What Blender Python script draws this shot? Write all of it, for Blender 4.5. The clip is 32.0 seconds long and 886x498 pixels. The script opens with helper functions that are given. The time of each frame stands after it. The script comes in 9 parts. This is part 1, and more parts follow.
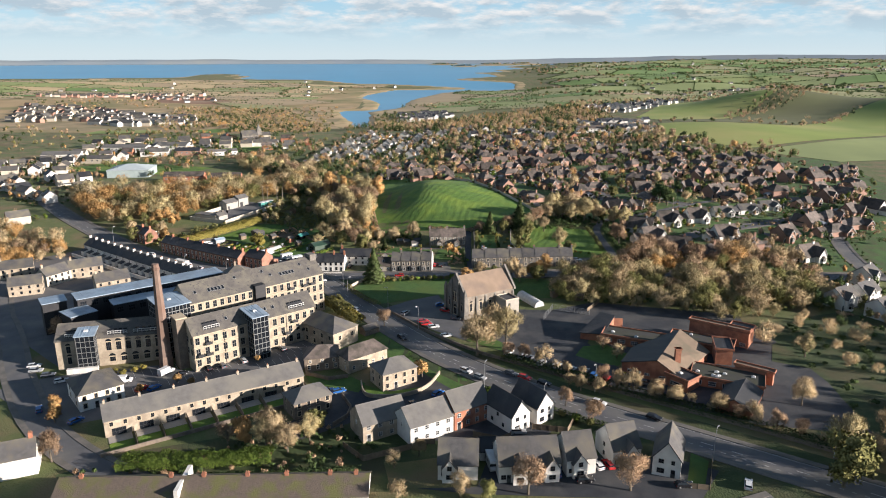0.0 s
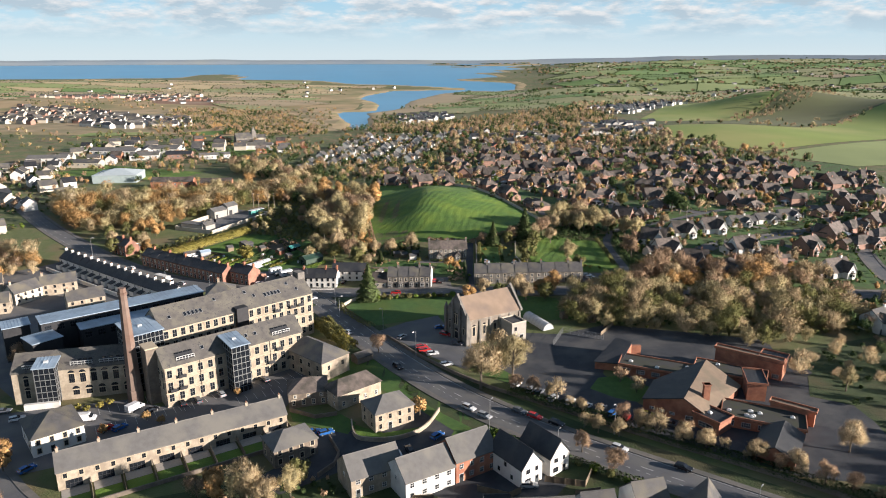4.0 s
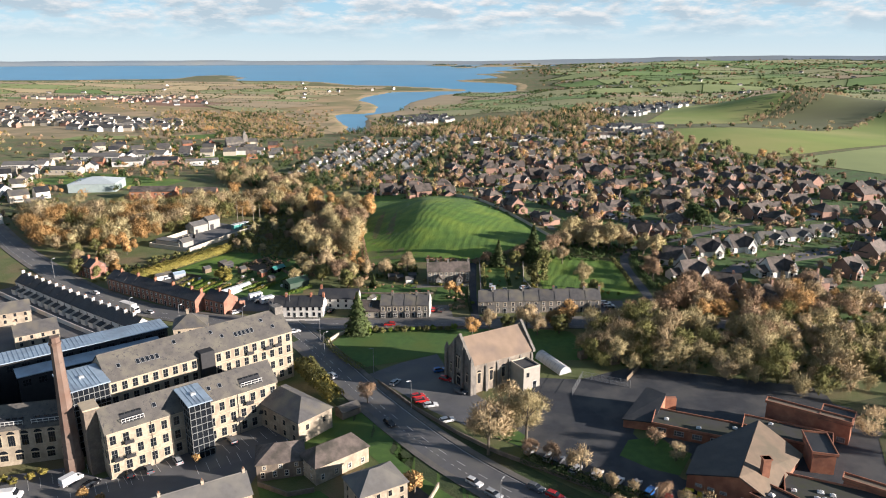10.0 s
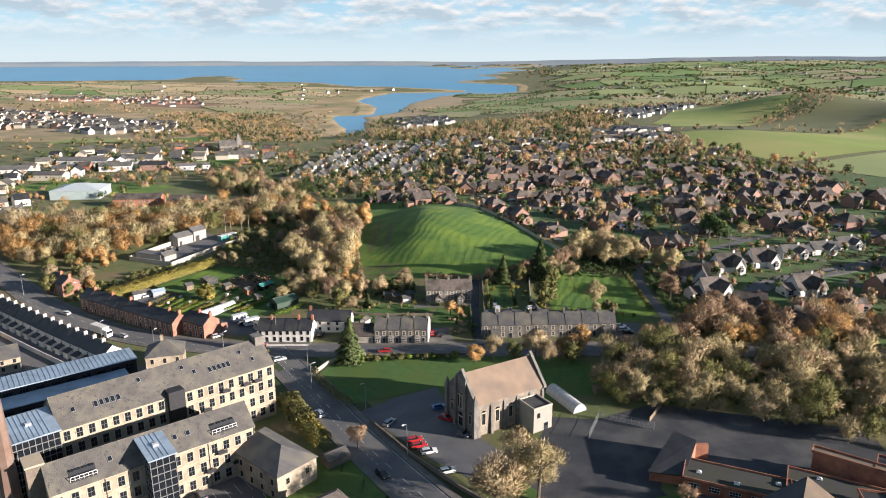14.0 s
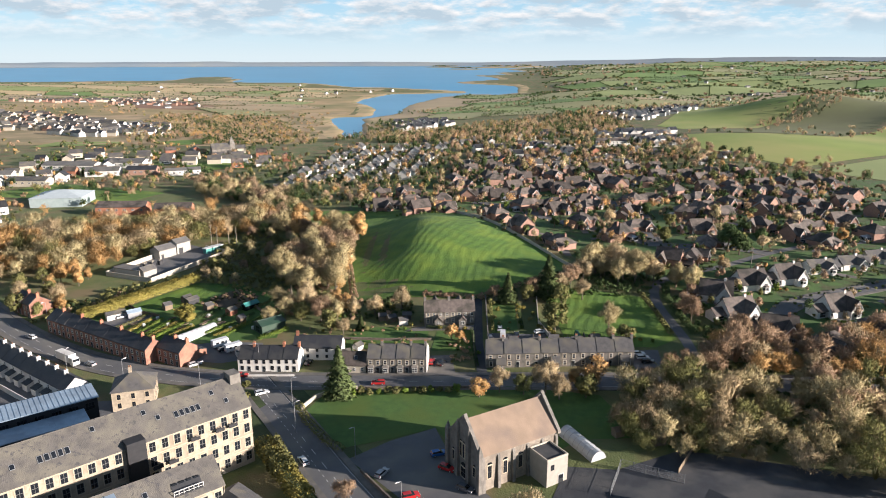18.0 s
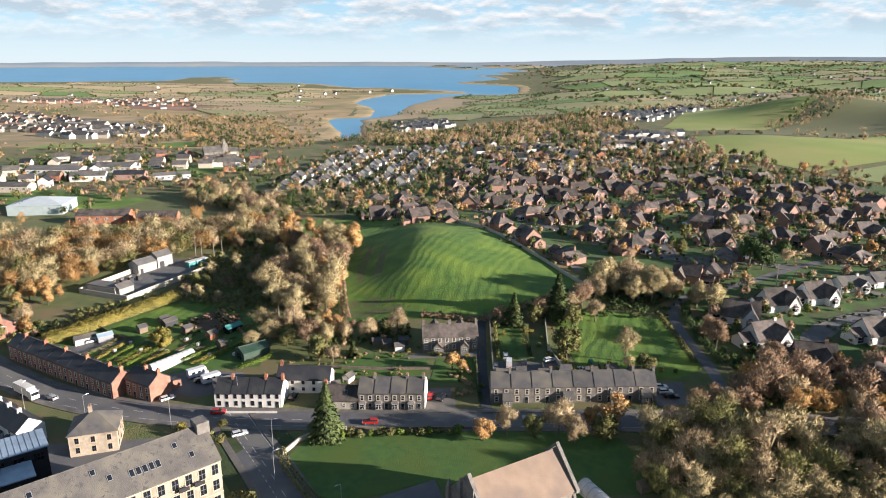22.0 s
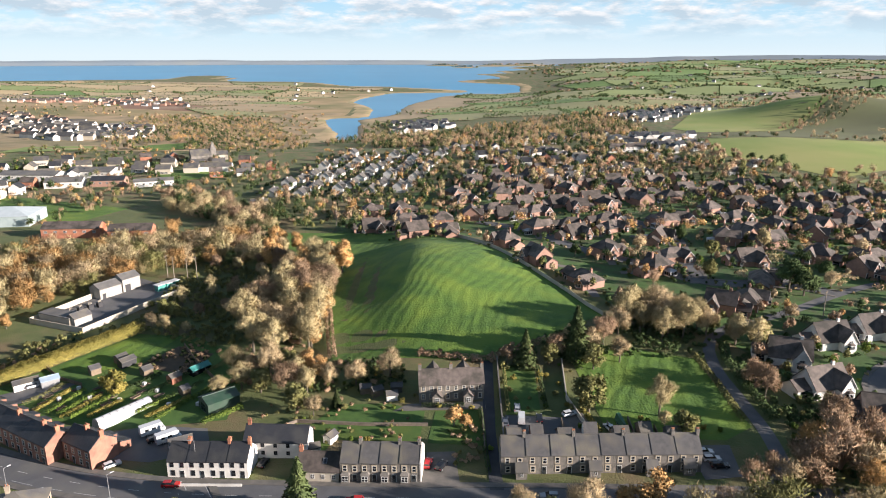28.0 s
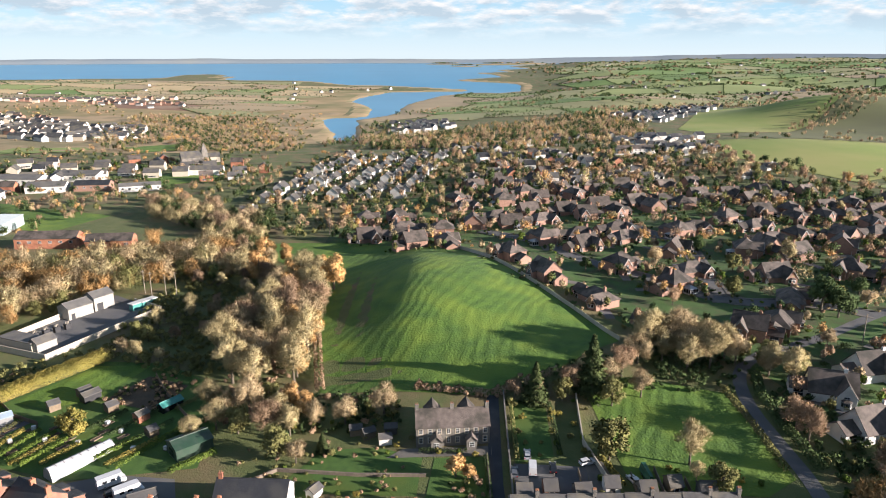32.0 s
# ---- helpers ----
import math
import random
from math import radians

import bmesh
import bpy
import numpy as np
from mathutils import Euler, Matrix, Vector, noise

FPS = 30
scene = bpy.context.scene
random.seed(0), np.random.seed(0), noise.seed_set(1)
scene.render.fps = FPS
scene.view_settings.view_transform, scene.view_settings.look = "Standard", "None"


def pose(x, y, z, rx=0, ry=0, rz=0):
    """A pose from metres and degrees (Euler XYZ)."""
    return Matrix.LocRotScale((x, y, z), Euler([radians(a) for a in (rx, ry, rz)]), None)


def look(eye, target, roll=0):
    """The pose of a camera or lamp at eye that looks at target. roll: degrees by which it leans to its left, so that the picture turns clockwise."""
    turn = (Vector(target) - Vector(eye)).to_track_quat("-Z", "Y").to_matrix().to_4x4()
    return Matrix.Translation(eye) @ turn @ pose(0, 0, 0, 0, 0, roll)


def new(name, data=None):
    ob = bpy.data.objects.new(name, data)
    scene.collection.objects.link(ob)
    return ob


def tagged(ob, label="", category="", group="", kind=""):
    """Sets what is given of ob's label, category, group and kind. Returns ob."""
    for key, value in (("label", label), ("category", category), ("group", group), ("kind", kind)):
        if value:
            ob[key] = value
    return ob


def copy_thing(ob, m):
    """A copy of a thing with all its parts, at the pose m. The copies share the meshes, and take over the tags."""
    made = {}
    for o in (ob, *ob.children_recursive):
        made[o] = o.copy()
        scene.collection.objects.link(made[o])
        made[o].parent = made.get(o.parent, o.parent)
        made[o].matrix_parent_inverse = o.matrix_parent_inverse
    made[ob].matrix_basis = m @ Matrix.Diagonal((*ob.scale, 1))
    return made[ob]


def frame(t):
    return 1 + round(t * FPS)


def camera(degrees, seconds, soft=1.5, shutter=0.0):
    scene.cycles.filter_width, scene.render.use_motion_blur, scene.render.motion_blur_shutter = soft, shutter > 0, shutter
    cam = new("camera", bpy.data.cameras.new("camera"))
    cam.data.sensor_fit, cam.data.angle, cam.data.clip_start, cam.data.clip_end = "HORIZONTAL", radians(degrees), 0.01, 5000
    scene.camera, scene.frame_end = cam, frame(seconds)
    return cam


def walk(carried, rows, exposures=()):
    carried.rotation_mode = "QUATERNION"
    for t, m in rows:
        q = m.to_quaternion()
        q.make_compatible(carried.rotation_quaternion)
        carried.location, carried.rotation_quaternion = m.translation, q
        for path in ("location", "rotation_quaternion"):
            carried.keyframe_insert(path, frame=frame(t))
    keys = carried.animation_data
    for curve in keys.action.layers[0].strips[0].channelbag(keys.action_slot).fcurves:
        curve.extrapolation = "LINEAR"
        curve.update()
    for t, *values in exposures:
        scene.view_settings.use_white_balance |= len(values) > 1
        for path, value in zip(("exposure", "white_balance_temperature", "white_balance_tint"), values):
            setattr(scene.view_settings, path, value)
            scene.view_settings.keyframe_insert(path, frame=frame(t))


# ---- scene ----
from mathutils import geometry

# camera: a straight, level flight along +y
PATH = [
    (0, 0.26, 101.70, 74.314), (3, 18.14, 101.62, 74.331), (6, 36.04, 101.55, 74.347), (9, 53.95, 101.47, 74.372),
    (12, 71.88, 101.40, 74.416), (15, 89.84, 101.32, 74.459), (17, 101.81, 101.27, 74.488), (19, 113.80, 101.22, 74.488),
    (21, 125.79, 101.17, 74.488), (23, 137.80, 101.12, 74.488), (25, 149.81, 101.07, 74.436), (27, 161.83, 101.02, 74.384),
    (28, 167.84, 101.00, 74.358), (30, 179.87, 100.95, 74.304), (32, 191.91, 100.90, 74.249)]
cam = camera(65.24, 32.0, soft=1.0)
walk(cam, [(t, pose(0, y, z, rx, 0, -0.02)) for t, y, z, rx in PATH], [(0, 1.36, 6450, 13), (32, 1.60, 6450, 15)])

# ---- light ----
SUN_EL, SUN_AZ = 14.0, -18.0          # height, and angle from +x (towards -y)
sd = Vector((math.cos(radians(SUN_EL)) * math.cos(radians(SUN_AZ)), math.cos(radians(SUN_EL)) * math.sin(radians(SUN_AZ)), math.sin(radians(SUN_EL))))
world = bpy.data.worlds.new("sky")
scene.world = world
world.use_nodes = True
wn, wl = world.node_tree.nodes, world.node_tree.links
wn.clear()
w_out, w_bg, w_sky = wn.new("ShaderNodeOutputWorld"), wn.new("ShaderNodeBackground"), wn.new("ShaderNodeTexSky")
w_sky.sky_type, w_sky.sun_disc = "NISHITA", False
w_sky.sun_elevation, w_sky.sun_rotation = radians(SUN_EL), math.atan2(sd.x, sd.y)
w_sky.air_density, w_sky.dust_density, w_sky.ozone_density, w_sky.altitude = 1.0, 0.1, 3.0, 100
w_co, w_sep = wn.new("ShaderNodeTexCoord"), wn.new("ShaderNodeSeparateXYZ")
wl.new(w_co.outputs["Generated"], w_sep.inputs["Vector"])


def cloud_noise(shift, lo, hi):
    """Lumps of cloud, wide and low as they lie towards the horizon."""
    mp, no, rp = wn.new("ShaderNodeMapping"), wn.new("ShaderNodeTexNoise"), wn.new("ShaderNodeValToRGB")
    mp.inputs["Location"].default_value, mp.inputs["Scale"].default_value = (0.3, 0.0, shift), (13.0, 13.0, 46.0)
    no.inputs["Scale"].default_value, no.inputs["Detail"].default_value, no.inputs["Roughness"].default_value = 1.0, 8, 0.60
    wl.new(w_co.outputs["Generated"], mp.inputs["Vector"])
    wl.new(mp.outputs["Vector"], no.inputs["Vector"])
    wl.new(no.outputs["Fac"], rp.inputs["Fac"])
    rp.color_ramp.elements[0].position, rp.color_ramp.elements[1].position = lo, hi
    return rp


w_r1 = cloud_noise(0.7, 0.40, 0.54)
w_r2 = cloud_noise(0.94, 0.42, 0.58)
w_r2.color_ramp.elements[0].color, w_r2.color_ramp.elements[1].color = (8.4, 8.35, 8.1, 1), (4.4, 5.5, 6.2, 1)
w_el = wn.new("ShaderNodeMapRange")          # haze thickens the sky's white towards the horizon
w_el.inputs["From Min"].default_value, w_el.inputs["From Max"].default_value = 0.0, 0.30
w_el.inputs["To Min"].default_value, w_el.inputs["To Max"].default_value = 0.92, 0.10
wl.new(w_sep.outputs["Z"], w_el.inputs["Value"])
w_hc = wn.new("ShaderNodeValToRGB")
w_hc.color_ramp.elements[0].position, w_hc.color_ramp.elements[1].position = 0.0, 0.075
w_hc.color_ramp.elements[0].color, w_hc.color_ramp.elements[1].color = (6.3, 7.6, 8.1, 1), (3.7, 6.6, 8.7, 1)
wl.new(w_sep.outputs["Z"], w_hc.inputs["Fac"])
w_veil, w_mix, w_cf, w_cm = wn.new("ShaderNodeMixRGB"), wn.new("ShaderNodeMixRGB"), wn.new("ShaderNodeMapRange"), wn.new("ShaderNodeMath")
wl.new(w_el.outputs["Result"], w_veil.inputs["Fac"])
wl.new(w_sky.outputs["Color"], w_veil.inputs["Color1"])
wl.new(w_hc.outputs["Color"], w_veil.inputs["Color2"])
w_cf.inputs["From Min"].default_value, w_cf.inputs["From Max"].default_value = 0.016, 0.05
w_cf.inputs["To Min"].default_value, w_cf.inputs["To Max"].default_value = 0.0, 0.95
wl.new(w_sep.outputs["Z"], w_cf.inputs["Value"])
w_cm.operation = "MULTIPLY"
w_ct, w_cp = wn.new("ShaderNodeMapRange"), wn.new("ShaderNodeMath")          # overhead the broken deck is looked through, not along
w_ct.inputs["From Min"].default_value, w_ct.inputs["From Max"].default_value = 0.10, 0.45
w_ct.inputs["To Min"].default_value, w_ct.inputs["To Max"].default_value = 1.0, 0.15
wl.new(w_sep.outputs["Z"], w_ct.inputs["Value"])
w_cp.operation = "MULTIPLY"
wl.new(w_r1.outputs["Color"], w_cm.inputs[0])
wl.new(w_cf.outputs["Result"], w_cm.inputs[1])
wl.new(w_cm.outputs[0], w_cp.inputs[0])
wl.new(w_ct.outputs["Result"], w_cp.inputs[1])
wl.new(w_cp.outputs[0], w_mix.inputs["Fac"])
wl.new(w_veil.outputs["Color"], w_mix.inputs["Color1"])
wl.new(w_r2.outputs["Color"], w_mix.inputs["Color2"])
wl.new(w_mix.outputs["Color"], w_bg.inputs["Color"])
w_bg.inputs["Strength"].default_value = 0.042
wl.new(w_bg.outputs["Background"], w_out.inputs["Surface"])
sun = new("sun", bpy.data.lights.new("sun", "SUN"))
sun.data.energy, sun.data.angle, sun.data.color = 5.0, radians(0.6), (1.0, 0.90, 0.79)
sun.matrix_world = look((0, 0, 400), Vector((0, 0, 400)) - sd)

# ---- materials ----
MATS = {}


def mat(name, c1, c2=None, scale=1.0, rough=0.8, metal=0.0, bump=0.0, bscale=None, vary=0.0, stain=None, island=False, spec=None, trans=0.0, tone=0.74):
    """A surface: two tones mixed by noise of that size, a coarser stain, and variation from object to object."""
    if name in MATS:
        return MATS[name]
    c1, c2 = [v * tone for v in c1], [v * tone for v in (c2 or [q * 0.7 for q in c1])]
    stain = stain and ([v * tone for v in stain[0]], stain[1])
    m = bpy.data.materials.new(name)
    m.use_nodes = True
    n, l = m.node_tree.nodes, m.node_tree.links
    b = n["Principled BSDF"]
    geo, no, mix = n.new("ShaderNodeNewGeometry"), n.new("ShaderNodeTexNoise"), n.new("ShaderNodeMixRGB")
    no.inputs["Scale"].default_value, no.inputs["Detail"].default_value = scale, 5
    l.new(geo.outputs["Position"], no.inputs["Vector"])
    ramp = n.new("ShaderNodeValToRGB")
    ramp.color_ramp.elements[0].position, ramp.color_ramp.elements[1].position = 0.32, 0.68
    l.new(no.outputs["Fac"], ramp.inputs["Fac"])
    l.new(ramp.outputs["Color"], mix.inputs["Fac"])
    mix.inputs["Color1"].default_value, mix.inputs["Color2"].default_value = (*c1, 1), (*c2, 1)
    out = mix.outputs["Color"]
    if stain:
        n2, r2, mx = n.new("ShaderNodeTexNoise"), n.new("ShaderNodeValToRGB"), n.new("ShaderNodeMixRGB")
        n2.inputs["Scale"].default_value, n2.inputs["Detail"].default_value = scale * stain[1], 4
        r2.color_ramp.elements[0].position, r2.color_ramp.elements[1].position = 0.45, 0.65
        l.new(geo.outputs["Position"], n2.inputs["Vector"])
        l.new(n2.outputs["Fac"], r2.inputs["Fac"])
        l.new(r2.outputs["Color"], mx.inputs["Fac"])
        l.new(out, mx.inputs["Color1"])
        mx.inputs["Color2"].default_value = (*stain[0], 1)
        out = mx.outputs["Color"]
    if vary:
        hs, ma = n.new("ShaderNodeHueSaturation"), n.new("ShaderNodeMapRange")
        rnd = geo.outputs["Random Per Island"] if island else n.new("ShaderNodeObjectInfo").outputs["Random"]
        l.new(rnd, ma.inputs["Value"])
        ma.inputs["To Min"].default_value, ma.inputs["To Max"].default_value = 1 - vary, 1 + vary
        l.new(ma.outputs["Result"], hs.inputs["Value"])
        l.new(out, hs.inputs["Color"])
        out = hs.outputs["Color"]
        if island:
            hs2, ma2 = n.new("ShaderNodeHueSaturation"), n.new("ShaderNodeMapRange")
            l.new(n.new("ShaderNodeObjectInfo").outputs["Random"], ma2.inputs["Value"])
            ma2.inputs["To Min"].default_value, ma2.inputs["To Max"].default_value = 0.75, 1.25
            l.new(ma2.outputs["Result"], hs2.inputs["Value"])
            l.new(out, hs2.inputs["Color"])
            out = hs2.outputs["Color"]
    l.new(out, b.inputs["Base Color"])
    b.inputs["Roughness"].default_value, b.inputs["Metallic"].default_value = rough, metal
    if spec is not None:
        b.inputs["Specular IOR Level"].default_value = spec
    if trans:
        b.inputs["Transmission Weight"].default_value = trans
    if bump:
        n3, bp = n.new("ShaderNodeTexNoise"), n.new("ShaderNodeBump")
        n3.inputs["Scale"].default_value, n3.inputs["Detail"].default_value = bscale or scale * 3, 4
        l.new(geo.outputs["Position"], n3.inputs["Vector"])
        l.new(n3.outputs["Fac"], bp.inputs["Height"])
        bp.inputs["Strength"].default_value, bp.inputs["Distance"].default_value = min(bump, 1.0), 0.3
        l.new(bp.outputs["Normal"], b.inputs["Normal"])
    MATS[name] = m
    return m


GRASS = mat("lawn_grass", (0.078, 0.165, 0.026), (0.052, 0.12, 0.02), 0.5, 0.9, bump=0.3, bscale=4, stain=((0.085, 0.14, 0.018), 0.15))
FIELD = mat("pasture_grass", (0.105, 0.205, 0.022), (0.062, 0.14, 0.017), 0.3, 0.9, bump=0.8, bscale=1.4, stain=((0.16, 0.25, 0.025), 0.25))
f_n, f_l = FIELD.node_tree.nodes, FIELD.node_tree.links
f_w, f_m, f_b, f_g = f_n.new("ShaderNodeTexWave"), f_n.new("ShaderNodeMapping"), f_n.new("ShaderNodeBump"), f_n["Geometry"]
f_m.inputs["Rotation"].default_value = (0, 0, radians(24))
f_w.inputs["Scale"].default_value, f_w.inputs["Distortion"].default_value, f_w.inputs["Detail"].default_value, f_w.inputs["Detail Scale"].default_value = 0.07, 26.0, 4.0, 0.22
f_l.new(f_g.outputs["Position"], f_m.inputs["Vector"])
f_l.new(f_m.outputs["Vector"], f_w.inputs["Vector"])
f_l.new(f_w.outputs["Fac"], f_b.inputs["Height"])
f_b.inputs["Strength"].default_value, f_b.inputs["Distance"].default_value = 0.27, 0.30
f_l.new(f_n["Bump"].outputs["Normal"], f_b.inputs["Normal"])
f_l.new(f_b.outputs["Normal"], f_n["Principled BSDF"].inputs["Normal"])
SCRUB = mat("rough_ground", (0.135, 0.155, 0.05), (0.095, 0.125, 0.036), 0.22, 0.95, bump=0.8, bscale=2, stain=((0.19, 0.145, 0.07), 0.3))
ROUGH = mat("dark_rough_grass", (0.055, 0.085, 0.022), (0.035, 0.06, 0.016), 0.3, 0.95, bump=0.7, bscale=2, stain=((0.08, 0.075, 0.03), 0.3))
TARMAC = mat("tarmac", (0.14, 0.14, 0.148), (0.098, 0.10, 0.108), 0.25, 0.85, bump=0.15, bscale=20, stain=((0.17, 0.165, 0.155), 0.5))
# Paler blotches stand for worn patches and for sun streaks on the playground.
TARMAC_D = mat("dark_tarmac", (0.045, 0.05, 0.06), (0.03, 0.034, 0.043), 0.3, 0.85, bump=0.15, bscale=20, stain=((0.085, 0.085, 0.085), 0.4))
PAVE = mat("paving", (0.20, 0.18, 0.16), (0.15, 0.14, 0.125), 0.8, 0.85, stain=((0.12, 0.115, 0.105), 0.3))
PAINT = mat("road_paint", (0.6, 0.6, 0.58), (0.45, 0.45, 0.44), 1.5, 0.7)
SOIL = mat("bare_soil", (0.13, 0.09, 0.055), (0.09, 0.065, 0.04), 0.4, 0.95, bump=0.6, bscale=3)
SLATE = mat("grey_slate", (0.105, 0.101, 0.10), (0.07, 0.068, 0.07), 0.9, 0.75, vary=0.2, stain=((0.15, 0.135, 0.105), 0.25), bump=0.3, bscale=6)
SLATE_D = mat("dark_slate", (0.028, 0.03, 0.036), (0.02, 0.022, 0.027), 0.8, 0.6, vary=0.25, stain=((0.045, 0.045, 0.045), 0.3), bump=0.3, bscale=6)
SLATE_L = mat("pale_slate", (0.15, 0.145, 0.14), (0.12, 0.115, 0.11), 0.7, 0.7, vary=0.1, stain=((0.18, 0.17, 0.15), 0.3), bump=0.2, bscale=6)
TILE_BR = mat("brown_tiles", (0.165, 0.132, 0.114), (0.10, 0.081, 0.072), 0.8, 0.85, vary=0.4, stain=((0.05, 0.045, 0.036), 0.3), bump=0.3, bscale=6)
TILE_PK = mat("weathered_pink_tiles", (0.30, 0.215, 0.155), (0.24, 0.175, 0.125), 0.35, 0.85, stain=((0.20, 0.15, 0.12), 0.4), bump=0.2, bscale=5)
TILE_TAN = mat("tan_tiles", (0.24, 0.175, 0.12), (0.19, 0.14, 0.10), 0.5, 0.85, stain=((0.16, 0.13, 0.09), 0.4), bump=0.2, bscale=5)
FELT = mat("mossy_brown_tiles", (0.15, 0.115, 0.09), (0.115, 0.09, 0.075), 1.2, 0.9, stain=((0.13, 0.13, 0.045), 0.25), bump=0.5, bscale=5)
SAND = mat("sandstone", (0.46, 0.39, 0.30), (0.33, 0.275, 0.205), 1.3, 0.85, bump=0.4, bscale=3, stain=((0.27, 0.22, 0.165), 0.22), tone=0.85)
RUBBLE = mat("rubble_stone", (0.27, 0.215, 0.165), (0.20, 0.16, 0.125), 1.6, 0.9, bump=0.7, bscale=4, stain=((0.17, 0.14, 0.115), 0.3))
GREYST = mat("grey_stone", (0.27, 0.245, 0.215), (0.20, 0.185, 0.165), 1.4, 0.9, bump=0.6, bscale=4, stain=((0.15, 0.14, 0.125), 0.3))
BRICK_R = mat("red_brick", (0.50, 0.215, 0.125), (0.40, 0.165, 0.095), 1.2, 0.85, vary=0.15, stain=((0.30, 0.12, 0.075), 0.3))
BRICK_T = mat("dark_red_brick", (0.38, 0.185, 0.125), (0.30, 0.145, 0.10), 1.2, 0.85, vary=0.2, stain=((0.22, 0.11, 0.08), 0.3))
CHURCH = mat("weathered_church_stone", (0.37, 0.315, 0.255), (0.27, 0.23, 0.185), 1.4, 0.9, bump=0.6, bscale=4, stain=((0.22, 0.185, 0.15), 0.25))
BRICK_D = mat("brown_brick", (0.40, 0.235, 0.175), (0.31, 0.18, 0.135), 1.0, 0.85, vary=0.2)
BRICK_CH = mat("chimney_brick", (0.26, 0.185, 0.145), (0.19, 0.135, 0.11), 0.9, 0.85, stain=((0.19, 0.115, 0.085), 0.2))
RENDER_W = mat("white_render", (0.78, 0.76, 0.71), (0.70, 0.68, 0.64), 0.6, 0.8, vary=0.08, stain=((0.60, 0.57, 0.53), 0.4), tone=0.80)
RENDER_C = mat("cream_render", (0.58, 0.52, 0.42), (0.52, 0.46, 0.37), 0.6, 0.8, vary=0.1)
GLASS = mat("window_glass", (0.012, 0.015, 0.02), (0.02, 0.024, 0.03), 0.5, 0.1, spec=0.5)
FRAME_W = mat("white_frame", (0.72, 0.72, 0.70), (0.66, 0.66, 0.64), 2, 0.5)
FRAME_D = mat("dark_frame", (0.03, 0.032, 0.035), (0.045, 0.045, 0.05), 2, 0.5)
LEADZ = mat("zinc_sheet", (0.42, 0.53, 0.64), (0.35, 0.45, 0.55), 0.6, 0.45, metal=0.15, stain=((0.30, 0.37, 0.45), 0.4))
DARKM = mat("dark_metal", (0.035, 0.037, 0.042), (0.05, 0.05, 0.055), 1, 0.5, metal=0.3)
STEEL = mat("galvanised_steel", (0.45, 0.46, 0.47), (0.38, 0.39, 0.40), 2, 0.45, metal=0.5)
DOOR = mat("painted_door", (0.05, 0.06, 0.06), (0.035, 0.04, 0.045), 2, 0.5, vary=0.5)
WOOD = mat("weathered_timber", (0.24, 0.18, 0.12), (0.17, 0.13, 0.09), 1.5, 0.85, vary=0.2)
BARK = mat("bark", (0.21, 0.175, 0.13), (0.14, 0.115, 0.085), 2, 0.95, bump=0.6, bscale=8)
WATER = mat("lough_water", (0.045, 0.235, 0.41), (0.06, 0.275, 0.46), 0.004, 0.32, spec=0.4, bump=0.05, bscale=0.15, tone=0.9)
POT = mat("terracotta", (0.42, 0.2, 0.11), (0.34, 0.16, 0.09), 3, 0.85)


def leaf(name, c1, c2):
    return mat(name, c1, c2, 0.16, 0.95, vary=0.12, island=True, spec=0.1, tone=0.95)


L_TAN = leaf("bare_twigs_tan", (0.57, 0.44, 0.265), (0.42, 0.325, 0.195))
L_BRN = leaf("bare_twigs_brown", (0.45, 0.31, 0.20), (0.335, 0.23, 0.15))
L_KHA = leaf("khaki_twigs", (0.56, 0.465, 0.255), (0.41, 0.34, 0.185))
L_ORG = leaf("orange_leaves", (0.57, 0.335, 0.14), (0.47, 0.30, 0.13))
L_OLV = leaf("olive_leaves", (0.25, 0.235, 0.09), (0.15, 0.155, 0.06))
L_GRN = leaf("evergreen_leaves", (0.085, 0.12, 0.045), (0.045, 0.072, 0.03))
L_CON = leaf("conifer_needles", (0.095, 0.12, 0.045), (0.06, 0.085, 0.036))
L_YEL = leaf("yellow_green_leaves", (0.36, 0.295, 0.08), (0.22, 0.20, 0.055))
L_HDG = leaf("laurel_leaves", (0.17, 0.235, 0.045), (0.09, 0.14, 0.028))

# ---- ground form ----


def smooth(v):
    v = min(max(v, 0.0), 1.0)
    return v * v * (3 - 2 * v)


def near_ground(x, y):
    a = 3.8 + 3.2 * math.tanh((x + 10) / 90) + 6 * smooth((y - 295) / 150)
    hump = 10.2 * math.exp(-((x + 8) / (20 if x < -8 else 44)) ** 2 - ((y - 446) / 54) ** 2)
    a += 0.075 * (x - 5) * math.exp(-((y - 386) / 13) ** 2 - ((x - 5) / 55) ** 4)
    return a + hump - smooth((y - 700) / 700) * 6 * min(max(1 - (x - 100) / 600, 0), 1)


HILLS = [(560, 1190, 120, 100, 33), (330, 840, 120, 130, 9), (700, 985, 105, 150, 34), (1500, 2300, 380, 260, 30),
         (2100, 2900, 500, 300, 50), (1100, 3000, 420, 240, 16), (1500, 1500, 320, 260, 30), (-1100, 1500, 500, 240, 10),
         (-500, 2250, 160, 60, 7), (-1500, 2200, 500, 160, 10), (1700, 3700, 700, 200, 46), (2900, 3300, 600, 500, 70)]
hr, drums = random.Random(31), []
while len(drums) < 44:          # drumlins, each standing clear of the next
    hx, hy = hr.uniform(330, 3000), hr.uniform(1560, 4200)
    if all(((hx - a) / 300) ** 2 + ((hy - b) / 170) ** 2 > 1 for a, b in drums):
        drums.append((hx, hy))
        HILLS.append((hx, hy, hr.uniform(120, 200), hr.uniform(70, 110), hr.uniform(9, 17) + max(hy - 2200, 0) * 0.004))
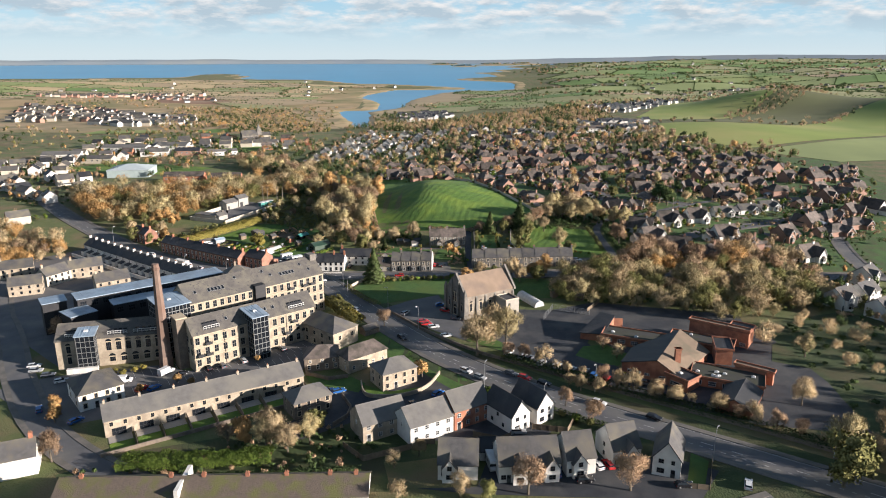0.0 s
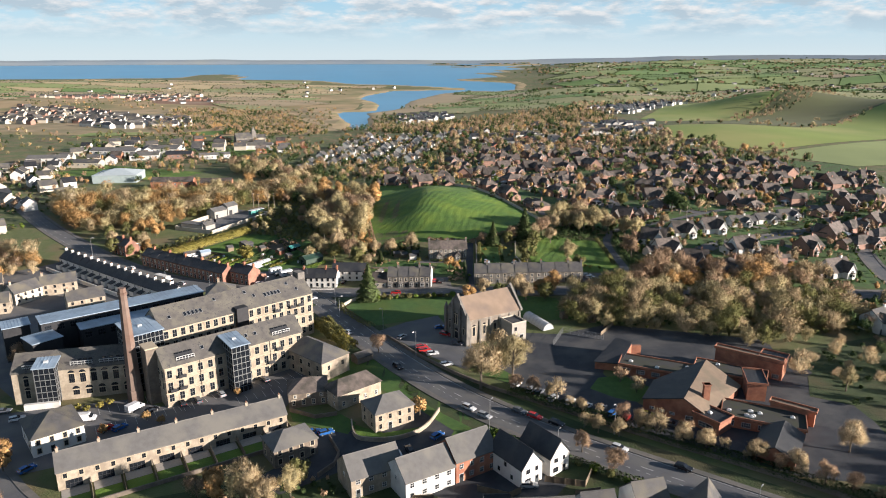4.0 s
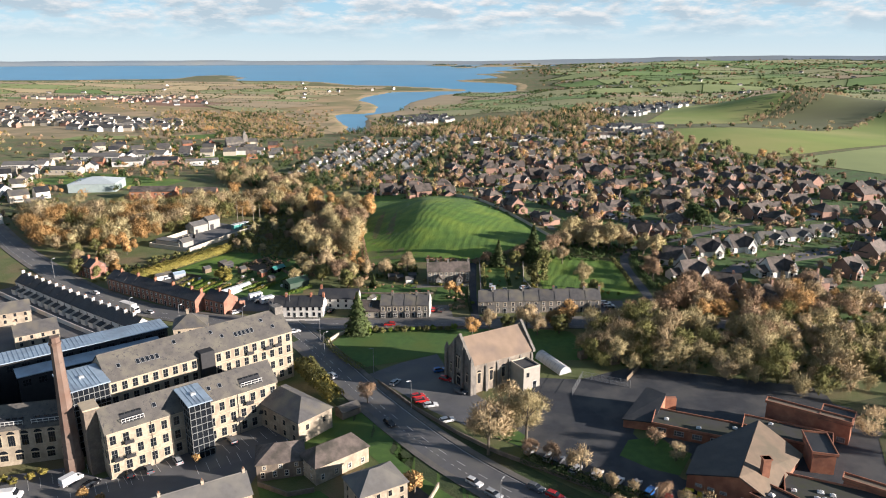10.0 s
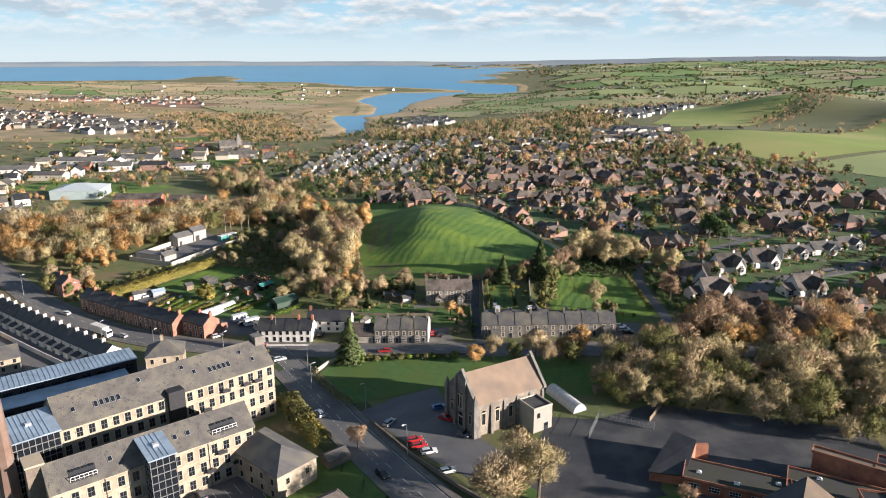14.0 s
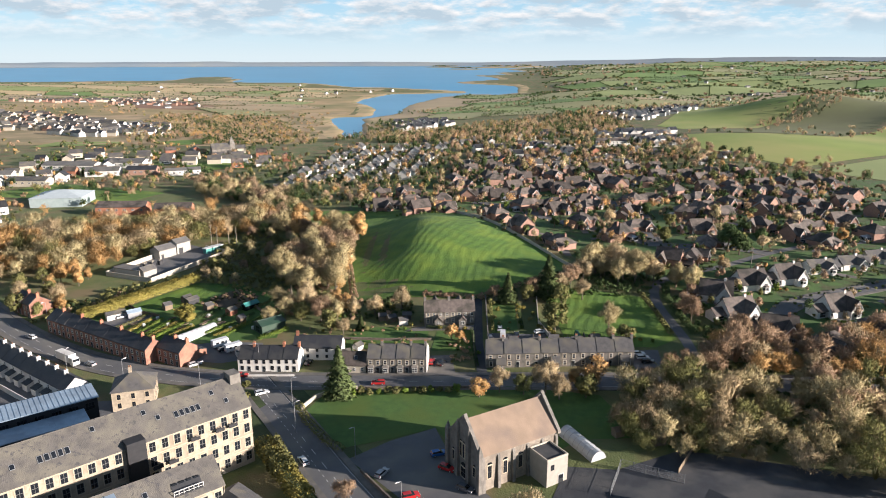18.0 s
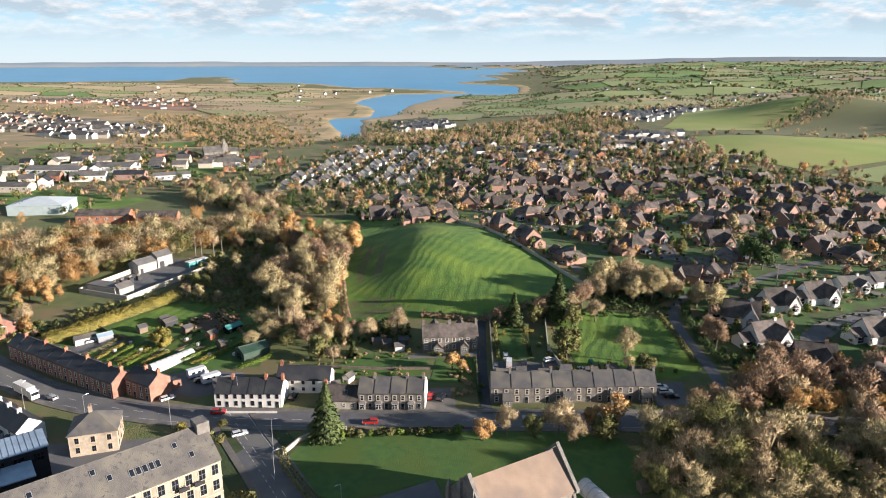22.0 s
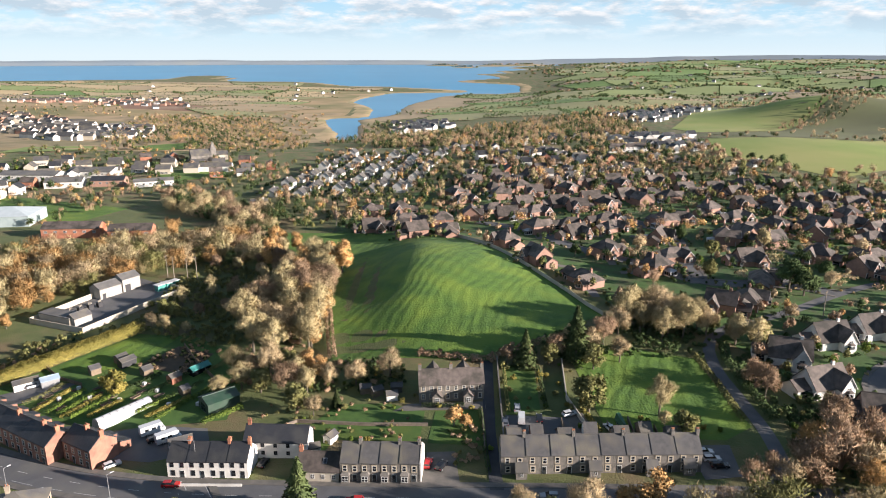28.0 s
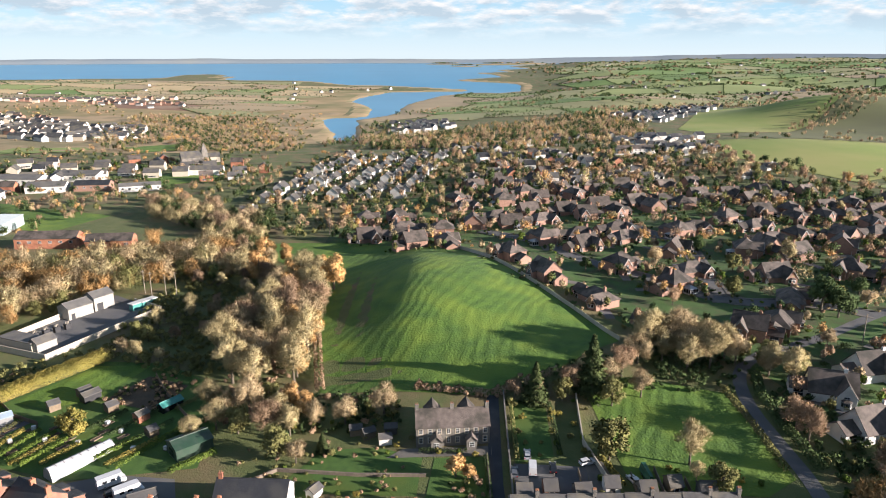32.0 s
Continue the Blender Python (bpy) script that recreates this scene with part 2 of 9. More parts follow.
LOUGH = [(-4700, 1900), (-1612, 2381), (-1432, 2468), (-1325, 2495), (-1164, 2571), (-1010, 2623), (-968, 2762), (-955, 2860), (-843, 2930), (-745, 2750), (-756, 2640), (-685, 2584), (-505, 2600), (-421, 2567), (-319, 2466), (-170, 2440), (-13, 2380), (74, 2342), (84, 2310), (66, 2284),
         (-13, 2278), (-155, 2236), (-207, 1965), (-206, 1833), (-160, 1696), (-139, 1599), (-134, 1442), (-154, 1412), (-187, 1407), (-202, 1377), (-175, 1265), (-145, 1157), (-133, 1085), (-115, 1085), (-132, 1218), (-146, 1374), (-122, 1424), (-104, 1445)]
LOUGH += [(-86, 1535), (-86, 1687), (-61, 1849), (-8, 2064), (75, 2214), (160, 2194), (225, 2300), (246, 2425), (233, 2497), (162, 2540), (63, 2601), (44, 2650), (120, 2719), (214, 2797), (189, 2940), (120, 3055), (266, 3148), (232, 3341), (405, 3524), (320, 3800), (430, 4100), (720, 4300), (1100, 4500), (1400, 4760), (-4700, 4760)]
SEA = -7.0
ISLES = [(300, 4200, 150, 60, 14), (120, 3850, 90, 45, 9), (480, 4330, 170, 70, 16), (10, 4330, 120, 60, 9)]


def shore_gap(x, y):
    """How far inland a place lies; less than nothing on the water."""
    if y < 700:
        return 999.0
    best, c = 1e18, False
    for (ax, ay), (bx, by) in zip(LOUGH, [*LOUGH[1:], LOUGH[0]]):
        dx, dy = bx - ax, by - ay
        if (ay > y) != (by > y) and x < ax + (y - ay) * dx / dy:
            c = not c
        k = ((x - ax) * dx + (y - ay) * dy) / (dx * dx + dy * dy)
        k = 0 if k < 0 else 1 if k > 1 else k
        d = (x - ax - k * dx) ** 2 + (y - ay - k * dy) ** 2
        if d < best:
            best = d
    best = math.sqrt(best)
    return (-best if c else best) + 7 * noise.noise((x * 0.02, y * 0.02, 1.5))


river_gap = shore_gap


def land(x, y):
    z = near_ground(x, y)
    for hx, hy, sx, sy, h in HILLS:
        q = ((x - hx) / sx) ** 2 + ((y - hy) / sy) ** 2
        if q < 9:
            z += h * math.exp(-q)
    if y > 900:
        g = shore_gap(x, y)
        if g < 420:
            low = SEA + 1.6
            z = low + (z - low) * smooth(g / 420) ** 0.8 if g > 12 else SEA - 4 + 5.6 * smooth((g + 14) / 26)
            for hx, hy, sx, sy, h in ISLES if y > 3700 else ():
                z = max(z, SEA + h * (1 - ((x - hx) / sx) ** 2 - ((y - hy) / sy) ** 2))
    return z


def lift(x, y, z):
    """Beyond two kilometres the land draws together and rises with the view."""
    r = math.hypot(x, y - 100)
    if r <= 2200:
        return z
    far = 2200 + (r - 2200) * 2.72
    return 101.3 - (101.3 - z) * r / far


def G(x, y):
    return lift(x, y, land(x, y))


def grid_mesh(name, xs, ys, fz, material, uvless=True):
    vs = [(x, y, fz(x, y)) for y in ys for x in xs]
    w = len(xs)
    fs = [(j * w + i, j * w + i + 1, (j + 1) * w + i + 1, (j + 1) * w + i) for j in range(len(ys) - 1) for i in range(w - 1)]
    me = bpy.data.meshes.new(name)
    me.from_pydata(vs, [], fs)
    me.materials.append(material)
    me.polygons.foreach_set("use_smooth", [True] * len(me.polygons))
    return new(name, me)


def steps(knots):
    out = []
    for (a, da), (b, _) in zip(knots, knots[1:]):
        n = max(1, round((b - a) / da))
        out += [a + (b - a) * i / n for i in range(n)]
    return out + [knots[-1][0]]


xs = steps([(-4700, 160), (-1800, 60), (-700, 20), (-320, 8), (320, 20), (700, 45), (2400, 120), (4700, 1)])
ys = steps([(-900, 100), (-100, 20), (90, 8), (620, 14), (1300, 24), (2700, 45), (4700, 1)])
ground = tagged(grid_mesh("ground", xs, ys, G, SCRUB), "rough grass and scrub ground running out to the far hills", "ground", kind="structure")
REED = mat("shore_reeds", (0.50, 0.37, 0.20), (0.38, 0.28, 0.15), 0.03, 0.95, stain=((0.28, 0.25, 0.11), 0.5))
ground.data.materials.append(REED)
for f_ in ground.data.polygons:
    if f_.center.y > 1000 and abs(f_.center.x) < 1300 and shore_gap(f_.center.x, f_.center.y) < 38:
        f_.material_index = 1
wxs = steps([(-4600, 200), (-1200, 60), (900, 200), (4000, 1)])
wys = steps([(1050, 40), (2200, 80), (4640, 1)])
water = tagged(grid_mesh("water", wxs, wys, lambda x, y: lift(x, y, SEA), WATER), "calm blue lough and river water", "water", kind="structure")


def sheet(name, pts, material, dz=0.06, step=6.0, label="", category="ground", kind="structure"):
    """A flat patch of ground draped on the land, inside the outline pts."""
    px, py = [p[0] for p in pts], [p[1] for p in pts]
    ring = []
    for (ax, ay), (bx, by) in zip(pts, [*pts[1:], pts[0]]):
        n = max(1, int(math.hypot(bx - ax, by - ay) / step))
        ring += [(ax + (bx - ax) * i / n, ay + (by - ay) * i / n) for i in range(n)]
    vs = [Vector(p) for p in ring]
    y = min(py) + step / 2
    while y < max(py):
        x = min(px) + step / 2
        while x < max(px):
            if inside((x, y), pts):
                vs.append(Vector((x, y)))
            x += step
        y += step
    edges = [(i, (i + 1) % len(ring)) for i in range(len(ring))]
    v2, _, f2, *_ = geometry.delaunay_2d_cdt(vs, edges, [], 1, 1e-4)
    me = bpy.data.meshes.new(name)
    me.from_pydata([(p.x, p.y, G(p.x, p.y) + dz) for p in v2], [], [f for f in f2])
    me.materials.append(material)
    me.polygons.foreach_set("use_smooth", [True] * len(me.polygons))
    ob = new(name, me)
    return tagged(ob, label, category, kind=kind)


def inside(p, pts):
    c, (x, y) = False, p
    for (ax, ay), (bx, by) in zip(pts, [*pts[1:], pts[0]]):
        if (ay > y) != (by > y) and x < ax + (y - ay) * (bx - ax) / (by - ay):
            c = not c
    return c


def resample(pts, step):
    out = []
    for (ax, ay), (bx, by) in zip(pts, pts[1:]):
        n = max(1, round(math.hypot(bx - ax, by - ay) / step))
        out += [(ax + (bx - ax) * i / n, ay + (by - ay) * i / n) for i in range(n)]
    return out + [pts[-1]]


def round_line(pts, times=2):
    for _ in range(times):
        out = [pts[0]]
        for (ax, ay), (bx, by) in zip(pts, pts[1:]):
            out += [(0.75 * ax + 0.25 * bx, 0.75 * ay + 0.25 * by), (0.25 * ax + 0.75 * bx, 0.25 * ay + 0.75 * by)]
        pts = out + [pts[-1]]
    return pts


def ribbon(name, line, lo, hi, material, dz, height=0.0, label="", category="road", kind="structure", step=4.0):
    """A strip along a line, from lo to hi metres to its right; with a height it has sides (a kerb, a wall)."""
    line = resample(line, step)
    vs, fs = [], []
    for i, (x, y) in enumerate(line):
        ax, ay = line[max(i - 1, 0)]
        bx, by = line[min(i + 1, len(line) - 1)]
        d = math.hypot(bx - ax, by - ay) or 1
        rx, ry = (by - ay) / d, -(bx - ax) / d
        for k, o in enumerate((lo, hi)):
            px, py = x + rx * o, y + ry * o
            vs.append((px, py, G(px, py) + dz + height))
            if height:
                vs.append((px, py, G(px, py) - 0.3))
    w = 4 if height else 2
    for i in range(len(line) - 1):
        a, b = i * w, (i + 1) * w
        if height:
            fs += [(a, a + 2, b + 2, b), (a + 1, a, b, b + 1), (a + 2, a + 3, b + 3, b + 2)]
        else:
            fs.append((a, a + 1, b + 1, b))
    if height:
        e = (len(line) - 1) * w
        fs += [(0, 1, 3, 2), (e, e + 2, e + 3, e + 1)]
    me = bpy.data.meshes.new(name)
    me.from_pydata(vs, [], fs)
    me.materials.append(material)
    return tagged(new(name, me), label, category, kind=kind)


# ---- mesh helpers ----


def part(name, bm, material, parent, label=""):
    me = bm
    if isinstance(bm, bmesh.types.BMesh):
        me = bpy.data.meshes.new(name)
        bm.to_mesh(me)
        bm.free()
        for m in (material if isinstance(material, (list, tuple)) else [material]):
            me.materials.append(m)
    ob = new(name, me)
    ob.parent = parent
    return tagged(ob, label)


def thing(name, x, y, z, turn, label, category, group="", kind=""):
    ob = new(name)
    ob.matrix_world = pose(x, y, z, 0, 0, turn)
    return tagged(ob, label, category, group, kind)


def box(bm, x0, y0, z0, x1, y1, z1, mi=0):
    v = [bm.verts.new(p) for p in ((x0, y0, z0), (x1, y0, z0), (x1, y1, z0), (x0, y1, z0), (x0, y0, z1), (x1, y0, z1), (x1, y1, z1), (x0, y1, z1))]
    for f in ((3, 2, 1, 0), (4, 5, 6, 7), (0, 1, 5, 4), (1, 2, 6, 5), (2, 3, 7, 6), (3, 0, 4, 7)):
        bm.faces.new([v[i] for i in f]).material_index = mi
    return v


def solid(bm, lower, upper, mi=0):
    """Joins two rings of points with sides and caps."""
    a, b = [bm.verts.new(p) for p in lower], [bm.verts.new(p) for p in upper]
    n = len(a)
    for i in range(n):
        bm.faces.new((a[i], a[(i + 1) % n], b[(i + 1) % n], b[i])).material_index = mi
    bm.faces.new(b).material_index = mi
    bm.faces.new(a[::-1]).material_index = mi


def tube(bm, p, q, r0, r1, n=6, mi=0):
    p, q = Vector(p), Vector(q)
    d = (q - p).normalized()
    s = d.cross((0, 0, 1) if abs(d.z) < 0.9 else (1, 0, 0)).normalized()
    u = d.cross(s)
    ring = lambda c, r: [c + (s * math.cos(2 * math.pi * i / n) + u * math.sin(2 * math.pi * i / n)) * r for i in range(n)]
    solid(bm, ring(p, r0), ring(q, r1), mi)


SHARED = {}


def window_mesh(w, h, frame=FRAME_W, bars=1, arch=False, surround=None):
    """A sash window in one piece: surround, frame and glazing bars proud of sunk dark panes; faces -y, centred on x, sill at z 0."""
    key = ("window", round(w, 2), round(h, 2), frame.name, bars, arch, surround.name if surround else "")
    if key not in SHARED:
        bm = bmesh.new()
        t, e = 0.08, 0.18
        cx = [-w / 2, -w / 2 + t]
        for i in range(bars):
            x = -w / 2 + w * (i + 1) / (bars + 1)
            cx += [x - 0.035, x + 0.035]
        cx += [w / 2 - t, w / 2]
        cz = [0, t, h * 0.5 - 0.04, h * 0.5 + 0.04, h - t, h]
        if surround:
            cx, cz = [cx[0] - e, *cx, cx[-1] + e], [-e, *cz, h + e]
        V = [[bm.verts.new((x, -0.07, z)) for x in cx] for z in cz]
        panes, o = [], 1 if surround else 0
        for j in range(len(cz) - 1):
            for i in range(len(cx) - 1):
                f = bm.faces.new((V[j][i], V[j][i + 1], V[j + 1][i + 1], V[j + 1][i]))
                if surround and (i in (0, len(cx) - 2) or j in (0, len(cz) - 2)):
                    f.material_index = 2
                elif (i - o) % 2 == 1 and (j - o) % 2 == 1:
                    panes.append(f)
        if arch:
            n, top = 8, V[-1]
            arc = [top[0]] + [bm.verts.new((-(w / 2 + e * o) * math.cos(math.pi * i / n), -0.07, cz[-1] + (w / 2 + e * o) * math.sin(math.pi * i / n))) for i in range(1, n)] + [top[-1]]
            f = bm.faces.new([*top, *arc[-2:0:-1]])
            f.material_index = 2 if surround else 0
            panes.append(f)
        for f in panes:
            r = bmesh.ops.inset_region(bm, faces=[f], thickness=0.14 if len(f.verts) > 4 else 0.012, depth=-0.05)
            f.material_index = 1
        edge = [x for x in bm.edges if x.is_boundary]
        r = bmesh.ops.extrude_edge_only(bm, edges=edge)
        for v in r["geom"]:
            if isinstance(v, bmesh.types.BMVert):
                v.co.y = 0.04
        bmesh.ops.recalc_face_normals(bm, faces=bm.faces)
        me = bpy.data.meshes.new("window")
        bm.to_mesh(me)
        bm.free()
        for m in (frame, GLASS, surround or frame):
            me.materials.append(m)
        SHARED[key] = me
    return SHARED[key]


def door_mesh(w=1.0, h=2.1):
    key = ("door", w, h)
    if key not in SHARED:
        bm = bmesh.new()
        box(bm, -w / 2 - 0.1, -0.05, 0, w / 2 + 0.1, 0.05, h + 0.1, 1)
        box(bm, -w / 2, -0.08, 0, w / 2, 0.05, h, 0)
        box(bm, -w / 2 + 0.15, -0.1, h * 0.55, w / 2 - 0.15, 0.05, h - 0.2, 2)
        me = bpy.data.meshes.new("door")
        bm.to_mesh(me)
        bm.free()
        for m in (DOOR, FRAME_W, GLASS):
            me.materials.append(m)
        SHARED[key] = me
    return SHARED[key]


def on_wall(house, name, me, wall, u, z, L, D, label=""):
    """Puts a window or door on a wall: f front, b back, l and r the ends; u metres from the wall's left end as seen from outside."""
    ob = part(name, me, None, house, label)
    x, y, a = {"f": (u, 0, 0), "r": (L, u, 90), "b": (L - u, D, 180), "l": (0, D - u, -90)}[wall]
    ob.matrix_local = pose(x, y, z, 0, 0, a)
    return ob


def chimney_stack(house, x, y, z, material=BRICK_R, w=0.9, d=0.6, h=1.5, pots=2):
    bm = bmesh.new()
    box(bm, x - w / 2, y - d / 2, z - 1.2, x + w / 2, y + d / 2, z + h)
    box(bm, x - w / 2 - 0.08, y - d / 2 - 0.08, z + h - 0.25, x + w / 2 + 0.08, y + d / 2 + 0.08, z + h - 0.05)
    for i in range(pots):
        px = x + (i - (pots - 1) / 2) * w / max(pots, 1)
        tube(bm, (px, y, z + h), (px, y, z + h + 0.45), 0.14, 0.11, 6, 1)
    return part("chimney", bm, [material, POT], house)


def gable_roof(L, D, eave, rise, over=0.3, verge=0.2, thick=0.22, ridge_at=0.5):
    """A pitched roof of two slabs, its ridge along x."""
    bm = bmesh.new()
    ym = D * ridge_at
    for y0, s in ((0, 1), (D, -1)):
        run = abs(ym - y0)
        yo, zo = y0 - s * over, eave - over * rise / run
        lo = [(-verge, yo, zo), (L + verge, yo, zo), (L + verge, ym, eave + rise), (-verge, ym, eave + rise)]
        if s < 0:
            lo = lo[::-1]
        solid(bm, lo, [(x, y, z + thick) for x, y, z in lo])
    tube(bm, (-verge, ym, eave + rise + thick), (L + verge, ym, eave + rise + thick), 0.13, 0.13, 6)
    return bm


def hip_roof(L, D, eave, rise, over=0.35, inset=None, thick=0.15):
    bm = bmesh.new()
    i = min(inset if inset is not None else D / 2, L / 2 - 0.01)
    z0 = eave - 0.05
    lo = [(-over, -over, z0), (L + over, -over, z0), (L + over, D + over, z0), (-over, D + over, z0)]
    v = [bm.verts.new(p) for p in lo] + [bm.verts.new((x, y, z + thick)) for x, y, z in lo]
    a, b = bm.verts.new((i, D / 2, eave + rise)), bm.verts.new((L - i, D / 2, eave + rise))
    for k in range(4):
        bm.faces.new((v[k], v[(k + 1) % 4], v[4 + (k + 1) % 4], v[4 + k]))
    bm.faces.new(v[3::-1])
    bm.faces.new((v[4], v[5], b, a))
    bm.faces.new((v[6], v[7], a, b))
    bm.faces.new((v[5], v[6], b))
    bm.faces.new((v[7], v[4], a))
    return bm


def wall_block(L, D, eave, rise=0.0, ridge_at=0.5, foot=2.5):
    """The walls, with gables where the roof rises."""
    bm = bmesh.new()
    if not rise:
        box(bm, 0, 0, -foot, L, D, eave)
        return bm
    prof = [(0, -foot), (D, -foot), (D, eave), (D * ridge_at, eave + rise), (0, eave)]
    solid(bm, [(L, y, z) for y, z in prof], [(0, y, z) for y, z in prof])
    return bm


def house(name, x, y, turn, L, D, eave, rise, label, category="house", wall=RENDER_W, roof=SLATE, hip=False, inset=None, chimneys=(), group="", z=None,
          ridge_at=0.5, over=0.3, chim_mat=BRICK_R, sink=0.0):
    """Walls and roof of a building whose front-left corner stands at x, y; its front faces the way that -y turns to."""
    c, s = math.cos(radians(turn)), math.sin(radians(turn))
    if z is None:
        z = sum(G(x + c * a - s * b, y + s * a + c * b) for a, b in ((0, 0), (L, 0), (L, D), (0, D))) / 4 - sink
    h = thing(name, x, y, z, turn, label, category, group)
    part("wall", wall_block(L, D, eave, 0 if hip else rise, ridge_at), wall, h)
    part("roof", hip_roof(L, D, eave, rise, inset=inset) if hip else gable_roof(L, D, eave, rise, ridge_at=ridge_at, over=over), roof, h)
    for cx in chimneys:
        chimney_stack(h, cx, D * ridge_at, eave + rise, chim_mat)
    return h

# ---- trees ----


def unit(v):
    return v / np.maximum(np.linalg.norm(v, axis=1, keepdims=True), 1e-6)


def leaves_of(P, N, A, B, rng, rough=0.5):
    """Corner points and outward shading normals of one small leaf for each place P, with half axes A and B."""
    flip = np.sign(np.einsum("ij,ij->i", np.cross(B, A), N) + 1e-9)[:, None]
    B = B * flip
    co = np.stack((P - A - B * 1.15, P - A + B * 1.15, P + A * 1.15), 1).reshape(-1, 3)
    no = unit(N + np.array((0, 0, 0.25)) + rng.normal(0, rough, N.shape))
    return co, np.repeat(no, 3, 0)


def leaf_mesh(name, co, no, material):
    me, n = bpy.data.meshes.new(name), len(co)
    me.vertices.add(n)
    me.vertices.foreach_set("co", np.ascontiguousarray(co, np.float32).ravel())
    me.loops.add(n)
    me.loops.foreach_set("vertex_index", np.arange(n, dtype=np.int32))
    me.polygons.add(n // 3)
    me.polygons.foreach_set("loop_start", np.arange(0, n, 3, dtype=np.int32))
    me.polygons.foreach_set("use_smooth", np.ones(n // 3, bool))
    me.update(calc_edges=True)
    me.normals_split_custom_set_from_vertices(no.tolist())
    me.materials.append(material)
    return me


def boughs(k, rx, rz, zc, seed):
    """Where the limbs of a crown end, and how wide the growth round each one is."""
    rng = np.random.default_rng(seed + 500)
    d = unit(rng.normal(0, 1, (k, 3)) + np.array((0, 0, 0.2)))
    C = d * rng.uniform(0.42, 0.80, (k, 1)) * np.array((rx, rx, rz))
    C[:, 2] = np.maximum(C[:, 2], -rz * 0.66)
    return C + np.array((0, 0, zc)), rng.uniform(0.26, 0.48, k) * min(rx, rz)


def crown(kind, n, rx, rz, zc, seed, tuft):
    """A crown of many small leaves or twigs, gathered round the ends of its limbs."""
    rng = np.random.default_rng(seed)
    if kind == "cone":
        h, a = rng.random(n) ** 1.5, rng.uniform(0, 6.283, n)
        r = rx * (1.03 - h) * (0.78 + 0.22 * np.sin(h * 46 + 2 * np.sin(a * 3))) * rng.uniform(0.6, 1.06, n) * (1 + 0.16 * np.sin(a * 5 + h * 17))
        P = np.stack((r * np.cos(a), r * np.sin(a), zc - rz + 2 * rz * h - r * 0.15), 1)
        N = unit(np.stack((np.cos(a), np.sin(a), 0.35 + 0 * a), 1))
        A, s = unit(N + np.array((0, 0, -0.5)) + rng.normal(0, 0.4, (n, 3))), tuft * rng.uniform(0.6, 1.3, (n, 1))
        A, B = A * s * 0.6, unit(np.cross(A, rng.normal(0, 1, (n, 3)))) * s * 0.3
        return leaves_of(P, N, A, B, rng)
    C, R = boughs(22 if kind == "bare" else 18, rx, rz, zc, seed)
    i = rng.choice(len(C), n, p=R ** 2 / (R ** 2).sum())
    d = unit(rng.normal(0, 1, (n, 3)))
    P = C[i] + d * (rng.random(n) ** (0.5 if kind == "bare" else 0.38) * R[i] * rng.uniform(0.8, 1.25, n))[:, None]
    P[:, 2] = np.maximum(P[:, 2], zc - rz + rng.random(n))
    out = unit(P - np.array((0, 0, zc - 0.25 * rz)))
    s = tuft * rng.uniform(0.6, 1.4, (n, 1))
    if kind == "bare":
        A = unit(unit(P - np.array((0, 0, zc - rz))) * 0.6 + d * 0.8 + np.array((0, 0, 0.3)) + rng.normal(0, 0.5, (n, 3)))
        B = unit(np.cross(A, rng.normal(0, 1, (n, 3)))) * s * 0.15
        A = A * s
    else:
        A = unit(rng.normal(0, 1, (n, 3)))
        B = unit(np.cross(A, d + rng.normal(0, 0.4, (n, 3)))) * s * 0.42
        A = A * s * 0.5
    return leaves_of(P, unit(out * 0.75 + d * 0.6), A, B, rng)


def trunk_mesh(h, r, ends, seed):
    """A tapered, slightly bent trunk whose limbs reach the boughs."""
    rnd = random.Random(seed)
    bm = bmesh.new()
    fork = Vector((0.1, 0, h * 0.33))
    tube(bm, (0, 0, -0.6), fork, r * 1.25, r * 0.85, 7)
    tube(bm, fork, (0, 0.15, h * 0.8), r * 0.85, r * 0.2, 6)
    for e in ends:
        e = Vector(e)
        p = Vector((0.05, 0.05, h * rnd.uniform(0.25, 0.5)))
        m = p.lerp(e, 0.5) + Vector((rnd.uniform(-0.3, 0.3), rnd.uniform(-0.3, 0.3), 0.35))
        tube(bm, p, m, r * 0.42, r * 0.26, 5)
        tube(bm, m, e, r * 0.26, r * 0.07, 4)
    return bm


TREES = {}


def tree_kind(name, kind, n, h, rx, rz, zc, tuft, leaves, label, r=0.28, seed=1, category="tree"):
    TREES[name] = dict(kind=kind, n=n, h=h, rx=rx, rz=rz, zc=zc, tuft=tuft, leaves=leaves, label=label, r=r, seed=seed, ob=None, category=category)


tree_kind("tan", "bare", 7500, 11, 4.6, 4.4, 6.8, 0.28, L_TAN, "bare winter tree with a tan haze of fine twigs", seed=3)
tree_kind("tan_b", "bare", 7500, 12, 4.2, 5.0, 7.4, 0.28, L_KHA, "bare winter tree with pale upright twigs", seed=4)
tree_kind("brown", "bare", 7500, 12, 5.0, 4.6, 7.2, 0.28, L_BRN, "bare brown winter tree with a rounded crown", seed=5)
tree_kind("orange", "leafy", 4200, 11, 4.4, 4.9, 5.7, 0.40, L_ORG, "tree with thin orange autumn leaves", seed=6)
tree_kind("olive", "leafy", 3600, 10, 4.6, 4.2, 5.6, 0.46, L_OLV, "ivy-clad olive green tree with a dense crown", seed=7)
tree_kind("evergreen", "leafy", 3600, 9, 4.2, 4.0, 4.9, 0.44, L_GRN, "dark evergreen tree with a dense crown", seed=8)
tree_kind("conifer", "cone", 5200, 12, 4.5, 6.0, 6.6, 0.6, L_CON, "dark green conifer with layered boughs", seed=9)
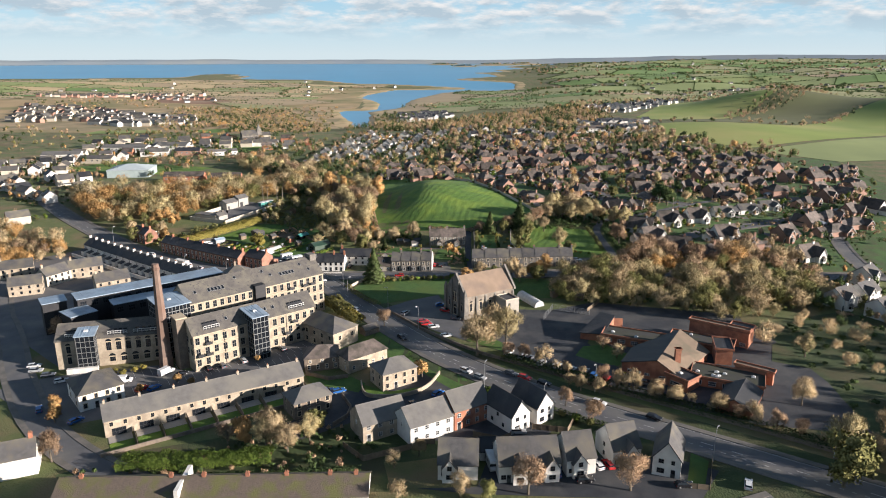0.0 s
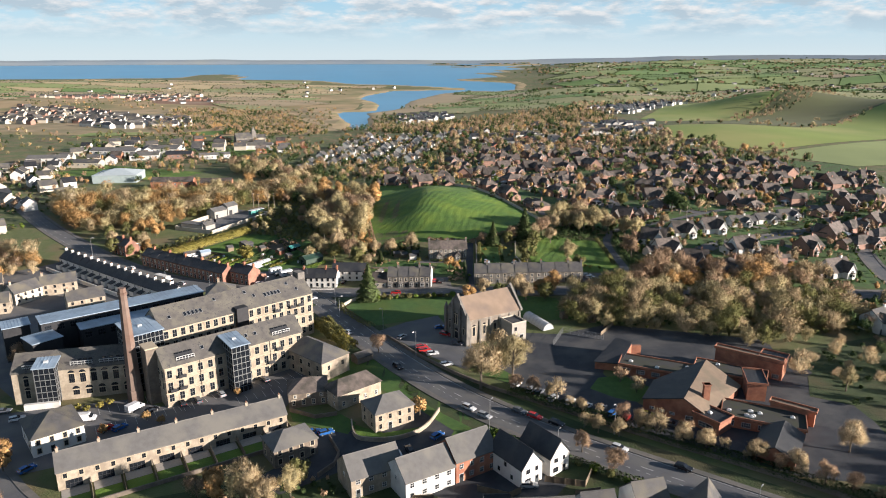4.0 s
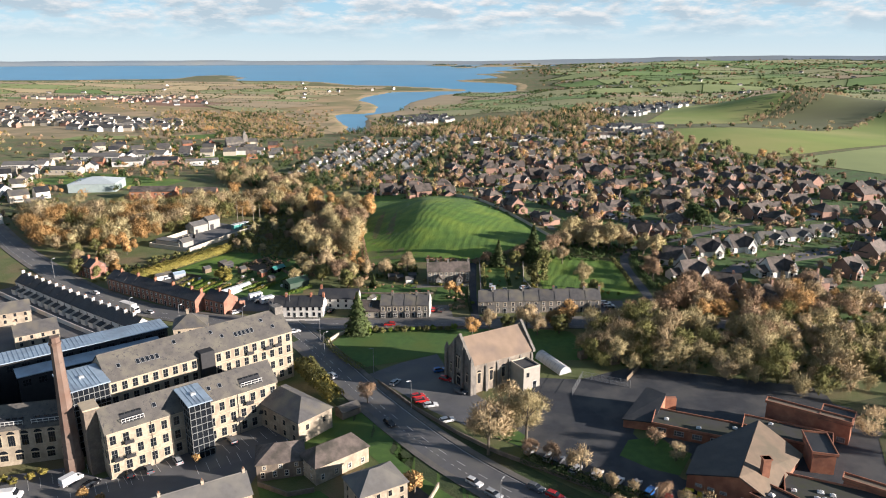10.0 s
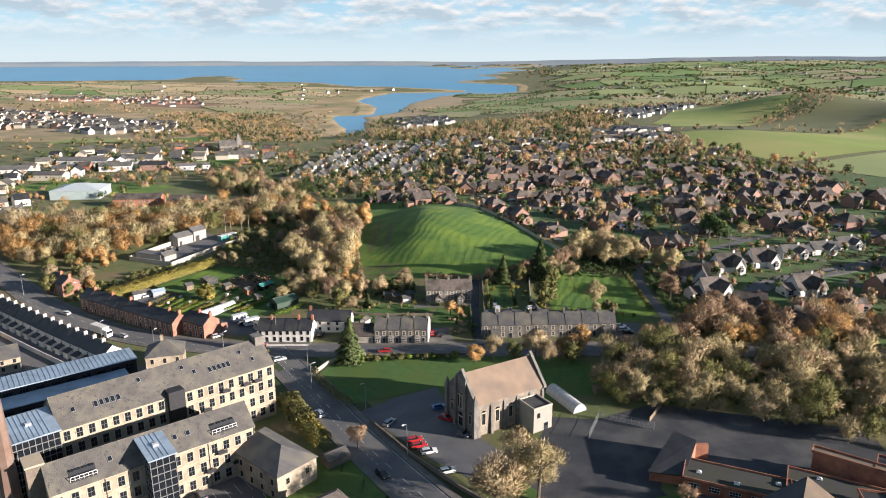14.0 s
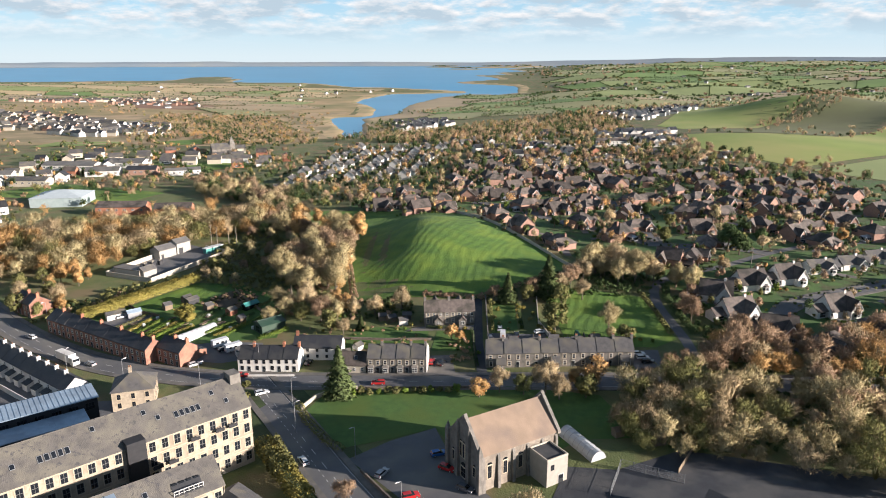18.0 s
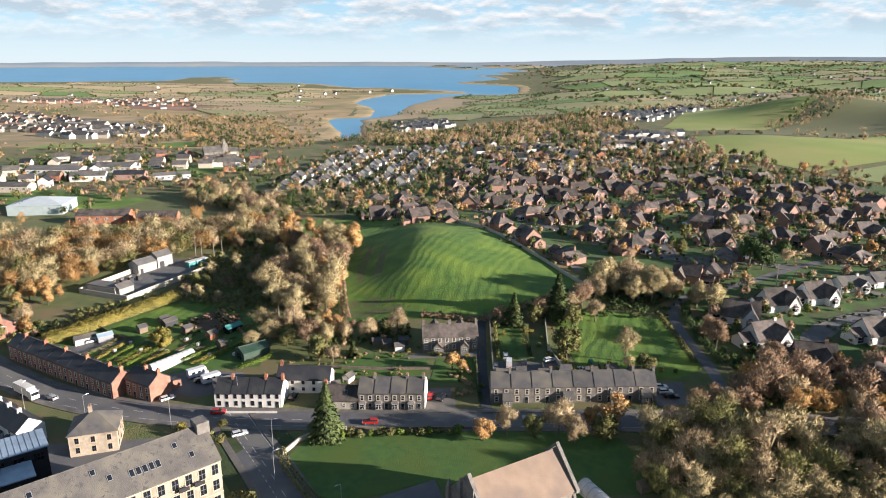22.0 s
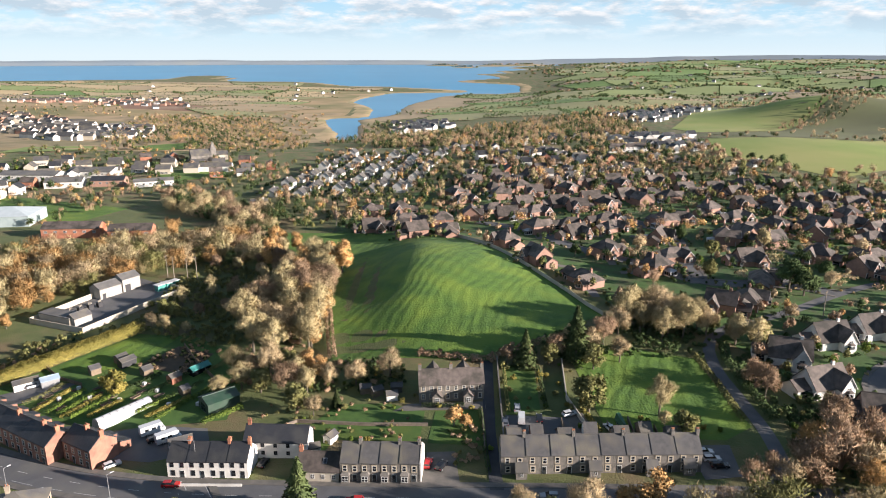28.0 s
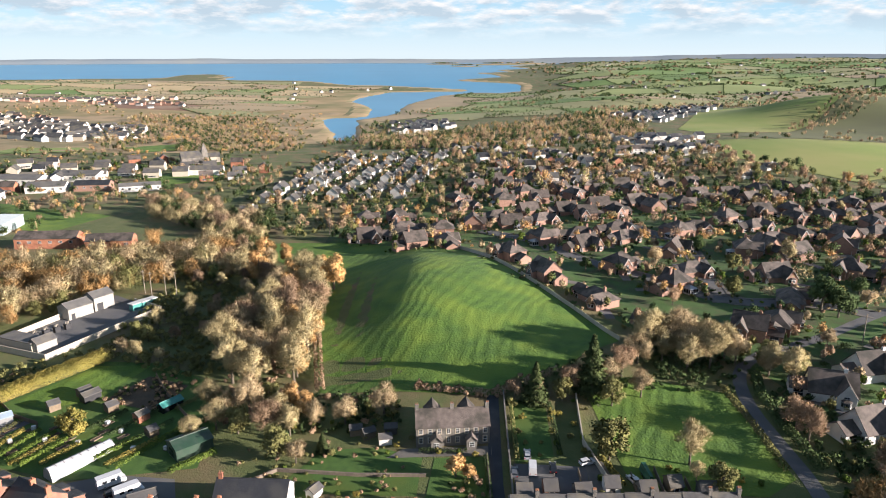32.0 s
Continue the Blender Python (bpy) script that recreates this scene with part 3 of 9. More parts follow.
tree_kind("shrub", "leafy", 900, 2.6, 1.5, 1.2, 1.3, 0.26, L_OLV, "rounded olive garden shrub", r=0.06, seed=10, category="shrub")
tree_kind("shrub_green", "leafy", 900, 2.6, 1.5, 1.2, 1.3, 0.26, L_HDG, "rounded green garden shrub", r=0.06, seed=11, category="shrub")
tree_kind("shrub_yellow", "leafy", 2200, 2.6, 1.5, 1.3, 1.4, 0.16, L_YEL, "yellow-green leafy garden shrub", r=0.06, seed=12, category="shrub")
tree_kind("tan_far", "bare", 1600, 9, 4.4, 4.0, 5.4, 0.42, L_TAN, "bare tan tree among the distant houses", seed=13)
tree_kind("brown_far", "bare", 1600, 9, 4.6, 4.0, 5.4, 0.42, L_BRN, "bare brown tree among the distant houses", seed=14)
tree_kind("green_far", "leafy", 1200, 8, 4.0, 3.6, 4.4, 0.6, L_GRN, "dark evergreen tree among the distant houses", seed=15)
tree_kind("orange_far", "leafy", 1200, 8, 3.6, 3.4, 4.8, 0.55, L_ORG, "small autumn tree with orange leaves", seed=16)


def tree(name, x, y, size=1.0, squash=1.0):
    k = TREES[name]
    a = (x * 37.1 + y * 91.7) % 360
    m = pose(x, y, G(x, y), 0, 0, a) @ Matrix.Diagonal((size, size, size * squash, 1))
    if k["ob"] is None:
        base = k["category"] == "shrub" and "shrub" or (k["kind"] == "cone" and "conifer" or "tree")
        ob = new(base)
        tagged(ob, k["label"], k["category"])
        part("trunk", trunk_mesh(k["h"], k["r"], () if k["kind"] == "cone" else boughs(22 if k["kind"] == "bare" else 18, k["rx"], k["rz"], k["zc"], k["seed"])[0][:12], k["seed"]), BARK, ob)
        part("crown", leaf_mesh("crown", *crown(k["kind"], k["n"], k["rx"], k["rz"], k["zc"], k["seed"], k["tuft"]), k["leaves"]), None, ob)
        ob.matrix_basis = m
        k["ob"] = ob
        return ob
    o = copy_thing(k["ob"], Matrix())
    o.matrix_basis = m
    return o


def joined_wood(poly, kinds, gap, size, seed, limit, label):
    """A wood too wide to count: the crowns of many trees in one mesh."""
    rnd, put_ = random.Random(seed), []
    x0, x1, y0, y1 = min(p[0] for p in poly), max(p[0] for p in poly), min(p[1] for p in poly), max(p[1] for p in poly)
    kit = []
    for i in range(6):          # crowns of six shapes, each with its limbs
        rx, rz = 3.7 + 0.45 * (i % 3), 3.6 + 0.5 * (i % 4)
        co, no = crown("bare", 2000, rx, rz, rz + 0.6, 50 + i + seed, 0.35)
        C = boughs(22, rx, rz, rz + 0.6, 50 + i + seed)[0]
        foot, side = np.array((0, 0, 1.2)), np.array((0.11, 0.11, 0))
        lc = np.stack((foot - side + 0 * C, foot + side + 0 * C, C), 1).reshape(-1, 3)
        kit.append((np.concatenate((co, lc)), np.concatenate((no, np.tile((0.6, -0.6, 0.5), (len(lc), 1))))))
    for _ in range(limit * 40):
        x, y = rnd.uniform(x0, x1), rnd.uniform(y0, y1)
        if len(put_) >= limit:
            break
        if inside((x, y), poly) and all((x - a) ** 2 + (y - b) ** 2 > gap * gap for a, b in put_):
            put_.append((x, y))
    out = {}
    for x, y in put_:
        m, s, a = rnd.choice(kinds), size * rnd.uniform(0.55, 1.4), rnd.uniform(0, 6.28)
        (c, n), q = kit[rnd.randrange(6)], np.array([[math.cos(a), -math.sin(a), 0], [math.sin(a), math.cos(a), 0], [0, 0, 1]])
        _, cs, ns = out.setdefault(m.name, (m, [], []))
        cs.append(c @ q.T * s + (x, y, G(x, y)))
        ns.append(n @ q.T)
    for m, cs, ns in out.values():
        tagged(new("wood", leaf_mesh("wood", np.concatenate(cs), np.concatenate(ns), m)), label, "wood", kind="stuff")


FOOT = []          # places already taken: x, y, radius


def free(x, y, r):
    return all((x - a) ** 2 + (y - b) ** 2 > (r + c) ** 2 for a, b, c in FOOT)


def wood(poly, kinds, gap, size, seed, limit=200, clear=0.0):
    """Trees scattered over an outline, no two closer than gap."""
    rnd, put = random.Random(seed), []
    x0, x1, y0, y1 = min(p[0] for p in poly), max(p[0] for p in poly), min(p[1] for p in poly), max(p[1] for p in poly)
    for _ in range(limit * 30):
        x, y = rnd.uniform(x0, x1), rnd.uniform(y0, y1)
        if len(put) >= limit:
            break
        if inside((x, y), poly) and all((x - a) ** 2 + (y - b) ** 2 > gap * gap for a, b in put) and free(x, y, clear):
            put.append((x, y))
            tree(rnd.choice(kinds), x, y, size * rnd.uniform(0.75, 1.2), rnd.uniform(0.85, 1.1))


# ---- roads ----
ROAD_A = round_line([(-62, 312), (-52, 296), (-43, 282), (-34, 267), (-25, 252), (-12, 232), (4, 210), (28, 186), (56, 165), (82, 146), (115, 122), (165, 88)])
ROAD_B = round_line([(-330, 520), (-275, 467), (-231, 415), (-195, 380), (-160, 349), (-130, 329), (-109, 319), (-85, 312), (-62, 308), (-34, 306), (-6, 304), (12, 303), (60, 300), (110, 297), (160, 293), (230, 290), (300, 300)])
ROAD_C = round_line([(-215, 330), (-185, 270), (-159, 237), (-140, 208), (-114, 174), (-84, 150), (-40, 128), (20, 112), (75, 132)])
for line, half, nm in ((ROAD_A, 4.6, "main road"), (ROAD_B, 4.0, "street past the terraces"), (ROAD_C, 3.2, "side street")):
    ribbon("road", line, -half, half, TARMAC, 0.08, label=f"worn grey tarmac of the {nm}", category="road")
    for s in (-1, 1):
        lo, hi = sorted((s * half, s * (half + 1.8)))
        ribbon("pavement", line, lo, hi, PAVE, 0.08, 0.13, "paved footway with a raised kerb", "pavement")

# lane behind the terraces, drive beside the villa, estate roads
LANE = round_line([(60, 300), (80, 306), (84, 326), (83.5, 345), (83, 362), (87, 380), (100, 392), (122, 400), (152, 420), (180, 434), (225, 440)])
EST = [round_line([(152, 420), (136, 432), (104, 432), (86, 462), (62, 485), (50, 520), (20, 545)]),
       round_line([(104, 432), (110, 470), (118, 515), (95, 560), (110, 620), (160, 660)]),
       round_line([(180, 434), (176, 480), (190, 520), (240, 560), (290, 580)]),
       round_line([(116, 320), (122, 340), (128, 355), (147, 366), (166, 372), (190, 382), (214, 392)]),
       round_line([(225, 440), (215, 374), (198, 326), (192, 292)])]
ribbon("lane", LANE, -1.9, 1.9, TARMAC, 0.09, label="narrow grey lane between hedges", category="lane")
for e_line in EST:
    ribbon("estate_road", e_line, -2.8, 2.8, TARMAC, 0.10, label="grey tarmac estate road", category="road")
    for s in (-1, 1):
        lo, hi = sorted((s * 2.8, s * 4.3))
        ribbon("pavement", e_line, lo, hi, PAVE, 0.10, 0.1, "narrow paved footway of the estate", "pavement")
ribbon("drive", [(12.5, 306), (12.3, 330), (14, 368)], -1.6, 1.6, TARMAC_D, 0.1, label="dark tarmac drive beside the garden wall", category="drive")


def dashes(line, off, long, gap, wide, start=0.0):
    """Painted dashes along a road, as one part of the road's marking."""
    pts, vs, fs, run = resample(line, 0.5), [], [], -start
    for (ax, ay), (bx, by) in zip(pts, pts[1:]):
        d = math.hypot(bx - ax, by - ay)
        if run % (long + gap) < long and run >= 0:
            ux, uy = (bx - ax) / d, (by - ay) / d
            k = len(vs)
            for px, py in ((ax, ay), (bx, by)):
                for o in (off - wide / 2, off + wide / 2):
                    qx, qy = px + uy * o, py - ux * o
                    vs.append((qx, qy, G(qx, qy) + 0.1))
            fs.append((k, k + 1, k + 3, k + 2))
        run += d
    me = bpy.data.meshes.new("road_marking")
    me.from_pydata(vs, [], fs)
    me.materials.append(PAINT)
    return tagged(new("road_marking", me), "worn white paint line on the tarmac", "road marking", kind="structure")


dashes(ROAD_A, 0, 3, 4.5, 0.18)
dashes(ROAD_A, 1.9, 1.0, 1.6, 0.16)
dashes(ROAD_A, -4.2, 200, 1, 0.12)
dashes(ROAD_B, 0, 3, 5, 0.15)
dashes(ROAD_B, 3.4, 6, 3, 0.12)


def hedge(line, wide, high, leaves, label, per=9.0, tuft=0.42, seed=1, name="hedge", waver=0.25):
    """A hedge of small leaves along a line, with an uneven top."""
    rng = np.random.default_rng(seed)
    Ps, Ns = [], []
    for (ax, ay), (bx, by) in zip(line, line[1:]):
        d = math.hypot(bx - ax, by - ay)
        ux, uy = (by - ay) / d, -(bx - ax) / d
        for _ in range(int(d * (wide + high) * per * 1.5)):
            k, th = rng.random(), rng.uniform(0.05, 3.09)
            c, s = math.cos(th), math.sin(th)
            o, q = wide / 2 * math.copysign(abs(c) ** 0.5, c), rng.random() ** 0.25
            x, y = ax + (bx - ax) * k + ux * o * q, ay + (by - ay) * k + uy * o * q
            top = high * (1 + waver * noise.noise((x * 0.35, y * 0.35, seed)) + 0.5 * waver * noise.noise((x * 1.1, y * 1.1, seed)))
            Ps.append((x, y, G(x, y) + top * (0.1 + 0.9 * s ** 0.5 * q)))
            Ns.append((ux * c, uy * c, s + 0.2))
    n = len(Ps)
    A = unit(rng.normal(0, 1, (n, 3)))
    B = unit(np.cross(A, rng.normal(0, 1, (n, 3)))) * tuft * rng.uniform(0.25, 0.45, (n, 1))
    me = leaf_mesh(name, *leaves_of(np.array(Ps), unit(np.array(Ns)), A * tuft * rng.uniform(0.3, 0.6, (n, 1)), B, rng), leaves)
    return tagged(new(name, me), label, "hedge")


def wall_line(line, high, wide, material, label, name="garden_wall", category="wall"):
    return ribbon(name, line, -wide / 2, wide / 2, material, 0, high, label, category, kind="", step=3.0)


def fence(line, high, label, material=WOOD, gap=2.4, name="fence"):
    """Posts and boarded panels between them."""
    pts = resample(line, gap)
    h = thing(name, *pts[0], 0, 0, label, "fence")
    for (ax, ay), (bx, by) in zip(pts, pts[1:]):
        bm = bmesh.new()
        za, zb = G(ax, ay), G(bx, by)
        d = math.hypot(bx - ax, by - ay)
        nx, ny = (by - ay) / d * 0.03, -(bx - ax) / d * 0.03
        q = [(ax - pts[0][0], ay - pts[0][1], za), (bx - pts[0][0], by - pts[0][1], zb)]
        lo = [(q[0][0] + nx, q[0][1] + ny, q[0][2]), (q[1][0] + nx, q[1][1] + ny, q[1][2]), (q[1][0] - nx, q[1][1] - ny, q[1][2]), (q[0][0] - nx, q[0][1] - ny, q[0][2])]
        solid(bm, lo, [(x, y, z + high) for x, y, z in lo])
        box(bm, q[0][0] - 0.06, q[0][1] - 0.06, za - 0.3, q[0][0] + 0.06, q[0][1] + 0.06, za + high + 0.12)
        part("panel", bm, material, h)
    return h


# ---- vehicles and street things ----
CAR_COL = {}
for cn, cc in (("white", (0.75, 0.76, 0.77)), ("red", (0.5, 0.03, 0.03)), ("blue", (0.03, 0.14, 0.42)), ("black", (0.015, 0.016, 0.02)), ("silver", (0.42, 0.44, 0.46)), ("grey", (0.13, 0.14, 0.16)), ("yellow", (0.55, 0.42, 0.03))):
    CAR_COL[cn] = mat(f"{cn}_car_paint", cc, tuple(v * 0.9 for v in cc), 1, 0.25, spec=0.6)
RUBBER = mat("tyre_rubber", (0.02, 0.02, 0.02), (0.03, 0.03, 0.03), 4, 0.8)
LAMP_R = mat("tail_lamp", (0.4, 0.02, 0.02), (0.3, 0.02, 0.02), 4, 0.3)
LAMP_W = mat("head_lamp", (0.7, 0.7, 0.68), (0.6, 0.6, 0.6), 4, 0.2)
CARS = {}


def wheel_mesh():
    if "wheel" not in SHARED:
        bm = bmesh.new()
        tube(bm, (0, -0.1, 0), (0, 0.1, 0), 0.32, 0.32, 12, 0)
        tube(bm, (0, -0.115, 0), (0, 0.115, 0), 0.19, 0.19, 8, 1)
        me = bpy.data.meshes.new("wheel")
        bm.to_mesh(me)
        bm.free()
        me.materials.append(RUBBER)
        me.materials.append(STEEL)
        SHARED["wheel"] = me
    return SHARED["wheel"]


def extrude_profile(bm, prof, half, top_half=None, mi=0):
    """Side profile (x, z) made into a body; points high up lean in to top_half."""
    zs = [z for _, z in prof]
    z0, z1 = min(zs), max(zs)
    ring = lambda s: [(x, s * (half + ((top_half or half) - half) * (z - z0) / (z1 - z0)), z) for x, z in prof]
    solid(bm, ring(1), ring(-1), mi)


def vehicle(kind, colour, x, y, turn):
    """A parked car or van; its length lies along x, with the front at +x."""
    key, m = (kind, colour), pose(x, y, G(x, y) + 0.1, 0, 0, turn)
    if key in CARS:
        return copy_thing(CARS[key], m)
    paint = CAR_COL[colour]
    name = {"car": "car", "van": "van", "camper": "motorhome"}[kind]
    ob = tagged(new(name), {"car": f"{colour} hatchback car standing on the tarmac", "van": f"{colour} panel van standing on the tarmac", "camper": f"{colour} motorhome with an overcab, parked in a yard"}[kind], name, f"{name}s")
    bm, gl = bmesh.new(), bmesh.new()
    if kind == "car":
        extrude_profile(bm, [(-2.1, 0.3), (2.1, 0.3), (2.15, 0.62), (1.95, 0.8), (0.95, 0.95), (-2.0, 0.98), (-2.15, 0.7)], 0.88, 0.84)
        extrude_profile(bm, [(-1.75, 1.38), (0.0, 1.46), (0.15, 1.40), (-0.2, 1.43), (-1.8, 1.33)], 0.62, 0.6)
        extrude_profile(gl, [(-2.0, 0.95), (0.95, 0.92), (0.2, 1.40), (-1.72, 1.38)], 0.80, 0.6)
        wheels, hw = ((-1.3, 1), (1.3, 1), (-1.3, -1), (1.3, -1)), 0.8
    elif kind == "van":
        extrude_profile(bm, [(-2.7, 0.35), (2.6, 0.35), (2.7, 0.9), (2.45, 1.15), (1.75, 1.3), (1.15, 2.15), (0.9, 2.3), (-2.7, 2.3)], 0.97, 0.86)
        extrude_profile(gl, [(1.15, 1.33), (1.80, 1.31), (1.27, 2.05), (1.0, 2.05)], 0.95, 0.9)
        wheels, hw = ((-1.7, 1), (1.75, 1), (-1.7, -1), (1.75, -1)), 0.9
    else:
        extrude_profile(bm, [(-3.3, 0.45), (3.0, 0.4), (3.2, 1.1), (2.3, 1.3), (2.1, 1.95), (2.6, 2.2), (2.3, 2.9), (-3.3, 2.85)], 1.1, 1.05)
        extrude_profile(gl, [(2.12, 1.35), (2.36, 1.34), (2.2, 1.9), (2.05, 1.9)], 1.0, 1.0)
        for sx in (-2.2, -0.4):
            for s in (1, -1):
                box(gl, sx, s * 1.09 - 0.02, 1.5, sx + 1.0, s * 1.09 + 0.02, 2.1)
        wheels, hw = ((-1.8, 1), (2.1, 1), (-1.8, -1), (2.1, -1)), 1.0
    bmesh.ops.recalc_face_normals(bm, faces=bm.faces)
    part("body", bm, paint, ob)
    part("glazing", gl, GLASS, ob, "dark tinted glass")
    for wx, s in wheels:
        part("wheel", wheel_mesh(), None, ob).matrix_local = pose(wx, s * hw, 0.32)
    lx = {"car": 2.1, "van": 2.66, "camper": 3.12}[kind]
    for s in (1, -1):
        for e, lm, nm in ((1, LAMP_W, "headlight"), (-1, LAMP_R, "tail_light")):
            bl = bmesh.new()
            ex = e * lx if e > 0 else -{"car": 2.1, "van": 2.68, "camper": 3.28}[kind]
            box(bl, ex - 0.06, s * 0.65 - 0.16, 0.66, ex + 0.06, s * 0.65 + 0.16, 0.84)
            part(nm, bl, lm, ob)
    ob.matrix_basis = m
    CARS[key] = ob
    return ob


def street_lamp(x, y, turn, high=9.0):
    if "lamp" not in SHARED:
        ob = tagged(new("street_lamp"), "tall grey steel street lamp beside the road", "street lamp", "street lamps")
        bm = bmesh.new()
        tube(bm, (0, 0, -0.4), (0, 0, 1.4), 0.12, 0.12, 8)
        tube(bm, (0, 0, 1.4), (0, 0, 9.0), 0.09, 0.055, 8)
        part("pole", bm, STEEL, ob)
        bm = bmesh.new()
        tube(bm, (0, 0, 8.95), (0.9, 0, 9.2), 0.045, 0.04, 6)
        part("arm", bm, STEEL, ob)
        bm = bmesh.new()
        solid(bm, [(0.7, -0.15, 9.12), (1.6, -0.11, 9.18), (1.6, 0.11, 9.18), (0.7, 0.15, 9.12)], [(0.75, -0.1, 9.3), (1.5, -0.07, 9.28), (1.5, 0.07, 9.28), (0.75, 0.1, 9.3)])
        part("lantern", bm, STEEL, ob)
        SHARED["lamp"] = ob
        ob.matrix_basis = pose(x, y, G(x, y), 0, 0, turn)
        return ob
    return copy_thing(SHARED["lamp"], pose(x, y, G(x, y), 0, 0, turn))

# ---- the mill ----
OLD_SLATE = mat("lichened_slate", (0.14, 0.129, 0.117), (0.098, 0.091, 0.085), 0.55, 0.85, stain=((0.175, 0.16, 0.13), 0.45), bump=0.5, bscale=5)
o_n, o_l = OLD_SLATE.node_tree.nodes, OLD_SLATE.node_tree.links
o_w, o_x, o_r, o_b = o_n.new("ShaderNodeTexNoise"), o_n.new("ShaderNodeMixRGB"), o_n.new("ShaderNodeValToRGB"), o_n["Principled BSDF"]          # slipped and newer slates in dark patches
o_w.inputs["Scale"].default_value, o_w.inputs["Detail"].default_value, o_w.inputs["Roughness"].default_value = 0.9, 6, 0.7
o_r.color_ramp.elements[0].position, o_r.color_ramp.elements[1].position = 0.56, 0.62
o_l.new(o_n["Geometry"].outputs["Position"], o_w.inputs["Vector"])
o_l.new(o_w.outputs["Fac"], o_r.inputs["Fac"])
o_l.new(o_r.outputs["Color"], o_x.inputs["Fac"])
o_l.new(o_b.inputs["Base Color"].links[0].from_socket, o_x.inputs["Color1"])
o_x.inputs["Color2"].default_value = (0.055, 0.053, 0.055, 1)
o_l.new(o_x.outputs["Color"], o_b.inputs["Base Color"])
STONE_TRIM = mat("pale_stone_trim", (0.55, 0.46, 0.33), (0.48, 0.40, 0.29), 1, 0.85)

FRAME_P = mat("grey_painted_frame", (0.20, 0.20, 0.19), (0.15, 0.15, 0.145), 2, 0.5)


def fill_wall(h, wall, L, D, cols, rows, w, high, frame=FRAME_W, bars=1, surround=None, skip=(), arch=False, u0=None, u1=None, label=""):
    """Rows of windows at heights rows, in cols even columns between u0 and u1 of a wall."""
    span = L if wall in "fb" else D
    a, b = (u0 or 0), (u1 if u1 is not None else span)
    for r, z in enumerate(rows):
        for c in range(cols):
            if (r, c) not in skip:
                on_wall(h, "window", window_mesh(w, high, frame, bars, arch, surround), wall, a + (b - a) * (c + 0.5) / cols, z, L, D, label)


def add_box(h, name, material, x0, y0, z0, x1, y1, z1, label=""):
    bm = bmesh.new()
    box(bm, x0, y0, z0, x1, y1, z1)
    bmesh.ops.bevel(bm, geom=bm.edges[:], offset=0.03, segments=1, affect="EDGES")
    return part(name, bm, material, h, label)


def skylight(h, u, D, eave, rise, k, w=1.0, l=1.3, ridge_at=0.5):
    """A roof window on the front slope, k of the way up."""
    run = D * ridge_at
    a = math.degrees(math.atan2(rise, run))
    key = ("skylight", w, l)
    if key not in SHARED:
        bm = bmesh.new()
        box(bm, -w / 2, -l / 2, 0, w / 2, l / 2, 0.1, 0)
        box(bm, -w / 2 + 0.1, -l / 2 + 0.1, 0.08, w / 2 - 0.1, l / 2 - 0.1, 0.12, 1)
        me = bpy.data.meshes.new("skylight")
        bm.to_mesh(me)
        bm.free()
        me.materials.append(STEEL)
        me.materials.append(GLASS)
        SHARED[key] = me
    ob = part("skylight", SHARED[key], None, h)
    ob.matrix_local = pose(u, run * k, eave + rise * k + 0.24, a, 0, 0)


def roof_terrace(h, u0, u1, D, eave, rise, k0=0.12, k1=0.52):
    """A terrace on the front slope: a dark panel for the recess's shade, dark doors, pale railing."""
    run, y0, y1 = D / 2, D / 2 * k0, D / 2 * k1
    z0, z1 = eave + rise * k0, eave + rise * k1
    bm = bmesh.new()
    box(bm, u0, y0, z0 + 0.1, u1, y0 + 0.25, z0 + 0.55)
    solid(bm, [(u0, y0 + 0.1, z0 + 0.24), (u1, y0 + 0.1, z0 + 0.24), (u1, y1, z1 + 0.24), (u0, y1, z1 + 0.24)], [(u0, y0 + 0.1, z0 + 0.34), (u1, y0 + 0.1, z0 + 0.34), (u1, y1, z1 + 0.34), (u0, y1, z1 + 0.34)])
    terrace = part("roof_terrace", bm, FRAME_D, h, "dark panel on the slope that stands for a shaded roof terrace")
    bm = bmesh.new()
    n = 6
    for i in range(n + 1):
        u = u0 + (u1 - u0) * i / n
        box(bm, u - 0.05, y0, z0 + 0.3, u + 0.05, y0 + 0.1, z0 + 1.5)
    box(bm, u0, y0, z0 + 1.4, u1, y0 + 0.1, z0 + 1.55)
    box(bm, u0, y0, z0 + 0.75, u1, y0 + 0.08, z0 + 0.85)
    part("railing", bm, FRAME_W, terrace, "white terrace railing")
    bm = bmesh.new()
    for i in range(4):
        u = u0 + (u1 - u0) * (i + 0.5) / 4
        box(bm, u - 0.5, y1 - 0.3, z1 - 0.4, u + 0.5, y1, z1 + 0.5)
    part("glazed_door", bm, GLASS, terrace)


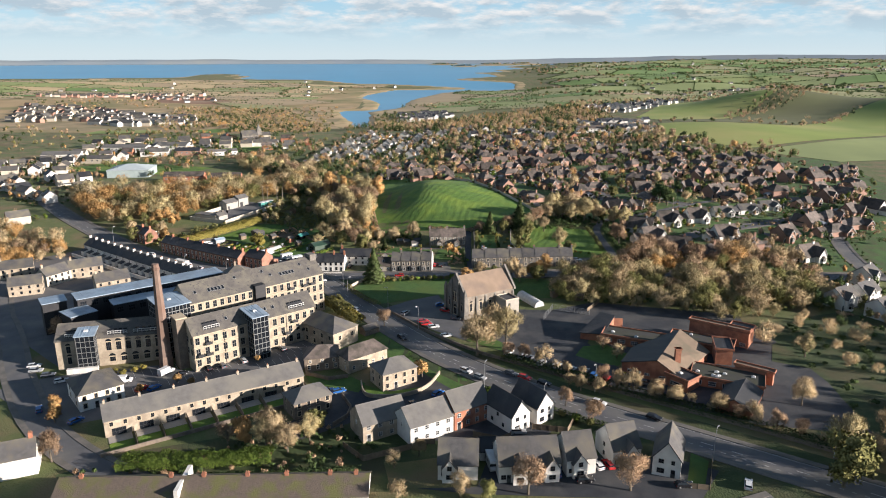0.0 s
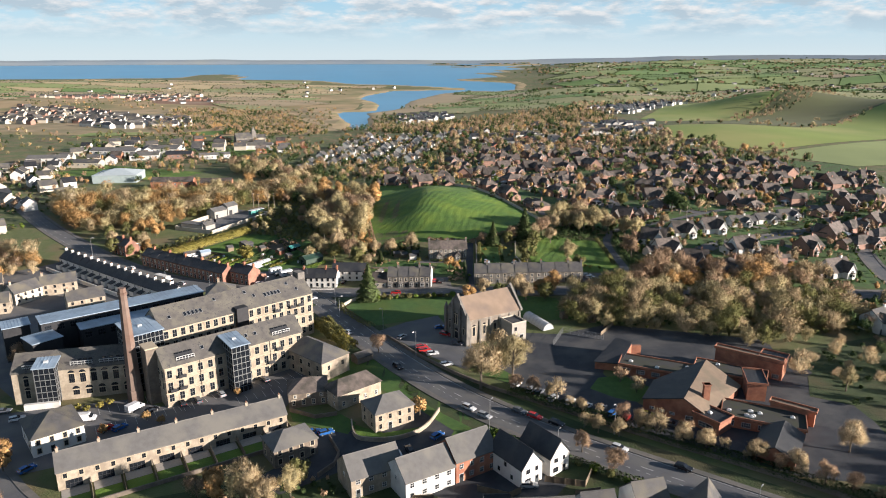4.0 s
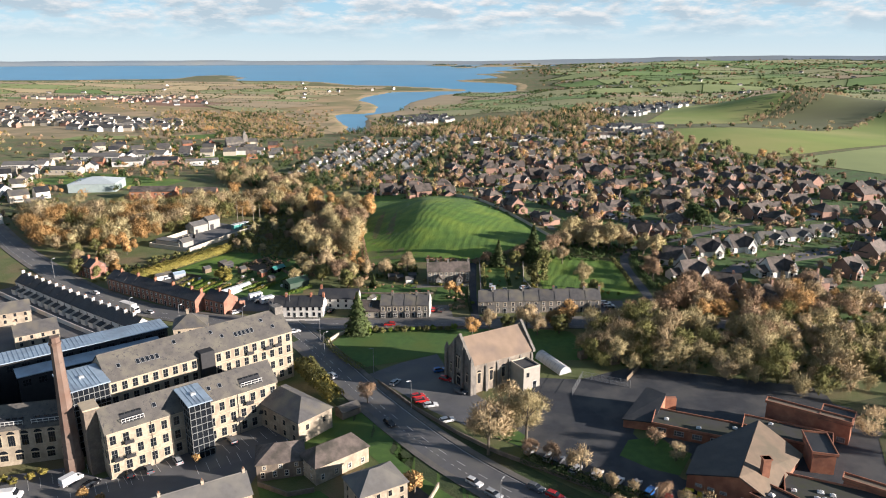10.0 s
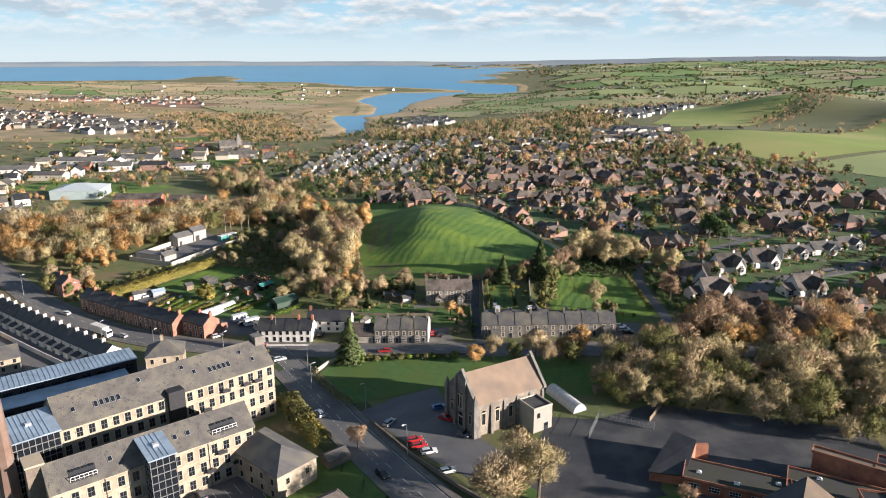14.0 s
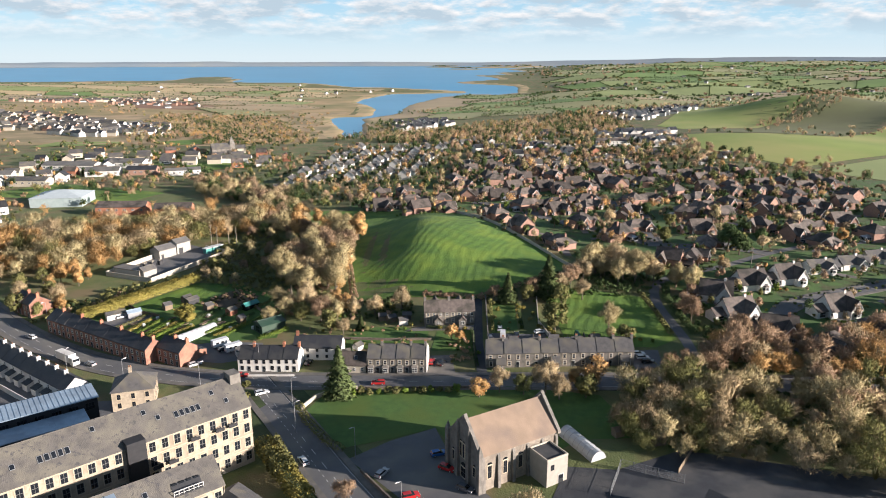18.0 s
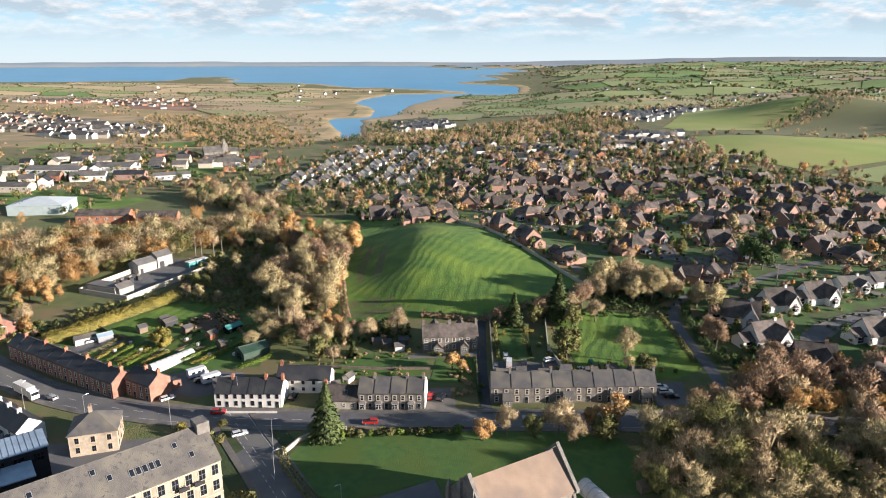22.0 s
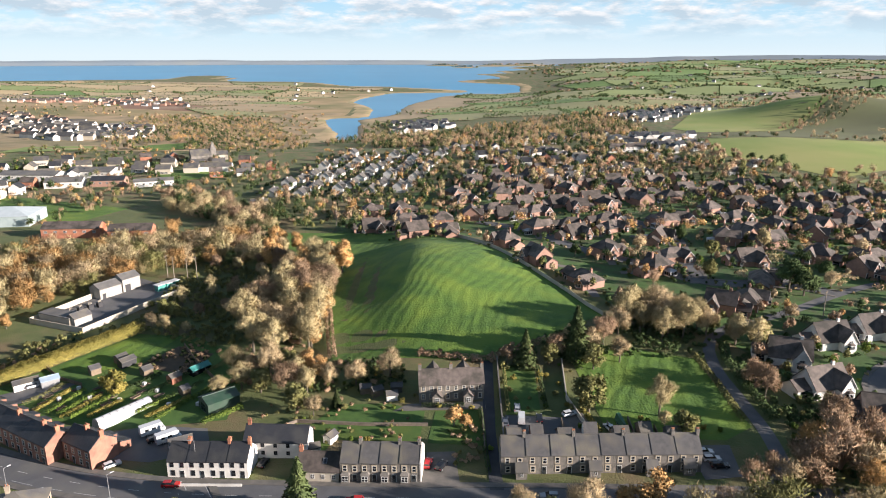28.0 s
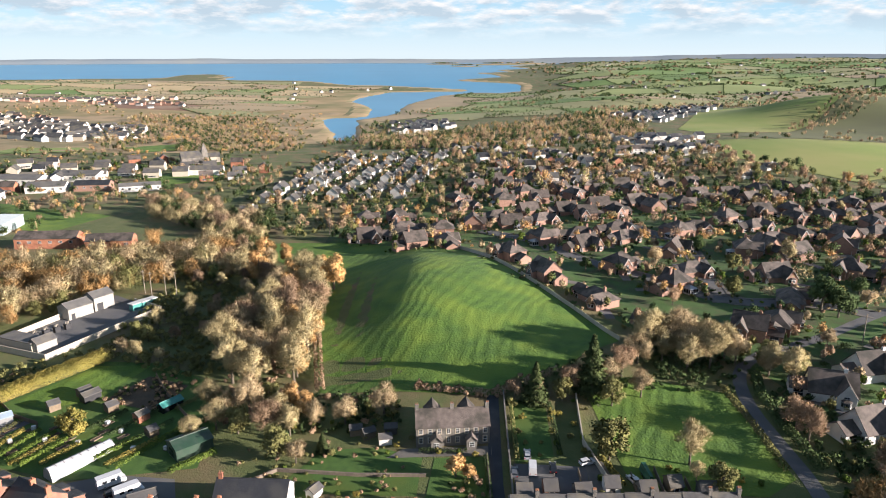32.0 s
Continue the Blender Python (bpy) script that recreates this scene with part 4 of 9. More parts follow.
def glass_tower(h, name, u0, v0, u1, v1, high, floors, label, top=LEADZ):
    """A glazed stair tower: dark glass, steel posts and floor bands, a standing-seam metal roof."""
    t = add_box(h, name, GLASS, u0 + 0.1, v0 + 0.1, -1, u1 - 0.1, v1, high - 0.4, label)
    bm = bmesh.new()
    n = max(3, round((u1 - u0) / 1.3))
    for i in range(n + 1):
        u = u0 + (u1 - u0) * i / n
        box(bm, u - 0.07, v0, 0, u + 0.07, v0 + 0.14, high - 0.4)
    m = max(2, round((v1 - v0) / 1.6))
    for i in range(m + 1):
        v = v0 + (v1 - v0) * i / m
        for u in (u0, u1):
            box(bm, u - 0.07, v - 0.07, 0, u + 0.07, v + 0.07, high - 0.4)
    for i in range(1, floors * 2):
        z = (high - 0.4) * i / (floors * 2)
        box(bm, u0 - 0.04, v0 - 0.04, z - 0.09, u1 + 0.04, v0 + 0.1, z + 0.09)
        box(bm, u1 - 0.1, v0, z - 0.09, u1 + 0.05, v1, z + 0.09)
        box(bm, u0 - 0.05, v0, z - 0.09, u0 + 0.1, v1, z + 0.09)
    part("glazing_grid", bm, mat("pale_steel", (0.3, 0.31, 0.31), (0.24, 0.25, 0.25), 1, 0.5, metal=0.4), t)
    bm = bmesh.new()
    prof = [(u0 - 0.4, 0.3)]
    for i in range(1, int(u1 - u0)):
        prof += [(u0 + i - 0.04, 0.3), (u0 + i - 0.04, 0.4), (u0 + i + 0.04, 0.4), (u0 + i + 0.04, 0.3)]
    prof += [(u1 + 0.4, 0.3), (u1 + 0.4, 0), (u0 - 0.4, 0)]
    solid(bm, [(u, v0 - 0.4, high - 0.4 + z) for u, z in prof], [(u, v1 + 0.4, high + 0.3 + z) for u, z in prof])
    bmesh.ops.recalc_face_normals(bm, faces=bm.faces)
    part("metal_roof", bm, top, t, "blue-grey standing seam metal roof")
    add_box(t, "roof_vent", FRAME_W, (u0 + u1) / 2 - 0.6, (v0 + v1) / 2 - 0.5, high, (u0 + u1) / 2 + 0.6, (v0 + v1) / 2 + 0.5, high + 0.7)
    return t


def string_course(h, L, zs, material=STONE_TRIM, v=-0.08):
    for z in zs:
        bm = bmesh.new()
        box(bm, -0.1, v, z, L + 0.1, 0.02, z + 0.22)
        part("stone_band", bm, material, h)


mill_s = house("mill_block", -80.7, 207.2, 39.0, 44.5, 11, 12.2, 4.2, "three-storey sandstone mill block with a grey slate roof", "mill", SAND, OLD_SLATE, z=2.2)
fill_wall(mill_s, "f", 44.5, 11, 6, (1.2, 4.9, 8.7), 1.45, 2.35, FRAME_P, 1, STONE_TRIM, u1=18.2)
fill_wall(mill_s, "f", 44.5, 11, 7, (1.2, 4.9, 8.7), 1.45, 2.35, FRAME_P, 1, STONE_TRIM, u0=24.3)
fill_wall(mill_s, "r", 44.5, 11, 3, (1.2, 4.9, 8.7), 1.3, 2.2, FRAME_P, 1, STONE_TRIM)
fill_wall(mill_s, "l", 44.5, 11, 2, (4.9, 8.7), 1.3, 2.2, FRAME_P, 1, STONE_TRIM, u0=5)
roof_terrace(mill_s, 4.2, 9.4, 11, 12.2, 4.2)
roof_terrace(mill_s, 34.5, 40.5, 11, 12.2, 4.2)
glass_tower(mill_s, "stair_tower", 18.6, -5.2, 24, 4.5, 15.6, 4, "glazed stair tower with a blue metal roof")
add_box(mill_s, "stone_tower", RUBBLE, -3.0, 5.2, -2, 0.4, 10.2, 16.8, "square rubble stone tower at the gable")
add_box(mill_s, "tower_cap", STONE_TRIM, -3.2, 5.0, 16.8, 0.6, 10.4, 17.2)
for u in (12.5, 26.5, 29.5):
    skylight(mill_s, u, 11, 12.2, 4.2, 0.5)
string_course(mill_s, 44.5, (3.9, 7.7, 11.7))
for u in (0.15, 10.5, 33, 44.3):
    bm = bmesh.new()
    tube(bm, (u, -0.12, 0), (u, -0.12, 12), 0.07, 0.07, 6)
    part("drainpipe", bm, DARKM, mill_s)
for u, z in ((2.2, 4.5), (5, 4.5), (5, 8.3), (33, 4.5), (36, 8.3), (39.5, 4.5)):
    bm = bmesh.new()
    box(bm, u - 1.1, -1.0, z - 0.1, u + 1.1, 0, z)
    box(bm, u - 1.1, -1.0, z, u + 1.1, -0.96, z + 0.85)
    box(bm, u - 1.1, -1.02, z + 0.98, u + 1.1, -0.94, z + 1.05)
    part("balcony", bm, DARKM, mill_s)

mill_n = house("mill_block", -88.4, 226.4, 41.5, 54.5, 15, 16.0, 5.2, "tall four-storey sandstone mill block with a long slate roof", "mill", SAND, OLD_SLATE, z=2.2)
fill_wall(mill_n, "f", 54.5, 15, 9, (1.5, 5.3, 9.2, 12.9), 1.45, 2.4, FRAME_P, 1, STONE_TRIM, u1=24.5)
fill_wall(mill_n, "f", 54.5, 15, 9, (1.5, 5.3, 9.2, 12.9), 1.45, 2.4, FRAME_P, 1, STONE_TRIM, u0=29)
fill_wall(mill_n, "r", 54.5, 15, 4, (1.5, 5.3, 9.2, 12.9), 1.45, 2.4, FRAME_P, 1, STONE_TRIM)
string_course(mill_n, 54.5, (4.4, 8.2, 12.0, 15.5))
add_box(mill_n, "lift_shaft", DARKM, 24.7, -1.4, 0, 28.8, 5.0, 17.4, "black clad lift shaft")
add_box(mill_n, "ridge_block", GREYST, 52.2, 5.6, 19, 55.0, 9.2, 22.6, "stone block on the gable end")
for u in (9.0, 10.3, 11.6, 12.9, 14.2, 37.5, 38.8, 40.1, 41.4, 42.7):
    skylight(mill_n, u, 15, 16.0, 5.2, 0.42, 1.0, 1.7)
for u, k in ((4.0, 0.45), (20, 0.75), (31, 0.75), (33.5, 0.5), (47, 0.7), (49.5, 0.35)):
    skylight(mill_n, u, 15, 16.0, 5.2, k)
for u in (31, 34.5, 40, 46, 49.3):
    bm = bmesh.new()
    z = 8.8 if u < 40 else 12.5
    box(bm, u - 1.1, -1.0, z - 0.1, u + 1.1, 0, z)
    box(bm, u - 1.1, -1.0, z, u + 1.1, -0.96, z + 0.85)
    box(bm, u - 1.1, -1.02, z + 0.98, u + 1.1, -0.94, z + 1.05)
    part("balcony", bm, DARKM, mill_n)
glass_tower(mill_n, "atrium", -10.5, -3.5, -0.6, 8.5, 18.2, 5, "glazed atrium with a blue metal roof")

west = house("mill_wing", -127, 210, 14, 34, 13, 9.2, 3.6, "mill wing of brick and stone with tall arched windows", "mill", SAND, OLD_SLATE, z=2.0)
fill_wall(west, "f", 34, 13, 6, (4.6,), 1.6, 2.9, FRAME_D, 2, STONE_TRIM, arch=True, u0=14.5, u1=33)
fill_wall(west, "f", 34, 13, 5, (0.6,), 1.8, 1.6, FRAME_D, 2, STONE_TRIM, arch=True, u0=15, u1=33)
fill_wall(west, "f", 34, 13, 1, (1.0, 4.8), 1.3, 2.4, FRAME_D, 1, STONE_TRIM, arch=True, u0=2, u1=5.5)
fill_wall(west, "l", 34, 13, 3, (4.8,), 1.3, 2.4, FRAME_D, 1, STONE_TRIM, arch=True)
glass_tower(west, "stair_tower", 7.0, -3.2, 12.6, 3.0, 11.8, 3, "glazed stair tower with a blue metal roof")
roof_terrace(west, 3.0, 6.2, 13, 9.2, 3.6)
roof_terrace(west, 16, 22, 13, 9.2, 3.6, 0.1, 0.4)
roof_terrace(west, 24, 32, 13, 9.2, 3.6, 0.1, 0.4)
add_box(west, "stone_porch", RENDER_W, 3.5, -4.5, -2, 13, -3.3, 0.9, "low pale stone forecourt wall")


def flat_block(name, x, y, turn, L, D, high, label, wall=RUBBLE, roof=LEADZ, z=None, seams=0, category="mill", parapet=0.25, win=0):
    """A flat-roofed block with an overhanging roof slab."""
    c, s = math.cos(radians(turn)), math.sin(radians(turn))
    z = G(x + c * L / 2 - s * D / 2, y + s * L / 2 + c * D / 2) if z is None else z
    h = thing(name, x, y, z, turn, label, category)
    part("wall", wall_block(L, D, high), wall, h)
    bm = bmesh.new()
    prof = [(-0.35, parapet)]
    for i in range(1, seams):
        u = L * i / seams
        prof += [(u - 0.04, parapet), (u - 0.04, parapet + 0.09), (u + 0.04, parapet + 0.09), (u + 0.04, parapet)]
    prof += [(L + 0.35, parapet), (L + 0.35, 0), (-0.35, 0)]
    solid(bm, [(u, -0.35, high + z) for u, z in prof], [(u, D + 0.35, high + z) for u, z in prof])
    bmesh.ops.recalc_face_normals(bm, faces=bm.faces)
    part("roof", bm, roof, h)
    if win:
        fill_wall(h, "f", L, D, win, (high - 3.0,), 2.2, 2.0, FRAME_D, 2)
    return h


flat_block("metal_roofed_block", -134.5, 240.3, 37.3, 54.5, 9.0, 12.3, "long mill extension with a blue standing seam metal roof", DARKM, LEADZ, 2.5, 44, win=14)
flat_block("metal_roofed_block", -121, 240, 37.3, 40, 7.0, 10.4, "lower dark clad mill extension with a metal roof", DARKM, LEADZ, 2.5, 34, win=10)
flat_block("plant_room", -147.5, 240, 36, 8, 8, 10.5, "small clad plant room with a pale metal roof", DARKM, LEADZ, 2.5, 8)
flat_block("plant_room", -131.5, 229.5, 50, 9, 9, 9.5, "flat clad block with a pale metal roof", DARKM, LEADZ, 2.5, 12)
# chimney of the mill
mill_chimney = thing("mill_chimney", -92.2, 212.4, 2.0, 20, "tall tapering brick mill chimney", "chimney")
bm = bmesh.new()
ring = lambda r, z: [(r * math.cos(math.pi * (i + 0.5) / 4), r * math.sin(math.pi * (i + 0.5) / 4), z) for i in range(8)]
solid(bm, ring(2.35, -1), ring(2.3, 3.5))
solid(bm, ring(2.15, 3.5), ring(1.15, 33.2))
part("shaft", bm, BRICK_CH, mill_chimney)
bm = bmesh.new()
solid(bm, ring(1.35, 33.2), ring(1.45, 33.9))
solid(bm, ring(1.2, 33.9), ring(1.1, 35.2))
for i in range(6):
    solid(bm, ring(2.15 - (i + 1) * 0.14 + 0.05, 3.5 + (i + 1) * 4.2), ring(2.15 - (i + 1) * 0.14 + 0.05, 3.62 + (i + 1) * 4.2))
part("cap", bm, BRICK_CH, mill_chimney)

store = house("mill_store", -53.2, 234.6, -40.5, 20.5, 11.3, 6.6, 3.6, "rubble stone mill store with a hipped slate roof", "mill", SAND, SLATE, hip=True, z=2.6)
fill_wall(store, "f", 20.5, 11.3, 5, (0.8, 3.8), 1.0, 1.5, FRAME_D, 1, STONE_TRIM)
fill_wall(store, "r", 20.5, 11.3, 2, (3.6,), 1.0, 1.5, FRAME_D, 1, STONE_TRIM)
house("bin_store", -28.0, 233.5, 40, 6, 4, 2.2, 1.0, "low stone bin store behind the mill yard", "shed", RUBBLE, SLATE)

lodge = house("stone_lodge", -44.6, 205.1, 12.8, 11.3, 9, 4.4, 2.9, "square stone lodge with a hipped brown slate roof", "house", RUBBLE, TILE_BR, hip=True)
fill_wall(lodge, "f", 11.3, 9, 4, (0.8,), 0.9, 1.5, FRAME_W, 1, STONE_TRIM)
fill_wall(lodge, "f", 11.3, 9, 3, (3.0,), 0.8, 1.0, FRAME_W, 1, STONE_TRIM)
fill_wall(lodge, "r", 11.3, 9, 2, (0.8, 2.9), 0.8, 1.1, FRAME_W, 1, STONE_TRIM)
lodge = house("stone_lodge", -30, 203, 40, 15, 8, 4.6, 3.0, "stone lodge with pale walls and a hipped brown slate roof", "house", SAND, TILE_BR, hip=True, inset=2.6)
fill_wall(lodge, "f", 15, 8, 4, (0.9,), 0.9, 1.4, FRAME_W, 1, STONE_TRIM)
fill_wall(lodge, "l", 15, 8, 2, (0.9, 3.2), 0.8, 1.2, FRAME_W, 1, STONE_TRIM)


def villa_house(x, y, turn, L, D, eave, rise, label, wall=SAND, roof=SLATE_L, hip=True, rows=(0.9, 3.3), cols=4):
    h = house("stone_house", x, y, turn, L, D, eave, rise, label, "house", wall, roof, hip=hip)
    fill_wall(h, "f", L, D, cols, rows, 0.9, 1.4, FRAME_D, 1, STONE_TRIM, skip=((0, 1),))
    on_wall(h, "door", door_mesh(), "f", L * 1.5 / cols, 0.1, L, D)
    fill_wall(h, "r", L, D, 2, rows, 0.8, 1.3, FRAME_D, 1, STONE_TRIM)
    fill_wall(h, "l", L, D, 2, rows, 0.8, 1.3, FRAME_D, 1, STONE_TRIM)
    return h


villa_house(-18, 190, 31, 11.7, 9, 5.4, 3.0, "sandstone house with a hipped slate roof and walled garden")
villa_house(-41.5, 174.5, 34, 11.5, 8.5, 4.8, 2.8, "brown sandstone house with a hipped slate roof", RUBBLE)
villa_house(-105.5, 181.5, 40, 12.5, 14, 5.2, 3.6, "gatehouse with white upper wall and a hipped slate roof", RENDER_W, SLATE)

# ---- the long sandstone row ----
row = house("terrace_row", -91.4, 167.2, 30, 56, 9, 4.9, 3.0, "long pale sandstone terrace with a grey slate roof", "terrace", SAND, SLATE_L, z=1.6)
fill_wall(row, "f", 56, 9, 16, (3.0,), 0.9, 1.2, FRAME_D, 1, STONE_TRIM)
for i in range(8):
    on_wall(row, "patio_door", window_mesh(3.6, 2.1, FRAME_D, 3), "f", 3.5 + i * 7, 0.15, 56, 9)
fill_wall(row, "r", 56, 9, 2, (0.9, 3.0), 0.9, 1.2, FRAME_D, 1, STONE_TRIM)
fill_wall(row, "l", 56, 9, 2, (0.9, 3.0), 0.9, 1.2, FRAME_D, 1, STONE_TRIM)
for i in range(7):
    chimney_stack(row, 0.8 + i * 9.1, 4.5, 7.9, SAND, 0.6, 0.6, 1.1, 1)
cr, sr = math.cos(radians(30)), math.sin(radians(30))
at_row = lambda u, v: (-91.4 + cr * u - sr * v, 167.2 + sr * u + cr * v)
for i in range(8):
    sheet("garden_lawn", [at_row(i * 7 + 0.5, -9), at_row(i * 7 + 6.5, -9), at_row(i * 7 + 6.5, -4), at_row(i * 7 + 0.5, -4)], FIELD, 0.09, 2, "small square back lawn between fences", "lawn", "")
    sheet("patio", [at_row(i * 7 + 0.5, -3.9), at_row(i * 7 + 6.5, -3.9), at_row(i * 7 + 6.5, -0.2), at_row(i * 7 + 0.5, -0.2)], mat("pale_patio_stone", (0.46, 0.42, 0.37), (0.38, 0.35, 0.31), 1.5, 0.8), 0.1, 2, "pale paved patio behind the terrace", "patio", "")
    fence([at_row(i * 7 + 7, -0.3), at_row(i * 7 + 7, -9.5)], 1.7, "weathered timber garden fence", WOOD if i % 2 else RUBBLE)
wall_line([at_row(-2, -9.8), at_row(56, -9.8)], 1.1, 0.35, RUBBLE, "low stone wall along the back gardens")
hedge([(-81, 152.5), (-60.8, 153), (-43, 154.5)], 6.5, 3.4, L_HDG, "thick clipped laurel hedge, bright green", 34, 0.27, 3, waver=0.35)

# yards and drives
sheet("mill_yard", [(-140, 195), (-128, 205), (-95, 213), (-83, 208), (-47, 236), (-41, 224), (-45, 212), (-46, 204), (-62, 196), (-92, 180), (-110, 172)], TARMAC, 0.07, label="tarmac parking yard in front of the mill", category="yard")
sheet("court", [(-33, 200), (-22, 190), (-8, 204), (3, 190), (-2, 174), (-20, 176), (-38, 164), (-46, 170), (-34, 184)], TARMAC_D, 0.075, label="dark tarmac court among the new houses", category="yard")
sheet("verge", [(-46, 225), (-24, 245), (-8, 222), (4, 204), (10, 190), (-2, 186), (-16, 212), (-26, 226), (-38, 218)], GRASS, 0.05, label="grass verge beside the road", category="verge")


def bay_lines(x, y, turn, n, wide=2.6, deep=5.0):
    """Painted bays of a car park."""
    vs, fs = [], []
    c, s = math.cos(radians(turn)), math.sin(radians(turn))
    for i in range(n + 1):
        k = len(vs)
        for u, v in ((i * wide - 0.06, 0), (i * wide + 0.06, 0), (i * wide + 0.06, deep), (i * wide - 0.06, deep)):
            px, py = x + c * u - s * v, y + s * u + c * v
            vs.append((px, py, G(px, py) + 0.11))
        fs.append((k, k + 1, k + 2, k + 3))
    me = bpy.data.meshes.new("bay_marking")
    me.from_pydata(vs, [], fs)
    me.materials.append(PAINT)
    tagged(new("bay_marking", me), "white painted parking bay lines", "road marking", kind="structure")


bay_lines(-101, 202, 32, 7)
bay_lines(-99, 190, 32, 12)
bay_lines(-76, 205.5, 39, 5)
bay_lines(-55, 218, 39, 6)
bay_lines(-60, 209, 30, 9, 2.6, 4.6)
for kind, colour, x, y, a in (("van", "white", -90.1, 206.6, 60), ("car", "black", -84.6, 205.0, 60), ("van", "white", -101.4, 200.6, 12), ("car", "red", -93.2, 195.2, 60), ("car", "blue", -89.6, 195.6, 60),
                              ("car", "silver", -67.2, 214.6, 125), ("car", "grey", -56.2, 223.6, 130), ("car", "grey", -73.0, 210.8, 125), ("car", "black", -77.2, 209.2, 125), ("car", "blue", -35.1, 190.8, 20),
                              ("car", "white", -11.2, 178.2, 110), ("car", "blue", -1.5, 187.0, 50), ("car", "black", -8.5, 180.5, 110), ("car", "blue", -118.2, 182.7, 120), ("car", "white", -136.5, 212.5, 10),
                              ("car", "silver", -134.0, 209.0, 10), ("car", "white", -121.5, 201.2, 30), ("car", "grey", -128, 205.5, 15)):
    vehicle(kind, colour, x, y, a)

# ---- new houses below the road ----


def gabled(x, y, turn, L, D, eave, rise, wall, roof, label, name="house", rows=(0.9, 3.5), cols=2, porch=True, chim=()):
    h = house(name, x, y, turn, L, D, eave, rise, label, "house", wall, roof, chimneys=chim, chim_mat=wall)
    fill_wall(h, "f", L, D, cols, rows, 1.1, 1.25, FRAME_W, 1, skip=((0, 0),))
    on_wall(h, "door", door_mesh(), "f", L * 0.5 / cols, 0.05, L, D)
    fill_wall(h, "r", L, D, 2, rows, 1.0, 1.2, FRAME_W, 1)
    fill_wall(h, "l", L, D, 1, rows[1:], 0.8, 1.1, FRAME_W, 1)
    return h


gabled(-20.8, 161.2, 28, 13, 9.5, 5.0, 3.6, SAND, SLATE_L, "tan stone new house with a pale slate roof", cols=4)
gabled(-8.3, 159.2, 31, 13, 9.5, 5.2, 3.6, RENDER_W, SLATE_L, "white rendered pair of houses with a pale slate roof", cols=4)
gabled(3.2, 166.2, 31, 11.5, 9.5, 5.6, 3.8, BRICK_R, SLATE_L, "red brick house with a pale slate roof", cols=4)


def gable_front(x, y, turn, W, D, eave, rise, wall, roof, label, dormer=False, bay=True):
    """A house whose gable faces the front; W wide, D deep, ridge along its depth."""
    c, s = math.cos(radians(turn)), math.sin(radians(turn))
    z = G(x + c * W / 2 - s * D / 2, y + s * W / 2 + c * D / 2)
    h = thing("gabled_house", x, y, z, turn, label, "house", "new gabled houses")
    bm = bmesh.new()
    prof = [(0, -2.5), (W, -2.5), (W, eave), (W / 2, eave + rise), (0, eave)]
    solid(bm, [(u, 0, zz) for u, zz in prof], [(u, D, zz) for u, zz in prof])
    part("wall", bm, wall, h)
    bm = gable_roof(D, W, eave, rise, 0.35, 0.25)
    bmesh.ops.transform(bm, matrix=Matrix.Translation((W, 0, 0)) @ Matrix.Rotation(radians(90), 4, "Z"), verts=bm.verts)
    part("roof", bm, roof, h)
    bm = bmesh.new()
    for sgn in (0, 1):
        u0, u1 = (-0.4, W / 2) if sgn == 0 else (W + 0.4, W / 2)
        z0, z1 = eave - 0.35 * rise / (W / 2), eave + rise
        lo = [(u0, -0.3, z0 - 0.15), (u1, -0.3, z1 - 0.1), (u1, -0.22, z1 - 0.1), (u0, -0.22, z0 - 0.15)]
        solid(bm, lo, [(u, v, zz + 0.32) for u, v, zz in lo])
    bmesh.ops.recalc_face_normals(bm, faces=bm.faces)
    part("barge_board", bm, FRAME_D, h, "black barge board")
    for u, zz, w, hh in ((W * 0.3, 0.8, 1.7, 1.3), (W * 0.3, 3.4, 1.2, 1.1), (W * 0.72, 3.4, 0.8, 1.1)):
        on_wall(h, "window", window_mesh(w, hh, FRAME_D, 1), "f", u, zz, W, D)
    on_wall(h, "door", door_mesh(), "f", W * 0.74, 0.05, W, D)
    for wl_ in "rl":
        for u, zz in ((D * 0.3, 0.9), (D * 0.7, 0.9), (D * 0.5, 3.2)):
            on_wall(h, "window", window_mesh(0.8, 1.1, FRAME_D, 0), wl_, u, zz, W, D)
    if bay:
        bm = bmesh.new()
        box(bm, W * 0.3 - 1.1, -0.8, -1, W * 0.3 + 1.1, 0, 2.5)
        solid(bm, [(W * 0.3 - 1.25, -0.95, 2.5), (W * 0.3 + 1.25, -0.95, 2.5), (W * 0.3 + 1.25, 0, 2.5), (W * 0.3 - 1.25, 0, 2.5)], [(W * 0.3 - 1.1, -0.1, 3.1), (W * 0.3 + 1.1, -0.1, 3.1), (W * 0.3 + 1.1, 0, 3.1), (W * 0.3 - 1.1, 0, 3.1)])
        b = part("bay", bm, wall, h)
        w_ = part("window", window_mesh(1.8, 1.3, FRAME_D, 2), None, b)
        w_.matrix_local = pose(W * 0.3, -0.8, 0.8)
    return h


gable_front(18.2, 163.3, 36, 6.4, 11.5, 5.2, 3.8, RENDER_W, SLATE_D, "white rendered house with a dark slate roof", bay=False)
gable_front(25.4, 167.6, 36, 6.2, 10.5, 5.2, 3.8, RENDER_W, SLATE_D, "white rendered house with a dark slate roof", bay=False)


